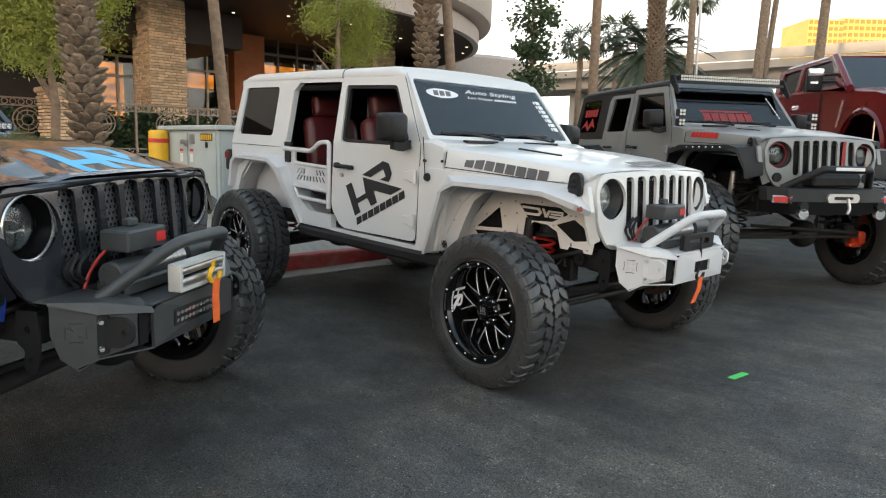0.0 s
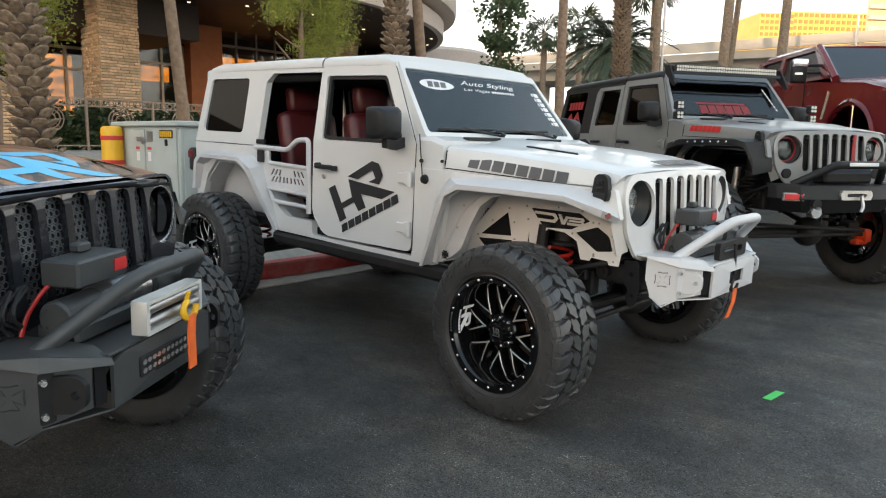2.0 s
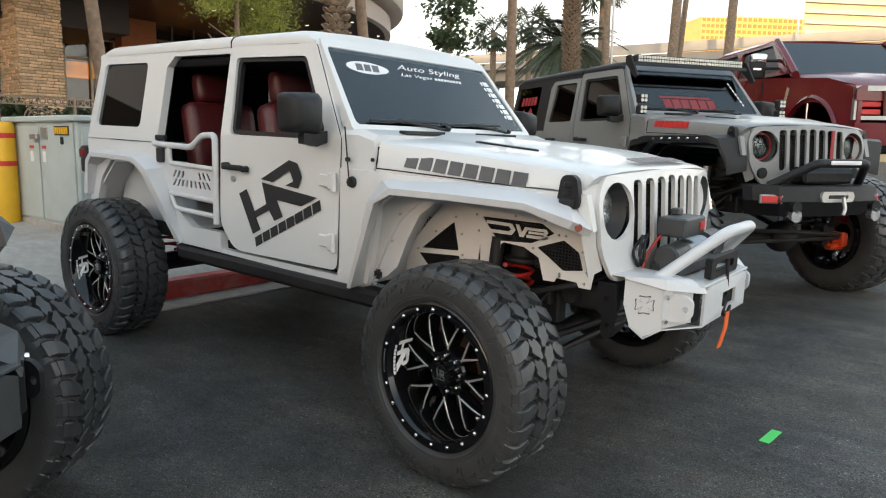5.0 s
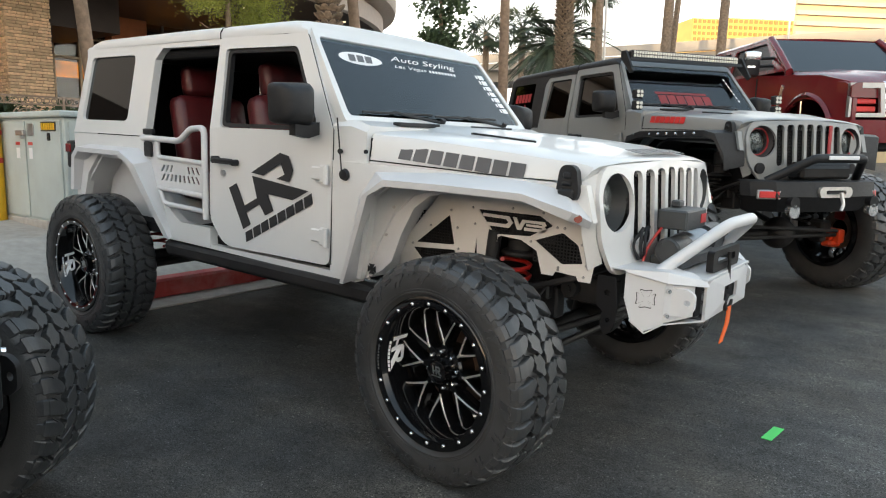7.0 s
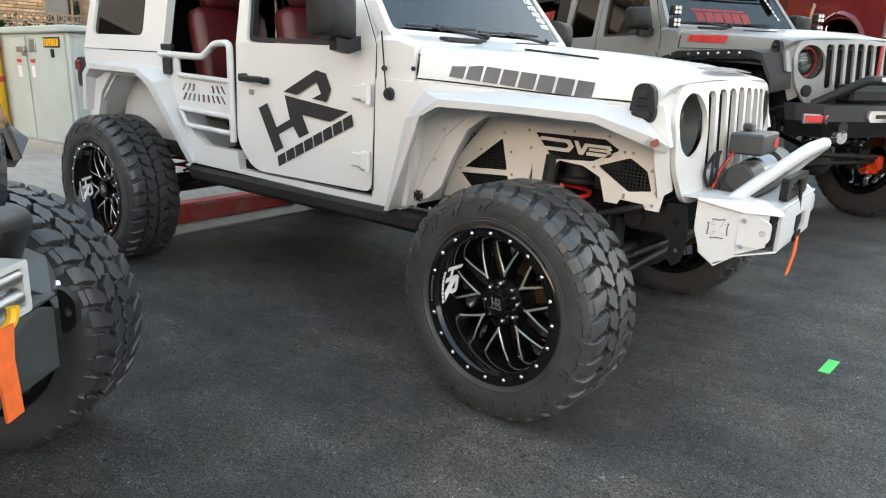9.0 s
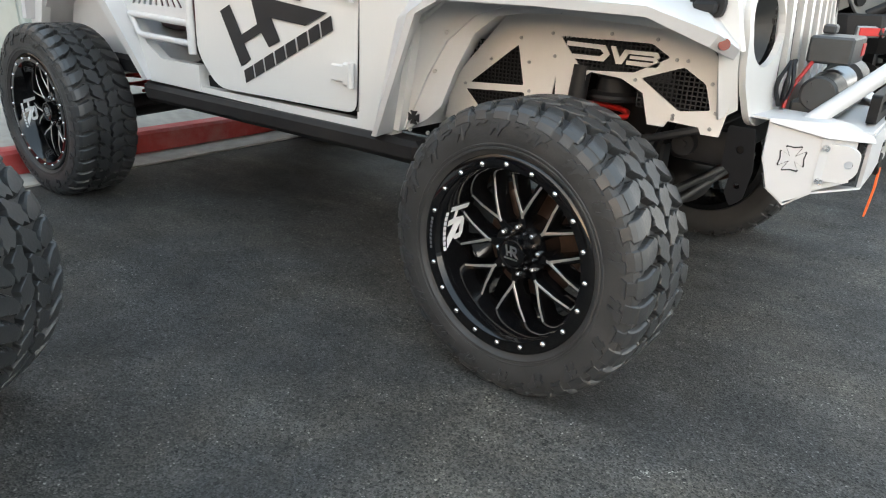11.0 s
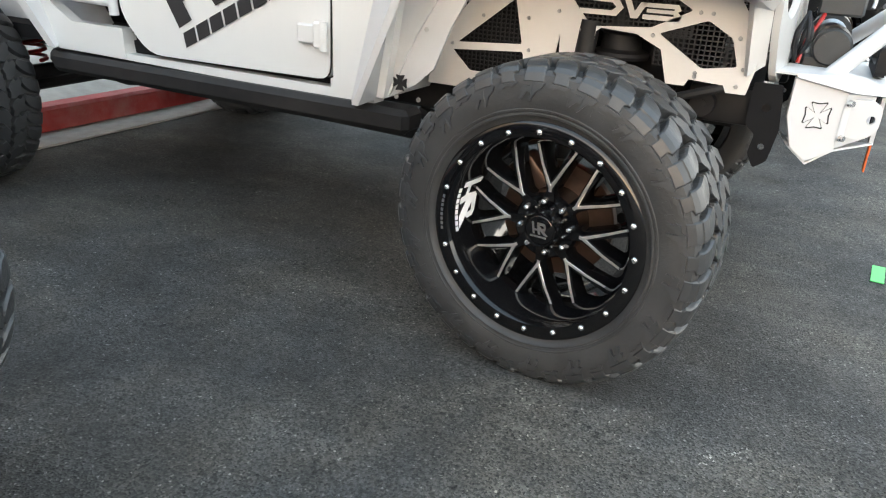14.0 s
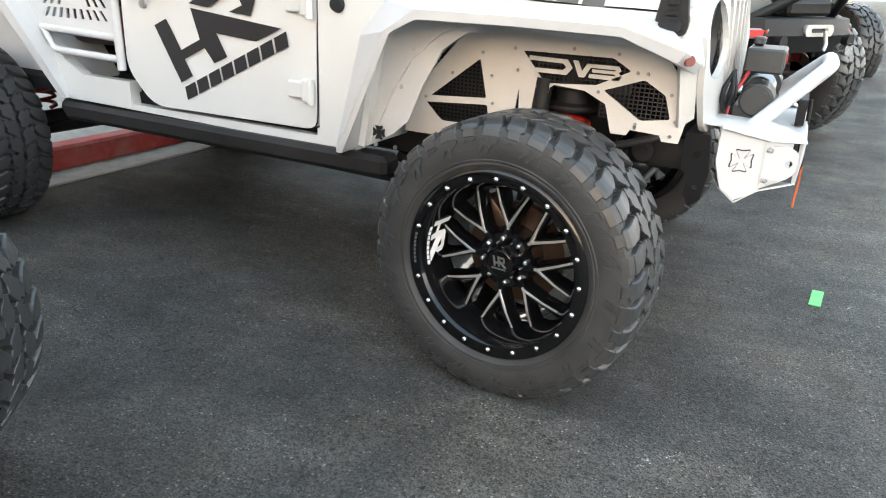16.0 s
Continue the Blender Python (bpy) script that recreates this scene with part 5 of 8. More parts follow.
def winch_bumper(car, coat, fair, dz=0.0, roller=True, hook_low=True):
    """Folded steel bumper with slanted end plates and a hoop, carrying a winch with hook and pull strap."""
    b = empty_part("front_bumper", car, pose(0, 0, dz))
    # x, half width along the slanted end and the front
    PA, PF, PG = Vector((0.510, 0.560)), Vector((0.690, 0.470)), Vector((0.770, 0.312))

    def fold(bm, quads, s):
        for q in quads:
            bm.faces.new([bm.verts.new((x, narrow(s * y), z)) for x, y, z in q])
        bmesh.ops.remove_doubles(bm, verts=bm.verts, dist=0.0005)
        bmesh.ops.solidify(bm, geom=bm.faces[:], thickness=0.006)
        return bm
    for s in (-1, 1):
        dr = (PF - PA).normalized()
        nr = Vector((-dr.y, dr.x))

        def on_end(u, v, d, s=s):
            p = PA + dr * u + nr * (0.003 - d)
            return (p.x, narrow(s * p.y), v)
        bm = BM()
        plate(bm, [(0.0, 0.874), (0.0, 0.760), (0.030, 0.668), (0.084, 0.626), (0.163, 0.660), (0.163, 0.842)], [], on_end, 0.010)
        part("end_plate", bm, coat, b, "flat slanted bumper end")
        bm = BM()
        outer, inner = cross_outline(0.086, 0.766, 0.040), cross_outline(0.086, 0.766, 0.0362)
        plate(bm, outer, [inner], lambda u, v, d: on_end(u, v, d - 0.0022), 0.002)
        part("cross_cutout", bm, DECAL_BLACK, b, "thin black flared cross outline")
        # top plate, its folded lip and the fold down to the front
        bm = BM()
        fold(bm, [((0.455, 0.575, 0.886), (0.512, 0.566, 0.884), (0.656, 0.479, 0.880), (0.620, 0.330, 0.880), (0.455, 0.330, 0.886)),
                  ((0.656, 0.479, 0.880), (0.766, 0.316, 0.835), (0.700, 0.300, 0.862), (0.620, 0.330, 0.880))], s)
        part("top_plate", bm, coat, b)
        bm = BM()
        fold(bm, [((0.510, 0.568, 0.882), (0.656, 0.483, 0.879), (0.664, 0.497, 0.836), (0.512, 0.569, 0.872)),
                  ((0.656, 0.483, 0.879), (0.766, 0.318, 0.834), (0.778, 0.320, 0.812), (0.664, 0.497, 0.836))], s)
        part("folded_lip", bm, coat, b)
        # recessed tow pocket with a shackle tab
        bm = BM()
        fold(bm, [((0.652, 0.479, 0.840), (0.652, 0.479, 0.664), (0.738, 0.372, 0.690), (0.738, 0.372, 0.838))], s)
        part("pocket_back", bm, coat, b)
        bm = BM()
        fold(bm, [((0.742, 0.366, 0.836), (0.742, 0.366, 0.690), (0.752, 0.324, 0.690), (0.752, 0.324, 0.832))], s)
        part("tow_recess", bm, INTERIOR, b, "dark slot in the bumper")
        bm = BM()
        tab = rounded([(0.0, 0.700), (0.062, 0.700), (0.098, 0.725), (0.098, 0.795), (0.062, 0.815), (0.0, 0.815)], [0.004, 0.01, 0.04, 0.04, 0.01, 0.004], 5)
        plate(bm, tab, [[(0.070 + 0.013 * math.cos(q), 0.758 + 0.013 * math.sin(q)) for q in [2 * math.pi * k / 14 for k in range(14)]]], lambda u, v, d: (0.670 + u * 0.92, narrow(s * (0.466 - u * 0.30 - d)), v), 0.022)
        mount_mat = coat if coat is not CHAR_COAT else DARK_STEEL
        part("shackle_tab", bm, mount_mat, b, "shackle tab with a round hole")
        bm = BM()
        plate(bm, rounded([(-0.006, 0.675), (0.034, 0.675), (0.034, 0.832), (-0.006, 0.832)], 0.01, 3), [], lambda u, v, d: (0.658 + u * 0.55, narrow(s * (0.483 - u * 0.83 + 0.006 - d)), v), 0.008)
        part("mount_plate", bm, mount_mat, b)
        for z in (0.702, 0.806):
            bm = BM()
            p = Vector((0.666, narrow(s * 0.487), z))
            cyl(bm, p, p + Vector((0.010, s * 0.008, 0)), 0.0115, 0.009, n=8)
            part("mount_bolt", bm, CHROME, b, "bright hex bolt")
        # underside sloping back from the lower edge
        bm = BM()
        fold(bm, [((0.536, 0.545, 0.670), (0.592, 0.518, 0.620), (0.560, 0.420, 0.640), (0.500, 0.440, 0.690)), ((0.592, 0.518, 0.620), (0.654, 0.485, 0.664), (0.770, 0.312, 0.668), (0.560, 0.300, 0.650), (0.560, 0.420, 0.640))], s)
        part("underside", bm, coat, b)
    bm = BM()
    plate(bm, [(-0.312, 0.664), (0.312, 0.664), (0.312, 0.816), (0.26, 0.836), (-0.26, 0.836), (-0.312, 0.816)], [[(-0.10, 0.715), (0.10, 0.715), (0.10, 0.785), (-0.10, 0.785)]], lambda u, v, d: (0.784 - 0.014 * (abs(u) / 0.312) ** 2 - d, narrow(u), v), 0.012)
    part("front_plate", bm, coat, b)
    bm = BM()
    plate(bm, [(-0.105, 0.71), (0.105, 0.71), (0.105, 0.79), (-0.105, 0.79)], [], lambda u, v, d: (0.768 - d, narrow(u), v), 0.006)
    part("front_opening", bm, INTERIOR, b, "dark opening in the bumper face")
    bm = BM()
    box(bm, (0.655, 0, 0.842), (0.23, 0.50, 0.012), 0.003)
    part("winch_tray", bm, coat, b)
    # hoop
    bm = BM()
    tube(bm, [(0.59, -0.32, 0.86), (0.80, -0.145, 1.073), (0.80, 0.145, 1.073), (0.59, 0.32, 0.86)], 0.026, 14, 0.05)
    part("hoop", bm, coat, b, "", 50)
    # winch
    w = empty_part("winch", car, pose(0, 0, dz))
    bm = BM()
    cyl(bm, (0.585, -0.235, 0.940), (0.585, -0.10, 0.940), 0.058, n=28)
    cyl(bm, (0.585, -0.242, 0.940), (0.585, -0.235, 0.940), 0.050, 0.056, n=28)
    for k in range(4):
        q = radians(45 + 90 * k)
        cyl(bm, (0.585 + 0.040 * math.cos(q), -0.247, 0.940 + 0.040 * math.sin(q)), (0.585 + 0.040 * math.cos(q), -0.240, 0.940 + 0.040 * math.sin(q)), 0.006, n=6)
    cyl(bm, (0.575, 0.13, 0.945), (0.575, 0.27, 0.945), 0.072, n=28)
    box(bm, (0.575, 0, 0.885), (0.14, 0.46, 0.06), 0.01)
    part("motor", bm, CHAR_COAT, w, "dark grey winch motor and gearbox", 35)
    bm = BM()
    for i in range(9):
        y = -0.09 + i * 0.026
        lathe(bm, [(0.045, y - 0.012), (0.056, y), (0.045, y + 0.012)], 20)
    bmesh.ops.translate(bm, verts=bm.verts, vec=(0.575, 0, 0.945))
    part("rope_drum", bm, STEEL, w, "wound winch rope", 30)
    bm = BM()
    box(bm, (0.585, -0.12, 1.075), (0.13, 0.20, 0.085), 0.007, None, 1)
    box(bm, (0.55, -0.10, 1.135), (0.04, 0.05, 0.03), 0.006)
    part("control_box", bm, CHAR_COAT, w, "dark grey control box", 30)
    bm = box_bm((0.652, -0.055, 1.075), (0.003, 0.05, 0.04), 0.0)
    part("box_label", bm, DECAL_RED, w, "small red label")
    bm = BM()
    for dy in (-0.010,):
        tube(bm, [(0.545, -0.205, 1.045), (0.535, -0.225 + dy, 1.015), (0.515 + dy, -0.245 + dy, 0.950), (0.500, -0.262 + dy, 0.890)], 0.0065, 8, 0.03)
    part("red_cable", bm, RED_PLASTIC, w, "red power cable", 40)
    bm = BM()
    for k in range(5):
        a = 2 * math.pi * k / 5
        tube(bm, [(0.50, -0.27 + 0.03 * math.cos(a), 1.04), (0.50 + 0.03 * math.sin(a), -0.34 + 0.03 * math.cos(a), 0.97), (0.49, -0.27 + 0.03 * math.sin(a), 0.90)], 0.006, 6, 0.06)
    part("black_cable", bm, BLACK_PLASTIC, w, "black cable loops", 40)
    # fairlead
    bm = BM()
    yf = -0.008 if roller else -0.01
    if roller:
        plate(bm, rounded([(yf - 0.14, 0.850), (yf + 0.14, 0.850), (yf + 0.14, 0.966), (yf - 0.14, 0.966)], 0.008, 2), [[(yf - 0.125, 0.866), (yf + 0.125, 0.866), (yf + 0.125, 0.952), (yf - 0.125, 0.952)]], lambda u, v, d: (0.815 - d, u, v + 0.015), 0.055)
        br = BM()
        for z in (0.886, 0.932):
            cyl(br, (0.797, yf - 0.127, z), (0.797, yf + 0.127, z), 0.0185, n=16)
        for q in (-1, 1):
            cyl(br, (0.777, yf + q * 0.102, 0.864), (0.777, yf + q * 0.102, 0.954), 0.019, n=14)
        bmesh.ops.translate(br, verts=br.verts, vec=(0, 0, 0.015))
        part("roller", br, STEEL, w, "bright steel fairlead rollers", 35)
        part("rope_slot", box_bm((0.752, yf, 0.924), (0.004, 0.25, 0.086)), INTERIOR, w, "dark rope opening")
    else:
        plate(bm, rounded([(yf - 0.15, 0.865), (yf + 0.15, 0.865), (yf + 0.15, 0.96), (yf - 0.15, 0.96)], 0.02), [rounded([(yf - 0.10, 0.895), (yf + 0.10, 0.895), (yf + 0.10, 0.93), (yf - 0.10, 0.93)], 0.016)], lambda u, v, d: (0.755 - d, u, v - 0.012), 0.03)
    part("fairlead", bm, fair, w, "", 35)
    bm = BM()
    hz = 0.70 if hook_low else 0.905
    yf += 0.0 if hook_low else 0.03
    hx = 0.775 if hook_low else 0.84
    tube(bm, [(hx - 0.01, yf, 0.93), (hx, yf, hz + 0.06)], 0.008, 8)
    pts = []
    for k in range(11):
        a = radians(110 + 26 * k)
        pts.append((hx + 0.003, yf + 0.034 * math.cos(a), hz + 0.034 * math.sin(a)))
    tube(bm, pts, 0.011, 8)
    part("hook", bm, DARK_STEEL if hook_low else YELLOW, w, "", 40)
    bm = BM()
    loft(bm, [[(x + 0.003, y - 0.019, z), (x + 0.003, y + 0.019, z), (x - 0.003, y + 0.019, z), (x - 0.003, y - 0.019, z)] for x, y, z in ((hx + 0.012, yf, hz - 0.02), (hx + 0.014, yf - 0.01, hz - 0.09), (hx + 0.012, yf - (0.03 if hook_low else 0.004), hz - (0.13 if hook_low else 0.16)), (hx + 0.01, yf - (0.055 if hook_low else 0.0), hz - (0.175 if hook_low else 0.215)))])
    part("pull_strap", bm, ORANGE, w, "orange webbing strap")
    return b


winch_bumper(white_car, WHITE_SATIN, DARK_STEEL, 0.0, False, True)
winch_bumper(black_car, CHAR_COAT, mat("cast_aluminium", (0.62, 0.62, 0.60), 0.45, metal=0.3, vary=0.06), -0.006, True, False)

# light bar in the black car's bumper
lb = empty_part("bumper_light_bar", black_car, pose(0, 0, -0.006))
part("housing", box_bm((0.776, -0.020, 0.756), (0.022, 0.245, 0.072), 0.005), BLACK_PLASTIC, lb)
for i in range(11):
    for j in (0, 1):
        bm = BM()
        cyl(bm, (0.786, -0.130 + i * 0.022, 0.742 + j * 0.029), (0.7895, -0.130 + i * 0.022, 0.742 + j * 0.029), 0.0075, 0.0092, n=10)
        part("led", bm, CHROME, lb)



def inner_fender(car, coat, s):
    """Bolt-on inner fender plate with mesh-backed cut-outs, over the front wheel."""
    tri = [(-0.551, 0.871), (-0.349, 1.027), (-0.316, 0.886)]
    tri2 = [(-0.57, 0.845), (-0.31, 0.862), (-0.30, 0.78), (-0.50, 0.78)]
    logo = [(-0.186, 1.069), (0.139, 1.071), (0.204, 1.034), (0.089, 0.976), (-0.095, 0.965)]
    rgt = [(0.117, 0.962), (0.252, 1.01), (0.326, 0.967), (0.352, 0.89), (0.255, 0.875)]
    out = [(-0.66, 0.72), (-0.637, 0.865), (-0.403, 1.13), (-0.216, 1.16), (0.16, 1.16), (0.30, 1.11), (0.40, 0.98), (0.405, 0.90), (0.39, 0.815), (0.335, 0.815), (0.325, 0.835), (0.225, 0.84), (0.215, 0.82), (0.16, 0.82), (0.13, 0.917), (0.051, 0.954), (-0.06, 0.962), (-0.075, 0.95), (-0.08, 0.86), (-0.185, 0.86), (-0.19, 0.935), (-0.22, 0.72)]
    f = lambda u, v, d: (u, s * (0.545 - d), v)
    bm = BM()
    plate(bm, out, [rounded(q, 0.008, 2) for q in (tri, tri2, logo, rgt)], f, 0.006)
    ifd = part("inner_fender", bm, coat, car, "plated inner fender with cut-outs")
    bm = BM()
    for q, (u0, u1, v0, v1) in ((tri2, (-0.58, -0.29, 0.775, 0.86)), (tri, (-0.56, -0.31, 0.86, 1.03)), (logo, (-0.19, 0.21, 0.96, 1.075)), (rgt, (0.11, 0.36, 0.87, 1.015))):
        n1 = int((u1 - u0) / 0.016)
        for i in range(n1 + 1):
            u = u0 + i * 0.016
            box(bm, (u, s * 0.534, (v0 + v1) / 2), (0.0045, 0.003, v1 - v0))
        n2 = int((v1 - v0) / 0.014)
        for i in range(n2 + 1):
            v = v0 + i * 0.014
            box(bm, ((u0 + u1) / 2, s * 0.532, v), (u1 - u0, 0.003, 0.0045))
    part("mesh_screen", bm, MESH, ifd, "black wire mesh", kind="stuff")
    first = None
    for u, v in ((-0.57, 0.865), (-0.46, 0.965), (-0.34, 1.05), (-0.30, 0.97), (-0.29, 0.87), (-0.215, 1.075), (0.0, 1.09), (0.155, 1.085), (0.225, 1.03), (0.10, 0.955), (-0.12, 0.95), (-0.2, 1.0), (0.26, 1.03), (0.345, 0.97), (0.37, 0.885), (0.24, 0.86), (0.24, 0.85), (0.36, 0.835)):
        if first is None:
            bm = BM()
            cyl(bm, (0, s * 0.546, 0), (0, s * 0.552, 0), 0.0065, 0.005, 8)
            first = o = part("plate_bolt", bm, STEEL, ifd, "small steel bolt")
        else:
            o = new("plate_bolt", first.data)
            o.parent = ifd
        o.location = (u, 0, v)
    # three-part emblem strip across the middle opening
    bm = BM()
    for q in ([(-0.16, 1.055), (-0.02, 1.052), (0.0, 1.025), (-0.02, 1.0), (-0.135, 1.0), (-0.135, 1.015), (-0.035, 1.015), (-0.022, 1.026), (-0.035, 1.038), (-0.16, 1.04)],
              [(0.0, 1.052), (0.018, 1.052), (0.035, 1.018), (0.05, 1.045), (0.07, 1.045), (0.045, 0.998), (0.025, 0.998)],
              [(0.06, 1.045), (0.16, 1.045), (0.17, 1.03), (0.16, 1.024), (0.175, 1.012), (0.165, 0.998), (0.06, 0.998), (0.06, 1.012), (0.15, 1.012), (0.15, 1.018), (0.07, 1.018), (0.07, 1.028), (0.15, 1.028), (0.15, 1.033), (0.06, 1.033)]):
        flat_on(bm, q, f, 0.005)
    part("emblem_strip", bm, coat, ifd, "cut-out emblem strip")
    return ifd


BLUE_ALU = mat("blue_anodised", (0.02, 0.06, 0.35), 0.35, metal=0.6, vary=0.1)
inner_fender(white_car, mat("bare_plated_steel", (0.70, 0.67, 0.64), 0.42, metal=0.0, vary=0.05, scale=6, bump=0.05), -1)
inner_fender(white_car, WHITE_SATIN, 1)
inner_fender(black_car, BLUE_ALU, -1)
inner_fender(black_car, BLUE_ALU, 1)

# flare details of the white car: bolts, small cross, marker light, mirror-edge beading
for s in (-1, 1):
    for x, z in ((-0.685, 0.70), (-0.58, 0.925), (-0.535, 1.06), (-0.60, 0.70)):
        bm = BM()
        cyl(bm, (x + 0.02, s * 0.755, z), (x + 0.026, s * 0.765, z), 0.0075, n=8)
        part("flare_bolt", bm, STEEL, white_car, "small steel bolt on the flare")
    bm = BM()
    plate(bm, cross_outline(-0.655, 0.745, 0.026), [], lambda u, v, d: (u + 0.0, s * (0.752 - 0.02 * (u + 0.655) - d), v), 0.004)
    part("flare_cross", bm, DECAL_BLACK, white_car, "small black flared cross")
    bm = BM()
    cyl(bm, (0.40, s * 0.715, 1.098), (0.410, s * 0.732, 1.100), 0.016, n=16)
    part("marker_light", bm, mat("dark_red_lens", (0.18, 0.03, 0.02), 0.25), white_car, "round red side marker", 30)
bm = BM()
cyl(bm, (-0.815, -0.782, 1.19), (-0.815, -0.80, 1.19), 0.030, 0.024, 18)
tube(bm, [(-0.82, -0.80, 1.19), (-0.855, -0.80, 1.46)], 0.0035, 6)
cyl(bm, (-0.85, -0.775, 1.30), (-0.85, -0.79, 1.30), 0.012, n=10)
cyl(bm, (-0.70, -0.755, 1.305), (-0.70, -0.765, 1.305), 0.010, n=10)
part("antenna", bm, BLACK_PLASTIC, white_car, "black aerial stub on its base", 40)


# ---- decals of the white car ----
def put_decal(car, name, polys, fn, material, label, th=0.0022):
    bm = BM()
    for q in polys:
        flat_on(bm, q, fn, th)
    return part(name, bm, material, car, label, kind="stuff" if len(polys) > 2 else "")


def doorside(s):
    return lambda u, v, d: (u, s * (0.789 - d), v)


for s in (-1, 1):
    em = [[(-1.741, 1.055), (-1.672, 1.085), (-1.60, 0.966), (-1.49, 1.017), (-1.529, 1.136), (-1.07, 1.089), (-1.195, 1.032), (-1.40, 1.048), (-1.349, 0.96), (-1.42, 0.929), (-1.467, 0.985), (-1.585, 0.930), (-1.546, 0.867), (-1.613, 0.832)],
          [(-1.538, 1.153), (-1.294, 1.272), (-1.227, 1.259), (-1.191, 1.187), (-1.22, 1.124), (-1.325, 1.133), (-1.257, 1.161), (-1.29, 1.217), (-1.434, 1.143)]]
    words = []
    for q in word_bars(8, 0.620, 0.058, 0.16):
        words.append([(-1.585 + 0.9 * x - 0.35 * y * 0.5, 0.762 + 0.435 * x + y * 0.92) for x, y in q])
    put_decal(white_car, "door_graphic", em, doorside(s), DECAL_BLACK, "large black angular emblem sticker")
    put_decal(white_car, "door_lettering", words, doorside(s), DECAL_BLACK, "row of black blocks under the emblem")

    def hside(u, v, d, s=s):
        w = hood_half(u)
        return (u, s * (w + 0.006 - d - 0.30 * max(0.0, v - 1.30)), v)
    bars = [[(-0.53 + x + 0.20 * y, 1.281 - 0.078 * x + y) for x, y in q] for q in word_bars(8, 0.655, 0.062, 0.16)]
    put_decal(white_car, "hood_lettering", bars, hside, DECAL_GREY, "row of dark grey blocks on the hood side")
bars = [[(-0.20 + x, y) for x, y in q] for q in word_bars(8, 0.44, 0.070, 0.16)]
put_decal(white_car, "nose_lettering", bars, lambda u, v, d: (0.425 - v, -u, hood_top(0.425 - v, u) + 0.009 - d), DECAL_GREY, "row of grey blocks on the hood's front edge")


def screen(car, name, polys, material, label):
    """A sticker on the windscreen: u across in metres (right side negative), v up the glass."""
    def fn(u, v, d):
        k = (v - 1.445) / (1.915 - 1.445)
        return (-0.85 - 0.365 * k - 0.0062 - d * 0.5, u, v - 0.0048)
    return put_decal(car, name, polys, fn, material, label, 0.001)


oval = [(-0.385 + 0.155 * math.cos(a), 1.79 + 0.034 * math.sin(a)) for a in [2 * math.pi * k / 24 for k in range(24)]]
screen(white_car, "screen_oval", [oval], DECAL_WHITE, "white oval windscreen sticker")
dark = [[(-0.475 + x + 0.3 * y, 1.772 + y) for x, y in q] for q in word_bars(3, 0.19, 0.036, 0.22)]


def fn_oval(u, v, d):
    k = (v - 1.445) / (1.915 - 1.445)
    return (-0.85 - 0.365 * k - 0.0050, u, v - 0.0036 - d)


put_decal(white_car, "oval_bars", dark, fn_oval, DECAL_GREY, "dark bars on the white oval", 0.001)


def words(text, width, height, slant=0.3):
    """The faces of a short text in the built-in font, from (0, 0), as a bmesh."""
    cu = bpy.data.curves.new("words", "FONT")
    cu.body, cu.shear = text, slant
    ob = new("words", cu)
    bpy.context.view_layer.update()
    me = ob.to_mesh()
    bm = BM()
    bm.from_mesh(me)
    ob.to_mesh_clear()
    bpy.data.objects.remove(ob)
    xs, ys = [v.co.x for v in bm.verts], [v.co.y for v in bm.verts]
    for v in bm.verts:
        v.co = ((v.co.x - min(xs)) / (max(xs) - min(xs)) * width, (v.co.y - min(ys)) / (max(ys) - min(ys)) * height, 0)
    return bm


for text, u0, v0, w, h in (("Auto Styling", -0.165, 1.797, 0.47, 0.040), ("Las Vegas", -0.16, 1.762, 0.22, 0.024)):
    bm = words(text, w, h)
    for v in bm.verts:
        v.co = fn_oval(u0 + v.co.x, v0 + v.co.y, 0.0)
    part("screen_lettering", bm, DECAL_WHITE, white_car, "white lettering on the windscreen", kind="stuff")
sc = [[(0.08 + x, 1.768 + y) for x, y in q] for q in word_bars(9, 0.21, 0.015, 0.35)]
screen(white_car, "screen_bars", sc, DECAL_WHITE, "row of small white bars on the windscreen")
strip = []
for i in range(7):
    z0 = 1.555 + i * 0.036
    u0 = 0.635 - 0.135 * (z0 - 1.445) / 0.47
    strip.append([(u0, z0), (u0 + 0.055, z0), (u0 + 0.052, z0 + 0.029), (u0 - 0.004, z0 + 0.029)])
    strip.append([(u0 - 0.03, z0 + 0.004), (u0 - 0.012, z0 + 0.004), (u0 - 0.014, z0 + 0.026), (u0 - 0.032, z0 + 0.026)])
screen(white_car, "screen_strip", strip, DECAL_WHITE, "white sticker strip up the windscreen edge")



# ---- fittings of the grey car ----
DIM_RED = mat("dull_red_vinyl", (0.30, 0.02, 0.025), 0.5, vary=0.08)
g = empty_part("front_bumper", grey_car)
bm = BM()
pl = [(0.42, 0.62), (0.50, 0.60), (0.66, 0.50), (0.72, 0.24)]


def g_ring(z, grow=0.0, cut=0.0):
    q = [(x + grow, y - cut) for x, y in pl]
    return [(x, -y, z) for x, y in q] + [(x, y, z) for x, y in reversed(q)]


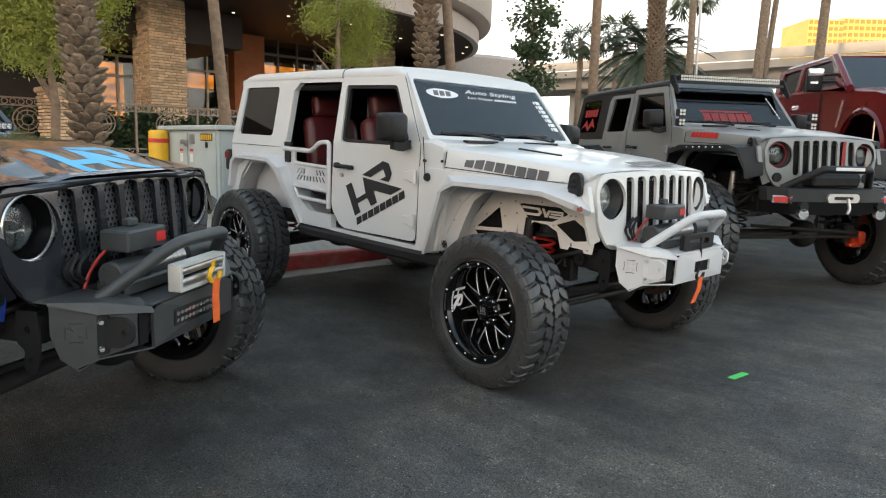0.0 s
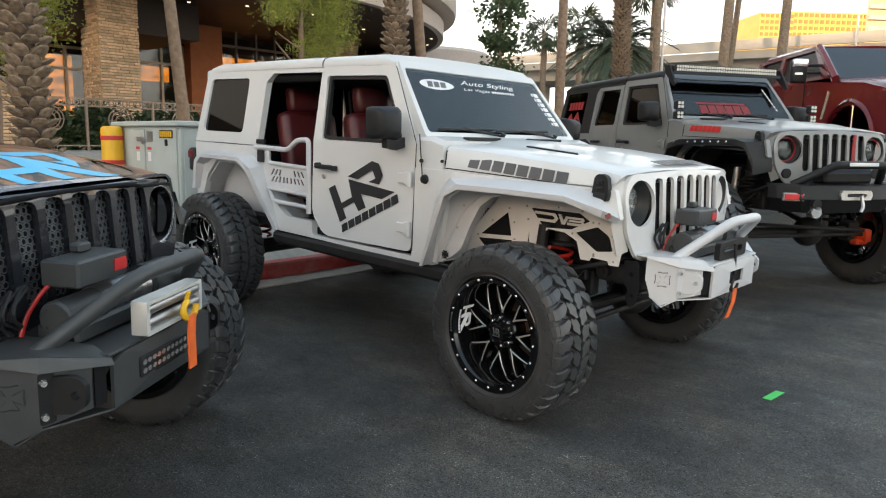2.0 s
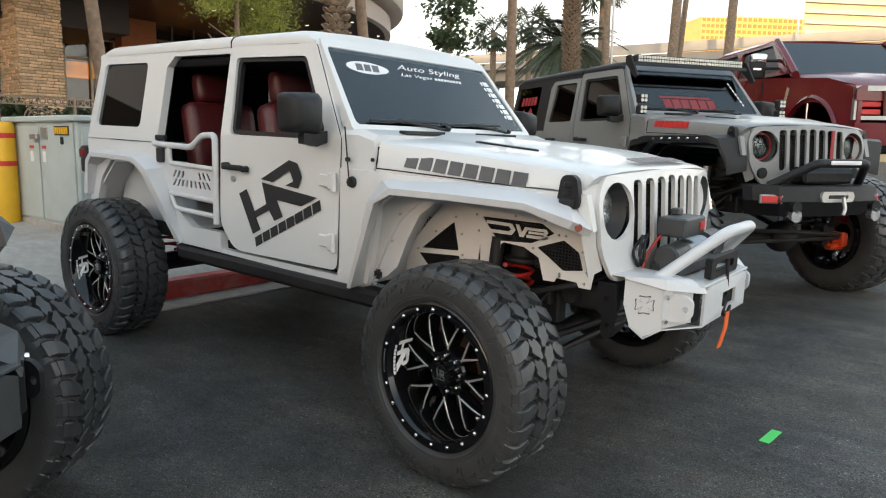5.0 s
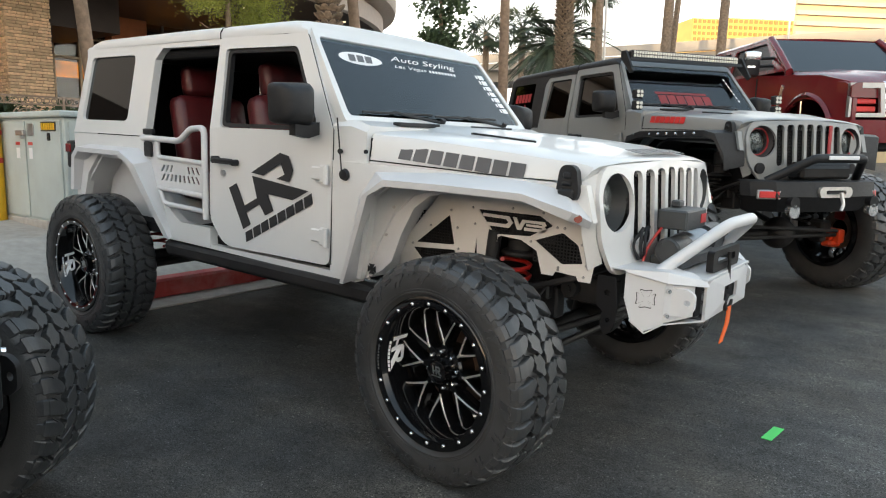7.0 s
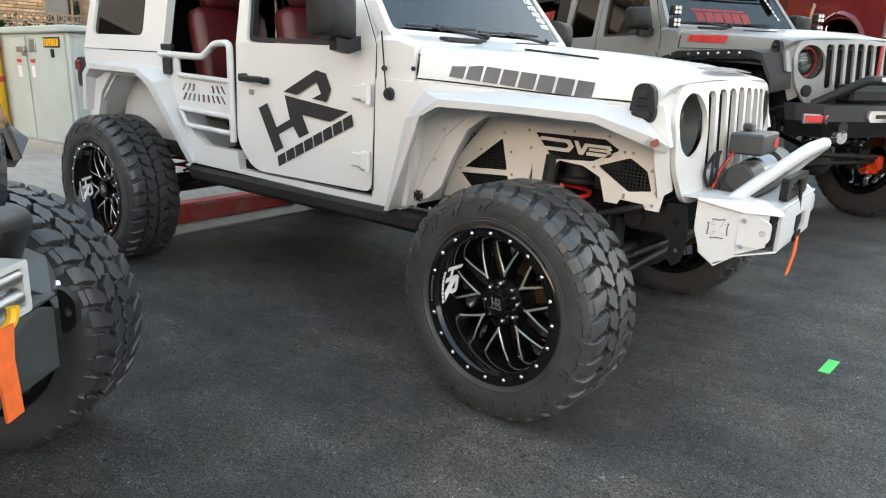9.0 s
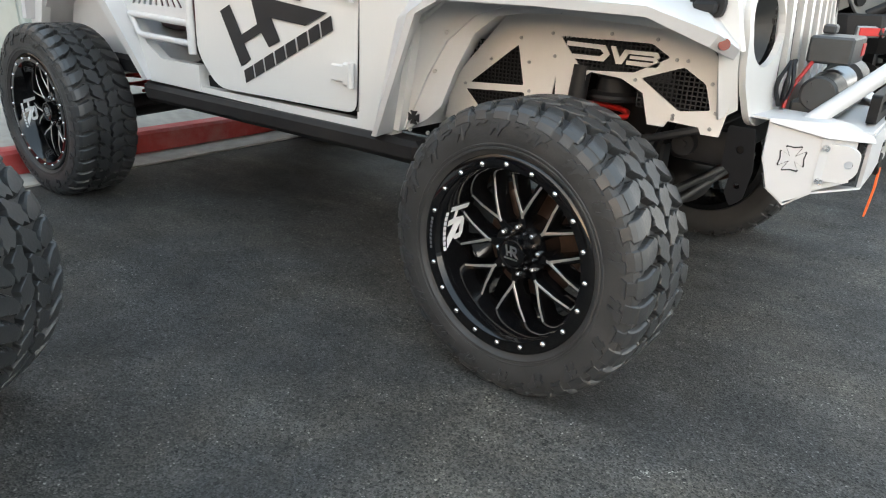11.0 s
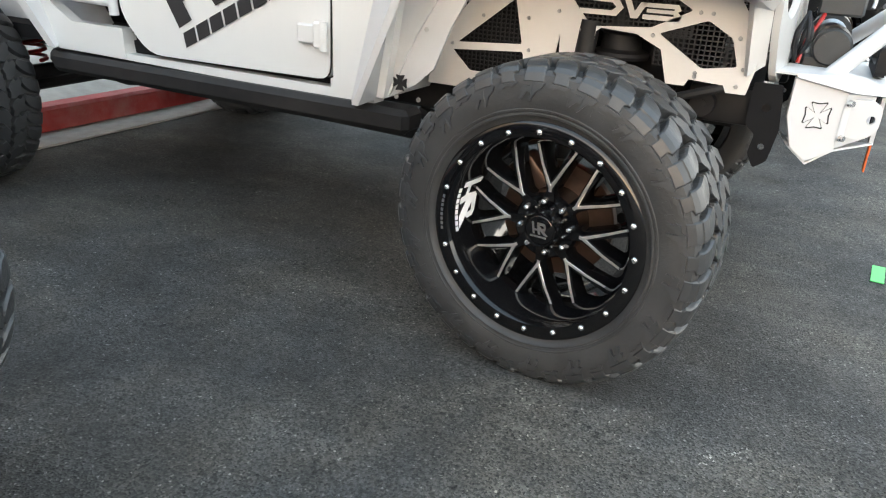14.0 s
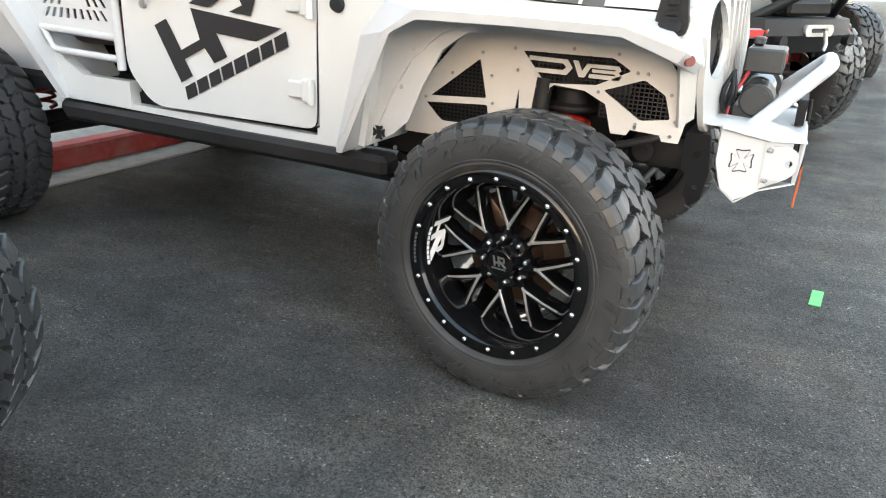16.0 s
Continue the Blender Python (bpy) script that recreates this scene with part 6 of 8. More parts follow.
loft(bm, [g_ring(0.86, -0.03), g_ring(0.85), g_ring(0.74, 0.02), g_ring(0.62, -0.05, 0.08)])
part("bumper_shell", bm, BLACK_PLASTIC, g, "black steel bumper", 15)
bm = BM()
tube(bm, [(0.52, -0.46, 0.85), (0.76, -0.24, 1.03), (0.76, 0.24, 1.03), (0.52, 0.46, 0.85)], 0.034, 10, 0.03)
part("hoop", bm, BLACK_PLASTIC, g, "black tubular hoop", 50)
bm = box_bm((0.795, 0, 1.035), (0.012, 0.30, 0.03), 0.004)
part("hoop_light", bm, DECAL_WHITE, g, "white diode strip")
for s in (-1, 1):
    bm = BM()
    rot = Matrix.Rotation(s * radians(32), 3, "Z")
    box(bm, (0.628, s * 0.53, 0.755), (0.03, 0.17, 0.07), 0.008, rot)
    lf = part("fog_light", bm, STEEL, g, "", 30)
    bm = box_bm((0.642, s * 0.537, 0.755), (0.012, 0.14, 0.05), 0.004, rot)
    part("lens", bm, DECAL_RED, lf, "red lens")
    for z, r in ((0.70, 0.045), (0.635, 0.05)):
        bm = BM()
        cyl(bm, (0.70, s * 0.40, z), (0.76, s * 0.40, z), r * 0.7, r, 18)
        part("spot_lamp", bm, CHROME if z < 0.65 else DARK_STEEL, g, "round steel spot lamp", 40)
bm = BM()
plate(bm, rounded([(-0.15, 0.735), (0.15, 0.735), (0.17, 0.775), (0.15, 0.815), (-0.15, 0.815), (-0.17, 0.775)], 0.02), [rounded([(-0.10, 0.76), (0.10, 0.76), (0.10, 0.79), (-0.10, 0.79)], 0.014)], lambda u, v, d: (0.755 - d, u, v), 0.03)
part("fairlead", bm, MILLED, g, "bright aluminium fairlead", 30)
bm = BM()
tube(bm, [(0.78, 0.02, 0.775), (0.80, 0.03, 0.68), (0.80, 0.01, 0.64)], 0.014, 8, 0.02)
part("hook", bm, STEEL, g, "steel hook", 40)
bm = BM()
box(bm, (0.58, 0, 0.92), (0.16, 0.5, 0.10), 0.02)
cyl(bm, (0.58, -0.26, 0.94), (0.58, 0.26, 0.94), 0.06)
part("winch", bm, DARK_STEEL, grey_car, "", 30)
bm = BM()
box(bm, (0.482, 0.194, 1.12), (0.012, 0.034, 0.33), 0.004)
part("red_slot", bm, DIM_RED, grey_car, "one red grille bar")
for s in (-1, 1):
    bm = BM()
    cyl(bm, (0.42, s * 0.475, 0.945), (0.472, s * 0.475, 0.945), 0.045, 0.042, 18)
    part("turn_light", bm, DARK_STEEL, grey_car, "round dark turn light", 40)
    bm = BM()
    lathe(bm, [(0.099, 0.37), (0.106, 0.375), (0.106, 0.382), (0.099, 0.382), (0.099, 0.37)], 28, "x")
    bmesh.ops.translate(bm, verts=bm.verts, vec=(0.02, s * 0.454, 1.15))
    part("halo_ring", bm, DIM_RED, grey_car, "red ring round the headlight", 40)
for s in (-1, 1):
    bm = BM()
    box(bm, (0.08, s * 0.80, 0.34), (0.20, 0.08, 0.13), 0.025, None, 2)
    box(bm, (0.10, s * 0.76, 0.27), (0.10, 0.14, 0.05), 0.015)
    cyl(bm, (0.08, s * 0.76, 0.34), (0.08, s * 0.72, 0.34), 0.045, n=16)
    part("steering_knuckle", bm, mat("orange_steel", (0.55, 0.05, 0.012), 0.4, vary=0.1), grey_car, "orange painted steering knuckle", 30)
# roof light bar
rb = empty_part("roof_light_bar", grey_car)
bm = BM()
box(bm, (-1.10, 0, 1.970), (0.09, 1.27, 0.080), 0.015)
for s in (-1, 1):
    plate(bm, [(-0.98, 1.78), (-0.94, 1.80), (-1.07, 2.0), (-1.14, 2.0), (-1.14, 1.93)], [], lambda u, v, d: (u, s * (0.70 - d), v), 0.02)
part("housing", bm, BLACK_PLASTIC, rb, "", 30)
CUPS = mat("lamp_cups", (0.55, 0.55, 0.5), 0.3, metal=0.4)
for i in range(42):
    for j in (0, 1):
        bm = BM()
        box(bm, (-1.053, -0.605 + i * 0.0295, 1.955 + j * 0.032), (0.012, 0.022, 0.026), 0.003)
        part("led", bm, CUPS, rb)
# black visor behind the bar
bm = BM()
loft(bm, [[(-1.04, -0.66, 1.93), (-1.04, 0.66, 1.93), (-1.04, 0.66, 1.94), (-1.04, -0.66, 1.94)], [(-1.03, -0.665, 1.908), (-1.03, 0.665, 1.908), (-1.03, 0.665, 1.916), (-1.03, -0.665, 1.916)]])
part("visor", bm, BLACK_PLASTIC, grey_car, "black windscreen visor")
for s in (-1, 1):
    for k, z in enumerate((1.47, 1.57)):
        bm = BM()
        box(bm, (-0.70, s * 0.80, z), (0.07, 0.085, 0.085), 0.012)
        cu = part("pillar_light", bm, BLACK_PLASTIC, grey_car, "black cube lamp", 30)
        for dy in (-0.018, 0.018):
            for dzz in (-0.018, 0.018):
                bm = BM()
                cyl(bm, (-0.666, s * 0.80 + dy, z + dzz), (-0.66, s * 0.80 + dy, z + dzz), 0.015, n=10)
                part("led", bm, CUPS, cu)
bars = [[(-0.60 + x + 0.3 * y, 1.315 - 0.05 * x + y) for x, y in q] for q in word_bars(7, 0.42, 0.055, 0.15)]
for s in (-1, 1):
    put_decal(grey_car, "hood_lettering", bars, lambda u, v, d, s=s: (u, s * (hood_half(u) + 0.006 - d - 0.10 * max(0, v - 1.30)), v), DECAL_RED, "row of red blocks on the hood side")
    put_decal(grey_car, "rear_graphic", [[(-3.40 + x, 1.62 + y) for x, y in q] for q in word_bars(5, 0.42, 0.10, 0.2)] + [[(-3.44, 1.46), (-3.30, 1.58), (-3.22, 1.48), (-3.12, 1.60), (-3.0, 1.46), (-3.10, 1.50), (-3.22, 1.42), (-3.32, 1.50)]], lambda u, v, d, s=s: (u, s * (0.7665 - tum(v) - d), v), DIM_RED, "red graphic on the rear side glass")
screen(grey_car, "screen_banner", [[(-0.38 + x, 1.50 + y) for x, y in q] for q in word_bars(6, 0.62, 0.10, 0.12)] + [[(-0.40, 1.61), (0.20, 1.61), (0.20, 1.63), (-0.40, 1.63)]], mat("sheer_red_banner", (0.20, 0.02, 0.022), 0.6, vary=0.1), "red banner low on the windscreen")
screen(grey_car, "screen_strip", strip[1::2], DECAL_WHITE, "white sticker strip up the windscreen edge")

# ---- hood graphics of the black car ----
BRONZE = mat("bronze_graphic", (0.25, 0.105, 0.038), 0.32, spec=0.25, coat=0.0, vary=0.7, scale=6, dirt=(0.012, 0.008, 0.006), dirt_scale=5, dirt_amount=1.0)
for nd in BRONZE.node_tree.nodes:
    # rock veins: warped bands with firm edges
    if nd.bl_idname == "ShaderNodeTexNoise":
        nd.inputs["Distortion"].default_value, nd.inputs["Detail"].default_value = 1.6, 4
    elif nd.bl_idname == "ShaderNodeMapRange" and abs(nd.inputs["From Min"].default_value - 0.45) < 0.01:
        nd.inputs["From Min"].default_value, nd.inputs["From Max"].default_value = 0.50, 0.58
SLATE = mat("blue_grey_graphic", (0.030, 0.035, 0.055), 0.2, coat=0.6, vary=0.2)


def skin(name, fnc, u0, u1, v0, v1, material, label, lift, nu=34, nv=48):
    """A thin film lying on the hood where fnc(u, v) is true."""
    bm = BM()
    ver = {}
    for i in range(nu):
        for j in range(nv):
            uc, vc = u0 + (u1 - u0) * (i + 0.5) / nu, v0 + (v1 - v0) * (j + 0.5) / nv
            if fnc(uc, vc):
                q = []
                for di, dj in ((0, 0), (1, 0), (1, 1), (0, 1)):
                    key = (i + di, j + dj)
                    if key not in ver:
                        u, v = u0 + (u1 - u0) * key[0] / nu, v0 + (v1 - v0) * key[1] / nv
                        ver[key] = bm.verts.new((u, v, hood_top(u, v) + lift))
                    q.append(ver[key])
                bm.faces.new(q)
    return part(name, bm, material, black_car, label)


def band(name, lo, hi, material, label, lift, nu=30, nv=64):
    """A thin film lying on the hood between the edges lo(v) and hi(v)."""
    bm = BM()
    grid = []
    for j in range(nv + 1):
        v = -0.66 + 1.32 * j / nv
        us = [lo(v) + (hi(v) - lo(v)) * i / nu for i in range(nu + 1)]
        grid.append([bm.verts.new((u, v, hood_top(u, v) + lift)) for u in us])
    for p, q in zip(grid, grid[1:]):
        for i in range(nu):
            bm.faces.new((p[i], p[i + 1], q[i + 1], q[i]))
    return part(name, bm, material, black_car, label)


def wave(v):
    return -0.06 + 0.04 * math.sin(v * 9)


band("bronze_film", wave, lambda v: 0.405 - 0.05 * (v / 0.6) ** 2, BRONZE, "brown rock-pattern hood film", 0.003)
band("slate_film", lambda v: -0.62, wave, SLATE, "blue grey hood film", 0.0025, 12)
band("slate_film", lambda v: 0.395 - 0.05 * (v / 0.6) ** 2, lambda v: 0.446 - 0.05 * (v / 0.6) ** 2, SLATE, "blue grey hood film", 0.0025, 8)


def in_poly(p, q):
    r = False
    for i in range(len(q)):
        (x0, y0), (x1, y1) = q[i - 1], q[i]
        if (y0 > p[1]) != (y1 > p[1]) and p[0] < (x1 - x0) * (p[1] - y0) / (y1 - y0) + x0:
            r = not r
    return r


em = emblem(1.0, 1.0)
skin("hood_emblem", lambda u, v: any(in_poly(((v + 0.205) / 0.455, (0.420 - u) / 0.60), q) for q in em), 0.15, 0.43, -0.22, 0.27, DECAL_BLUE, "large blue angular emblem on the hood", 0.0045, 110, 180)
# near-black tube draws the shaded gap between hood lip and grille
bm = BM()
tube(bm, [(0.462 - 0.05 * (v / 0.6) ** 2, v, hood_top(0.456, v) - 0.031) for v in [-0.58 + 0.04 * k for k in range(30)]], 0.008, 8)
part("hood_seal", bm, INTERIOR, black_car, "dark tube standing for the shade under the hood lip", 40)
# lamp bar and stickers at the black car's windscreen
bm = box_bm((-0.72, 0, 1.475), (0.05, 1.10, 0.045), 0.008)
lbar = part("cowl_light_bar", bm, BLACK_PLASTIC, black_car, "", 30)
for i in range(30):
    bm = BM()
    box(bm, (-0.692, -0.51 + i * 0.0352, 1.475), (0.01, 0.028, 0.03), 0.003)
    part("led", bm, CHROME, lbar)
strip2 = [[(-u, z) for u, z in q] for q in strip]
screen(black_car, "screen_strip", strip2, DECAL_WHITE, "white sticker strip up the windscreen edge")
screen(black_car, "screen_patch", [[(-0.45, 1.50), (-0.56, 1.50), (-0.55, 1.56), (-0.45, 1.56)]], mat("pale_green_sticker", (0.5, 0.62, 0.55), 0.5), "pale green windscreen sticker")
screen(black_car, "screen_patch_blue", [[(-0.57, 1.50), (-0.62, 1.50), (-0.60, 1.56), (-0.57, 1.56)]], DECAL_BLUE, "blue windscreen sticker")


widen(white_car)
widen(black_car)


def soft_step(k):
    k = max(0.0, min(1.0, k))
    return k * k * (3 - 2 * k)


# the black car's hood is domed and falls away to a low front lip
for ob in black_car.children_recursive:
    kind = (ob if ob.parent == black_car else ob.parent).name.split(".")[0]
    if ob.type == "MESH" and ob.name.split(".")[0] == "hood":
        bm = BM()
        bm.from_mesh(ob.data)
        bmesh.ops.subdivide_edges(bm, edges=bm.edges[:], cuts=5, use_grid_fill=True)
        bm.to_mesh(ob.data)
        bm.free()
    if ob.type == "MESH" and kind in ("hood", "bronze_film", "slate_film", "hood_emblem"):
        for v in ob.data.vertices:
            dome = 0.020 * soft_step((0.40 - v.co.x) / 0.32) * (1 - soft_step((abs(v.co.y) - 0.40) / 0.28))
            v.co.z += dome - 0.020 * soft_step((v.co.x - 0.24) / 0.18)
    elif ob.type == "MESH" and ob.name.split(".")[0] == "grille":
        for v in ob.data.vertices:
            if v.co.z > 1.294:
                v.co.z = 1.294 + (v.co.z - 1.294) * 0.3


# ---- red pickup ----
def pickup(m, L):
    car = thing("red_pickup", "tall dark red pickup truck with chrome grille", "truck", m)
    for s in (-1, 1):
        f = lambda u, v, d: (u, s * (0.97 - d - (0.0 if v < 1.45 else (v - 1.45) * 0.22)), v)
        bm = BM()
        arch = [(0.62 * math.cos(a) * 0.98, 0.62 + 0.58 * math.sin(a)) for a in [radians(k) for k in range(175, 4, -17)]]
        plate(bm, [(-3.2, 0.62), (-3.2, 1.48), (-1.3, 1.46), (0.30, 1.40), (0.80, 1.33), (0.90, 1.15), (0.90, 0.72), (0.70, 0.66)] + list(reversed(arch)) + [(-0.75, 0.62)], [], lambda u, v, d: (u, s * (0.97 - d - (0.10 * max(0, u - 0.2))), v), 0.05)
        part("body_side", bm, RED_PAINT, car)
        bm = BM()
        plate(bm, [(-3.2, 1.47), (-3.05, 2.02), (-1.35, 2.06), (-0.55, 1.46)], [rounded([(-3.0, 1.52), (-2.9, 1.95), (-2.32, 1.97), (-2.30, 1.52)], 0.04), rounded([(-2.2, 1.52), (-2.2, 1.97), (-1.42, 1.99), (-0.85, 1.52)], 0.04)], f, 0.06)
        cab = part("cab_side", bm, RED_PAINT, car)
        bm = BM()
        flat_on(bm, [(-3.02, 1.50), (-2.92, 1.97), (-1.40, 2.01), (-0.82, 1.50)], lambda u, v, d: (u, s * (0.935 - d - (v - 1.45) * 0.22), v), 0.004)
        part("side_glass", bm, DARK_PANE, cab, "dark side glass")
        bm = BM()
        lathe(bm, [(0.60, -0.02), (0.64, 0.05), (0.66, 0.0), (0.62, -0.03)], 40)
        bmesh.ops.delete(bm, geom=[v for v in bm.verts if v.co.z < -0.02], context="VERTS")
        bmesh.ops.transform(bm, matrix=pose(0, s * 0.96, 0.62, 0, 0, 0), verts=bm.verts)
        part("arch_lip", bm, RED_PAINT, car, "", 40)
        # tow mirror
        bm = BM()
        tube(bm, [(-0.92, s * 0.92, 1.58), (-1.0, s * 1.10, 1.58)], 0.025, 8)
        tube(bm, [(-0.92, s * 0.90, 1.70), (-1.0, s * 1.10, 1.70)], 0.025, 8)
        box(bm, (-1.0, s * 1.22, 1.62), (0.12, 0.23, 0.36), 0.03, None, 2)
        mr = part("tow_mirror", bm, BLACK_PLASTIC, car, "", 40)
        bm = box_bm((-0.955, s * 1.22, 1.735), (0.07, 0.235, 0.14), 0.03, None, 2)
        part("mirror_cap", bm, CHROME, mr, "chrome mirror cap", 40)
        bm = box_bm((-0.938, s * 1.24, 1.56), (0.02, 0.12, 0.045), 0.008)
        part("mirror_lamp", bm, CHROME, mr)
        bm = BM()
        for x in (-2.15, -1.1 - 0.75):
            box(bm, (x + (0.0 if x < -2 else -1.15), s * 0.99, 1.36), (0.24, 0.03, 0.045), 0.012)
        part("door_handle", bm, CHROME, car, "chrome door handle", 30)
        bm = BM()
        plate(bm, [(-0.70, 1.02), (-0.64, 1.02), (-0.50, 1.36), (-0.56, 1.38)], [], lambda u, v, d: (u, s * (0.983 - d), v), 0.012)
        part("side_vent", bm, CHROME, car, "slanted chrome side vent")
        bm = BM()
        plate(bm, [(-1.30, 0.70), (-1.26, 0.70), (-1.24, 1.44), (-1.28, 1.44)], [], lambda u, v, d: (u, s * (0.972 - d), v), 0.004)
        part("door_gap", bm, INTERIOR, car, "dark door gap")
        # headlight cluster
        bm = BM()
        plate(bm, [(0.52, 0.92), (0.93, 0.92), (0.93, 1.31), (0.56, 1.31)], [[(0.57, 0.97), (0.88, 0.97), (0.88, 1.26), (0.60, 1.26)]], lambda u, v, d: (0.96 - 0.20 * (u - 0.5) - d, s * u, v), 0.05)
        hl = part("headlight", bm, STEEL, car, "chrome framed headlight")
        bm = BM()
        for z in (1.02, 1.115, 1.21):
            box(bm, (0.865, s * 0.73, z), (0.04, 0.27, 0.07), 0.012)
        part("lamp", bm, DECAL_RED, hl, "red tinted lamps")
        bm = BM()
        box(bm, (0.90, s * 0.73, 0.80), (0.10, 0.36, 0.10), 0.02)
        part("fog_lamp", bm, BLACK_PLASTIC, car, "", 30)
    bm = BM()
    rings = []
    for x, z in ((-0.62, 1.465), (-0.3, 1.452), (0.3, 1.412), (0.75, 1.375), (0.90, 1.32)):
        rings.append([(x, -0.93, z - 0.16), (x, -0.93, z - 0.05), (x, -0.86, z - 0.01), (x, -0.5, z + 0.0), (x, -0.42, z + 0.015), (x, 0.42, z + 0.015), (x, 0.5, z), (x, 0.86, z - 0.01), (x, 0.93, z - 0.05), (x, 0.93, z - 0.16)])
    loft(bm, rings)
    part("hood", bm, RED_PAINT, car, "", 30)
    bm = BM()
    loft(bm, [[(x, -w, z - 0.05), (x, -w + 0.06, z), (x, 0, z + 0.025), (x, w - 0.06, z), (x, w, z - 0.05)] for x, w, z in ((-1.36, 0.84, 2.05), (-1.6, 0.85, 2.09), (-2.8, 0.85, 2.085), (-3.08, 0.835, 2.02))])
    part("roof", bm, RED_PAINT, car, "", 40)

    def wsg(u, v, d):
        k = (v - 1.45) / 0.6
        return (-0.50 - 0.86 * k, u * (0.93 - 0.10 * k), v - d)
    bm = BM()
    flat_on(bm, [(-0.96, 1.46), (0.96, 1.46), (0.96, 2.03), (-0.96, 2.03)], wsg, 0.006)
    part("windscreen", bm, GLASS_PRIV, car, "tinted windscreen")
    for s in (-1, 1):
        bm = BM()
        tube(bm, [(-0.50, s * 0.92, 1.45), (-0.92, s * 0.89, 1.77), (-1.36, s * 0.83, 2.05)], 0.05, 10)
        part("screen_pillar", bm, RED_PAINT, car, "", 40)
    bm = BM()
    box(bm, (0.88, 0, 1.12), (0.06, 1.10, 0.42), 0.02)
    for z in (1.0, 1.12, 1.24):
        box(bm, (0.93, 0, z), (0.05, 1.06, 0.06), 0.015)
    part("grille", bm, CHROME, car, "chrome grille bars", 30)
    bm = BM()
    loft(bm, [[(x, y, z) for y, z in ((-w, 0.60), (-w, 0.88), (w, 0.88), (w, 0.60))] for x, w in ((0.80, 0.98), (0.98, 0.97), (1.04, 0.80))])
    part("front_bumper", bm, RED_PAINT, car, "", 30)
    bm = BM()
    box(bm, (-1.2, 0, 0.62), (4.4, 1.5, 0.25), 0.03)
    box(bm, (-1.9, 0, 1.40), (2.6, 1.7, 0.03))
    part("chassis", bm, INTERIOR, car)
    bm = BM()
    box(bm, (-3.2, 0, 1.4), (0.05, 1.7, 0.9))
    box(bm, (-4.3, 0, 1.0), (2.1, 1.9, 0.75), 0.03)
    part("cargo_bed", bm, RED_PAINT, car, "", 30)
    for x in (0.0, -4.0):
        for s in (-1, 1):
            R = 0.62
            make_wheel("wheel", R, 0.42, 0.30, car, pose(x, s * 1.10, R - L - 0.01, 0, 0, 0 if s < 0 else 180), logo=False, accents=CHROME, lugs=26)
    bm = BM()
    for x in (0.0, -4.0):
        tube(bm, [(x, -1.0, 0.61 - L), (x, 1.0, 0.61 - L)], 0.06, 10)
        for s in (-1, 1):
            tube(bm, [(x, s * 0.5, 0.61 - L), (x, s * 0.5, 0.55)], 0.06, 10)
    part("axle", bm, DARK_STEEL, car, "", 40)
    # high belt line, low roof, steep windscreen
    def lerp(v, xs, ys):
        for i in range(len(xs) - 1):
            if v <= xs[i + 1] or i == len(xs) - 2:
                return ys[i] + (ys[i + 1] - ys[i]) * (v - xs[i]) / (xs[i + 1] - xs[i])
    for ob in car.children_recursive:
        top = ob if ob.parent == car else ob.parent
        if ob.type != "MESH" or top.name.split(".")[0] in ("wheel", "axle") or top.type != "MESH":
            continue
        for v in ob.data.vertices:
            k = min(1.0, max(0.0, (v.co.z - 1.45) / 0.6))
            if top.name.split(".")[0] != "tow_mirror":
                v.co.x += k * min(0.15, lerp(v.co.x, (-3.05, -1.5), (-0.20, 0.15)))
            v.co.z = lerp(v.co.z, (0.0, 1.2, 1.37, 1.46, 2.05), (0.0, 1.15, 1.36, 1.57, 2.10))
    return car


pickup(pose(0.435, 8.848, 0.90, 0, 0, -48.3), 0.90)


# ---- pavement furniture ----
cab = thing("utility_cabinet", "pale green metal utility cabinet with two doors", "cabinet", pose(-5.46, 1.23, 0.52))
part("plinth", box_bm((0, 0, 0.04), (1.56, 1.10, 0.10), 0.01), CONCRETE, cab, "concrete plinth")
part("body", box_bm((0, 0, 0.56), (1.52, 1.06, 0.96), 0.012), CABINET_PAINT, cab)
part("lid", box_bm((0, 0, 1.065), (1.62, 1.16, 0.055), 0.012), CABINET_PAINT, cab, "", 30)
for x0, x1 in ((-0.72, -0.02), (0.0, 0.72)):
    dr = part("door", box_bm(((x0 + x1) / 2, -0.537, 0.56), (x1 - x0 - 0.012, 0.014, 0.90), 0.004), CABINET_PAINT, cab)
    part("warning_label", box_bm((x1 - 0.16 if x0 < -0.1 else x0 + 0.10, -0.546, 0.80), (0.09, 0.004, 0.03)), DECAL_RED, dr, "red strip of a warning label")
    part("label_text", box_bm((x1 - 0.16 if x0 < -0.1 else x0 + 0.10, -0.546, 0.71), (0.07, 0.004, 0.10)), DECAL_WHITE, dr, "white warning label")
part("door", box_bm((0.763, 0, 0.56), (0.014, 0.98, 0.88), 0.004), CABINET_PAINT, cab)
part("id_plate", box_bm((0.50, -0.548, 0.955), (0.30, 0.005, 0.085), 0.002), DECAL_BLACK, cab, "black number plate")
bm = BM()
for i in range(6):
    box(bm, (0.385 + i * 0.046, -0.552, 0.955), (0.032, 0.005, 0.06))
part("id_marking", bm, YELLOW, cab, "row of yellow bars", kind="stuff")
part("vent", box_bm((0.13, -0.548, 0.93), (0.13, 0.012, 0.11), 0.003), STEEL, cab, "small grey louvre")
bm = BM()
box(bm, (-0.06, -0.56, 0.90), (0.16, 0.04, 0.05), 0.008)
cyl(bm, (0.0, -0.55, 0.86), (0.0, -0.59, 0.86), 0.018)
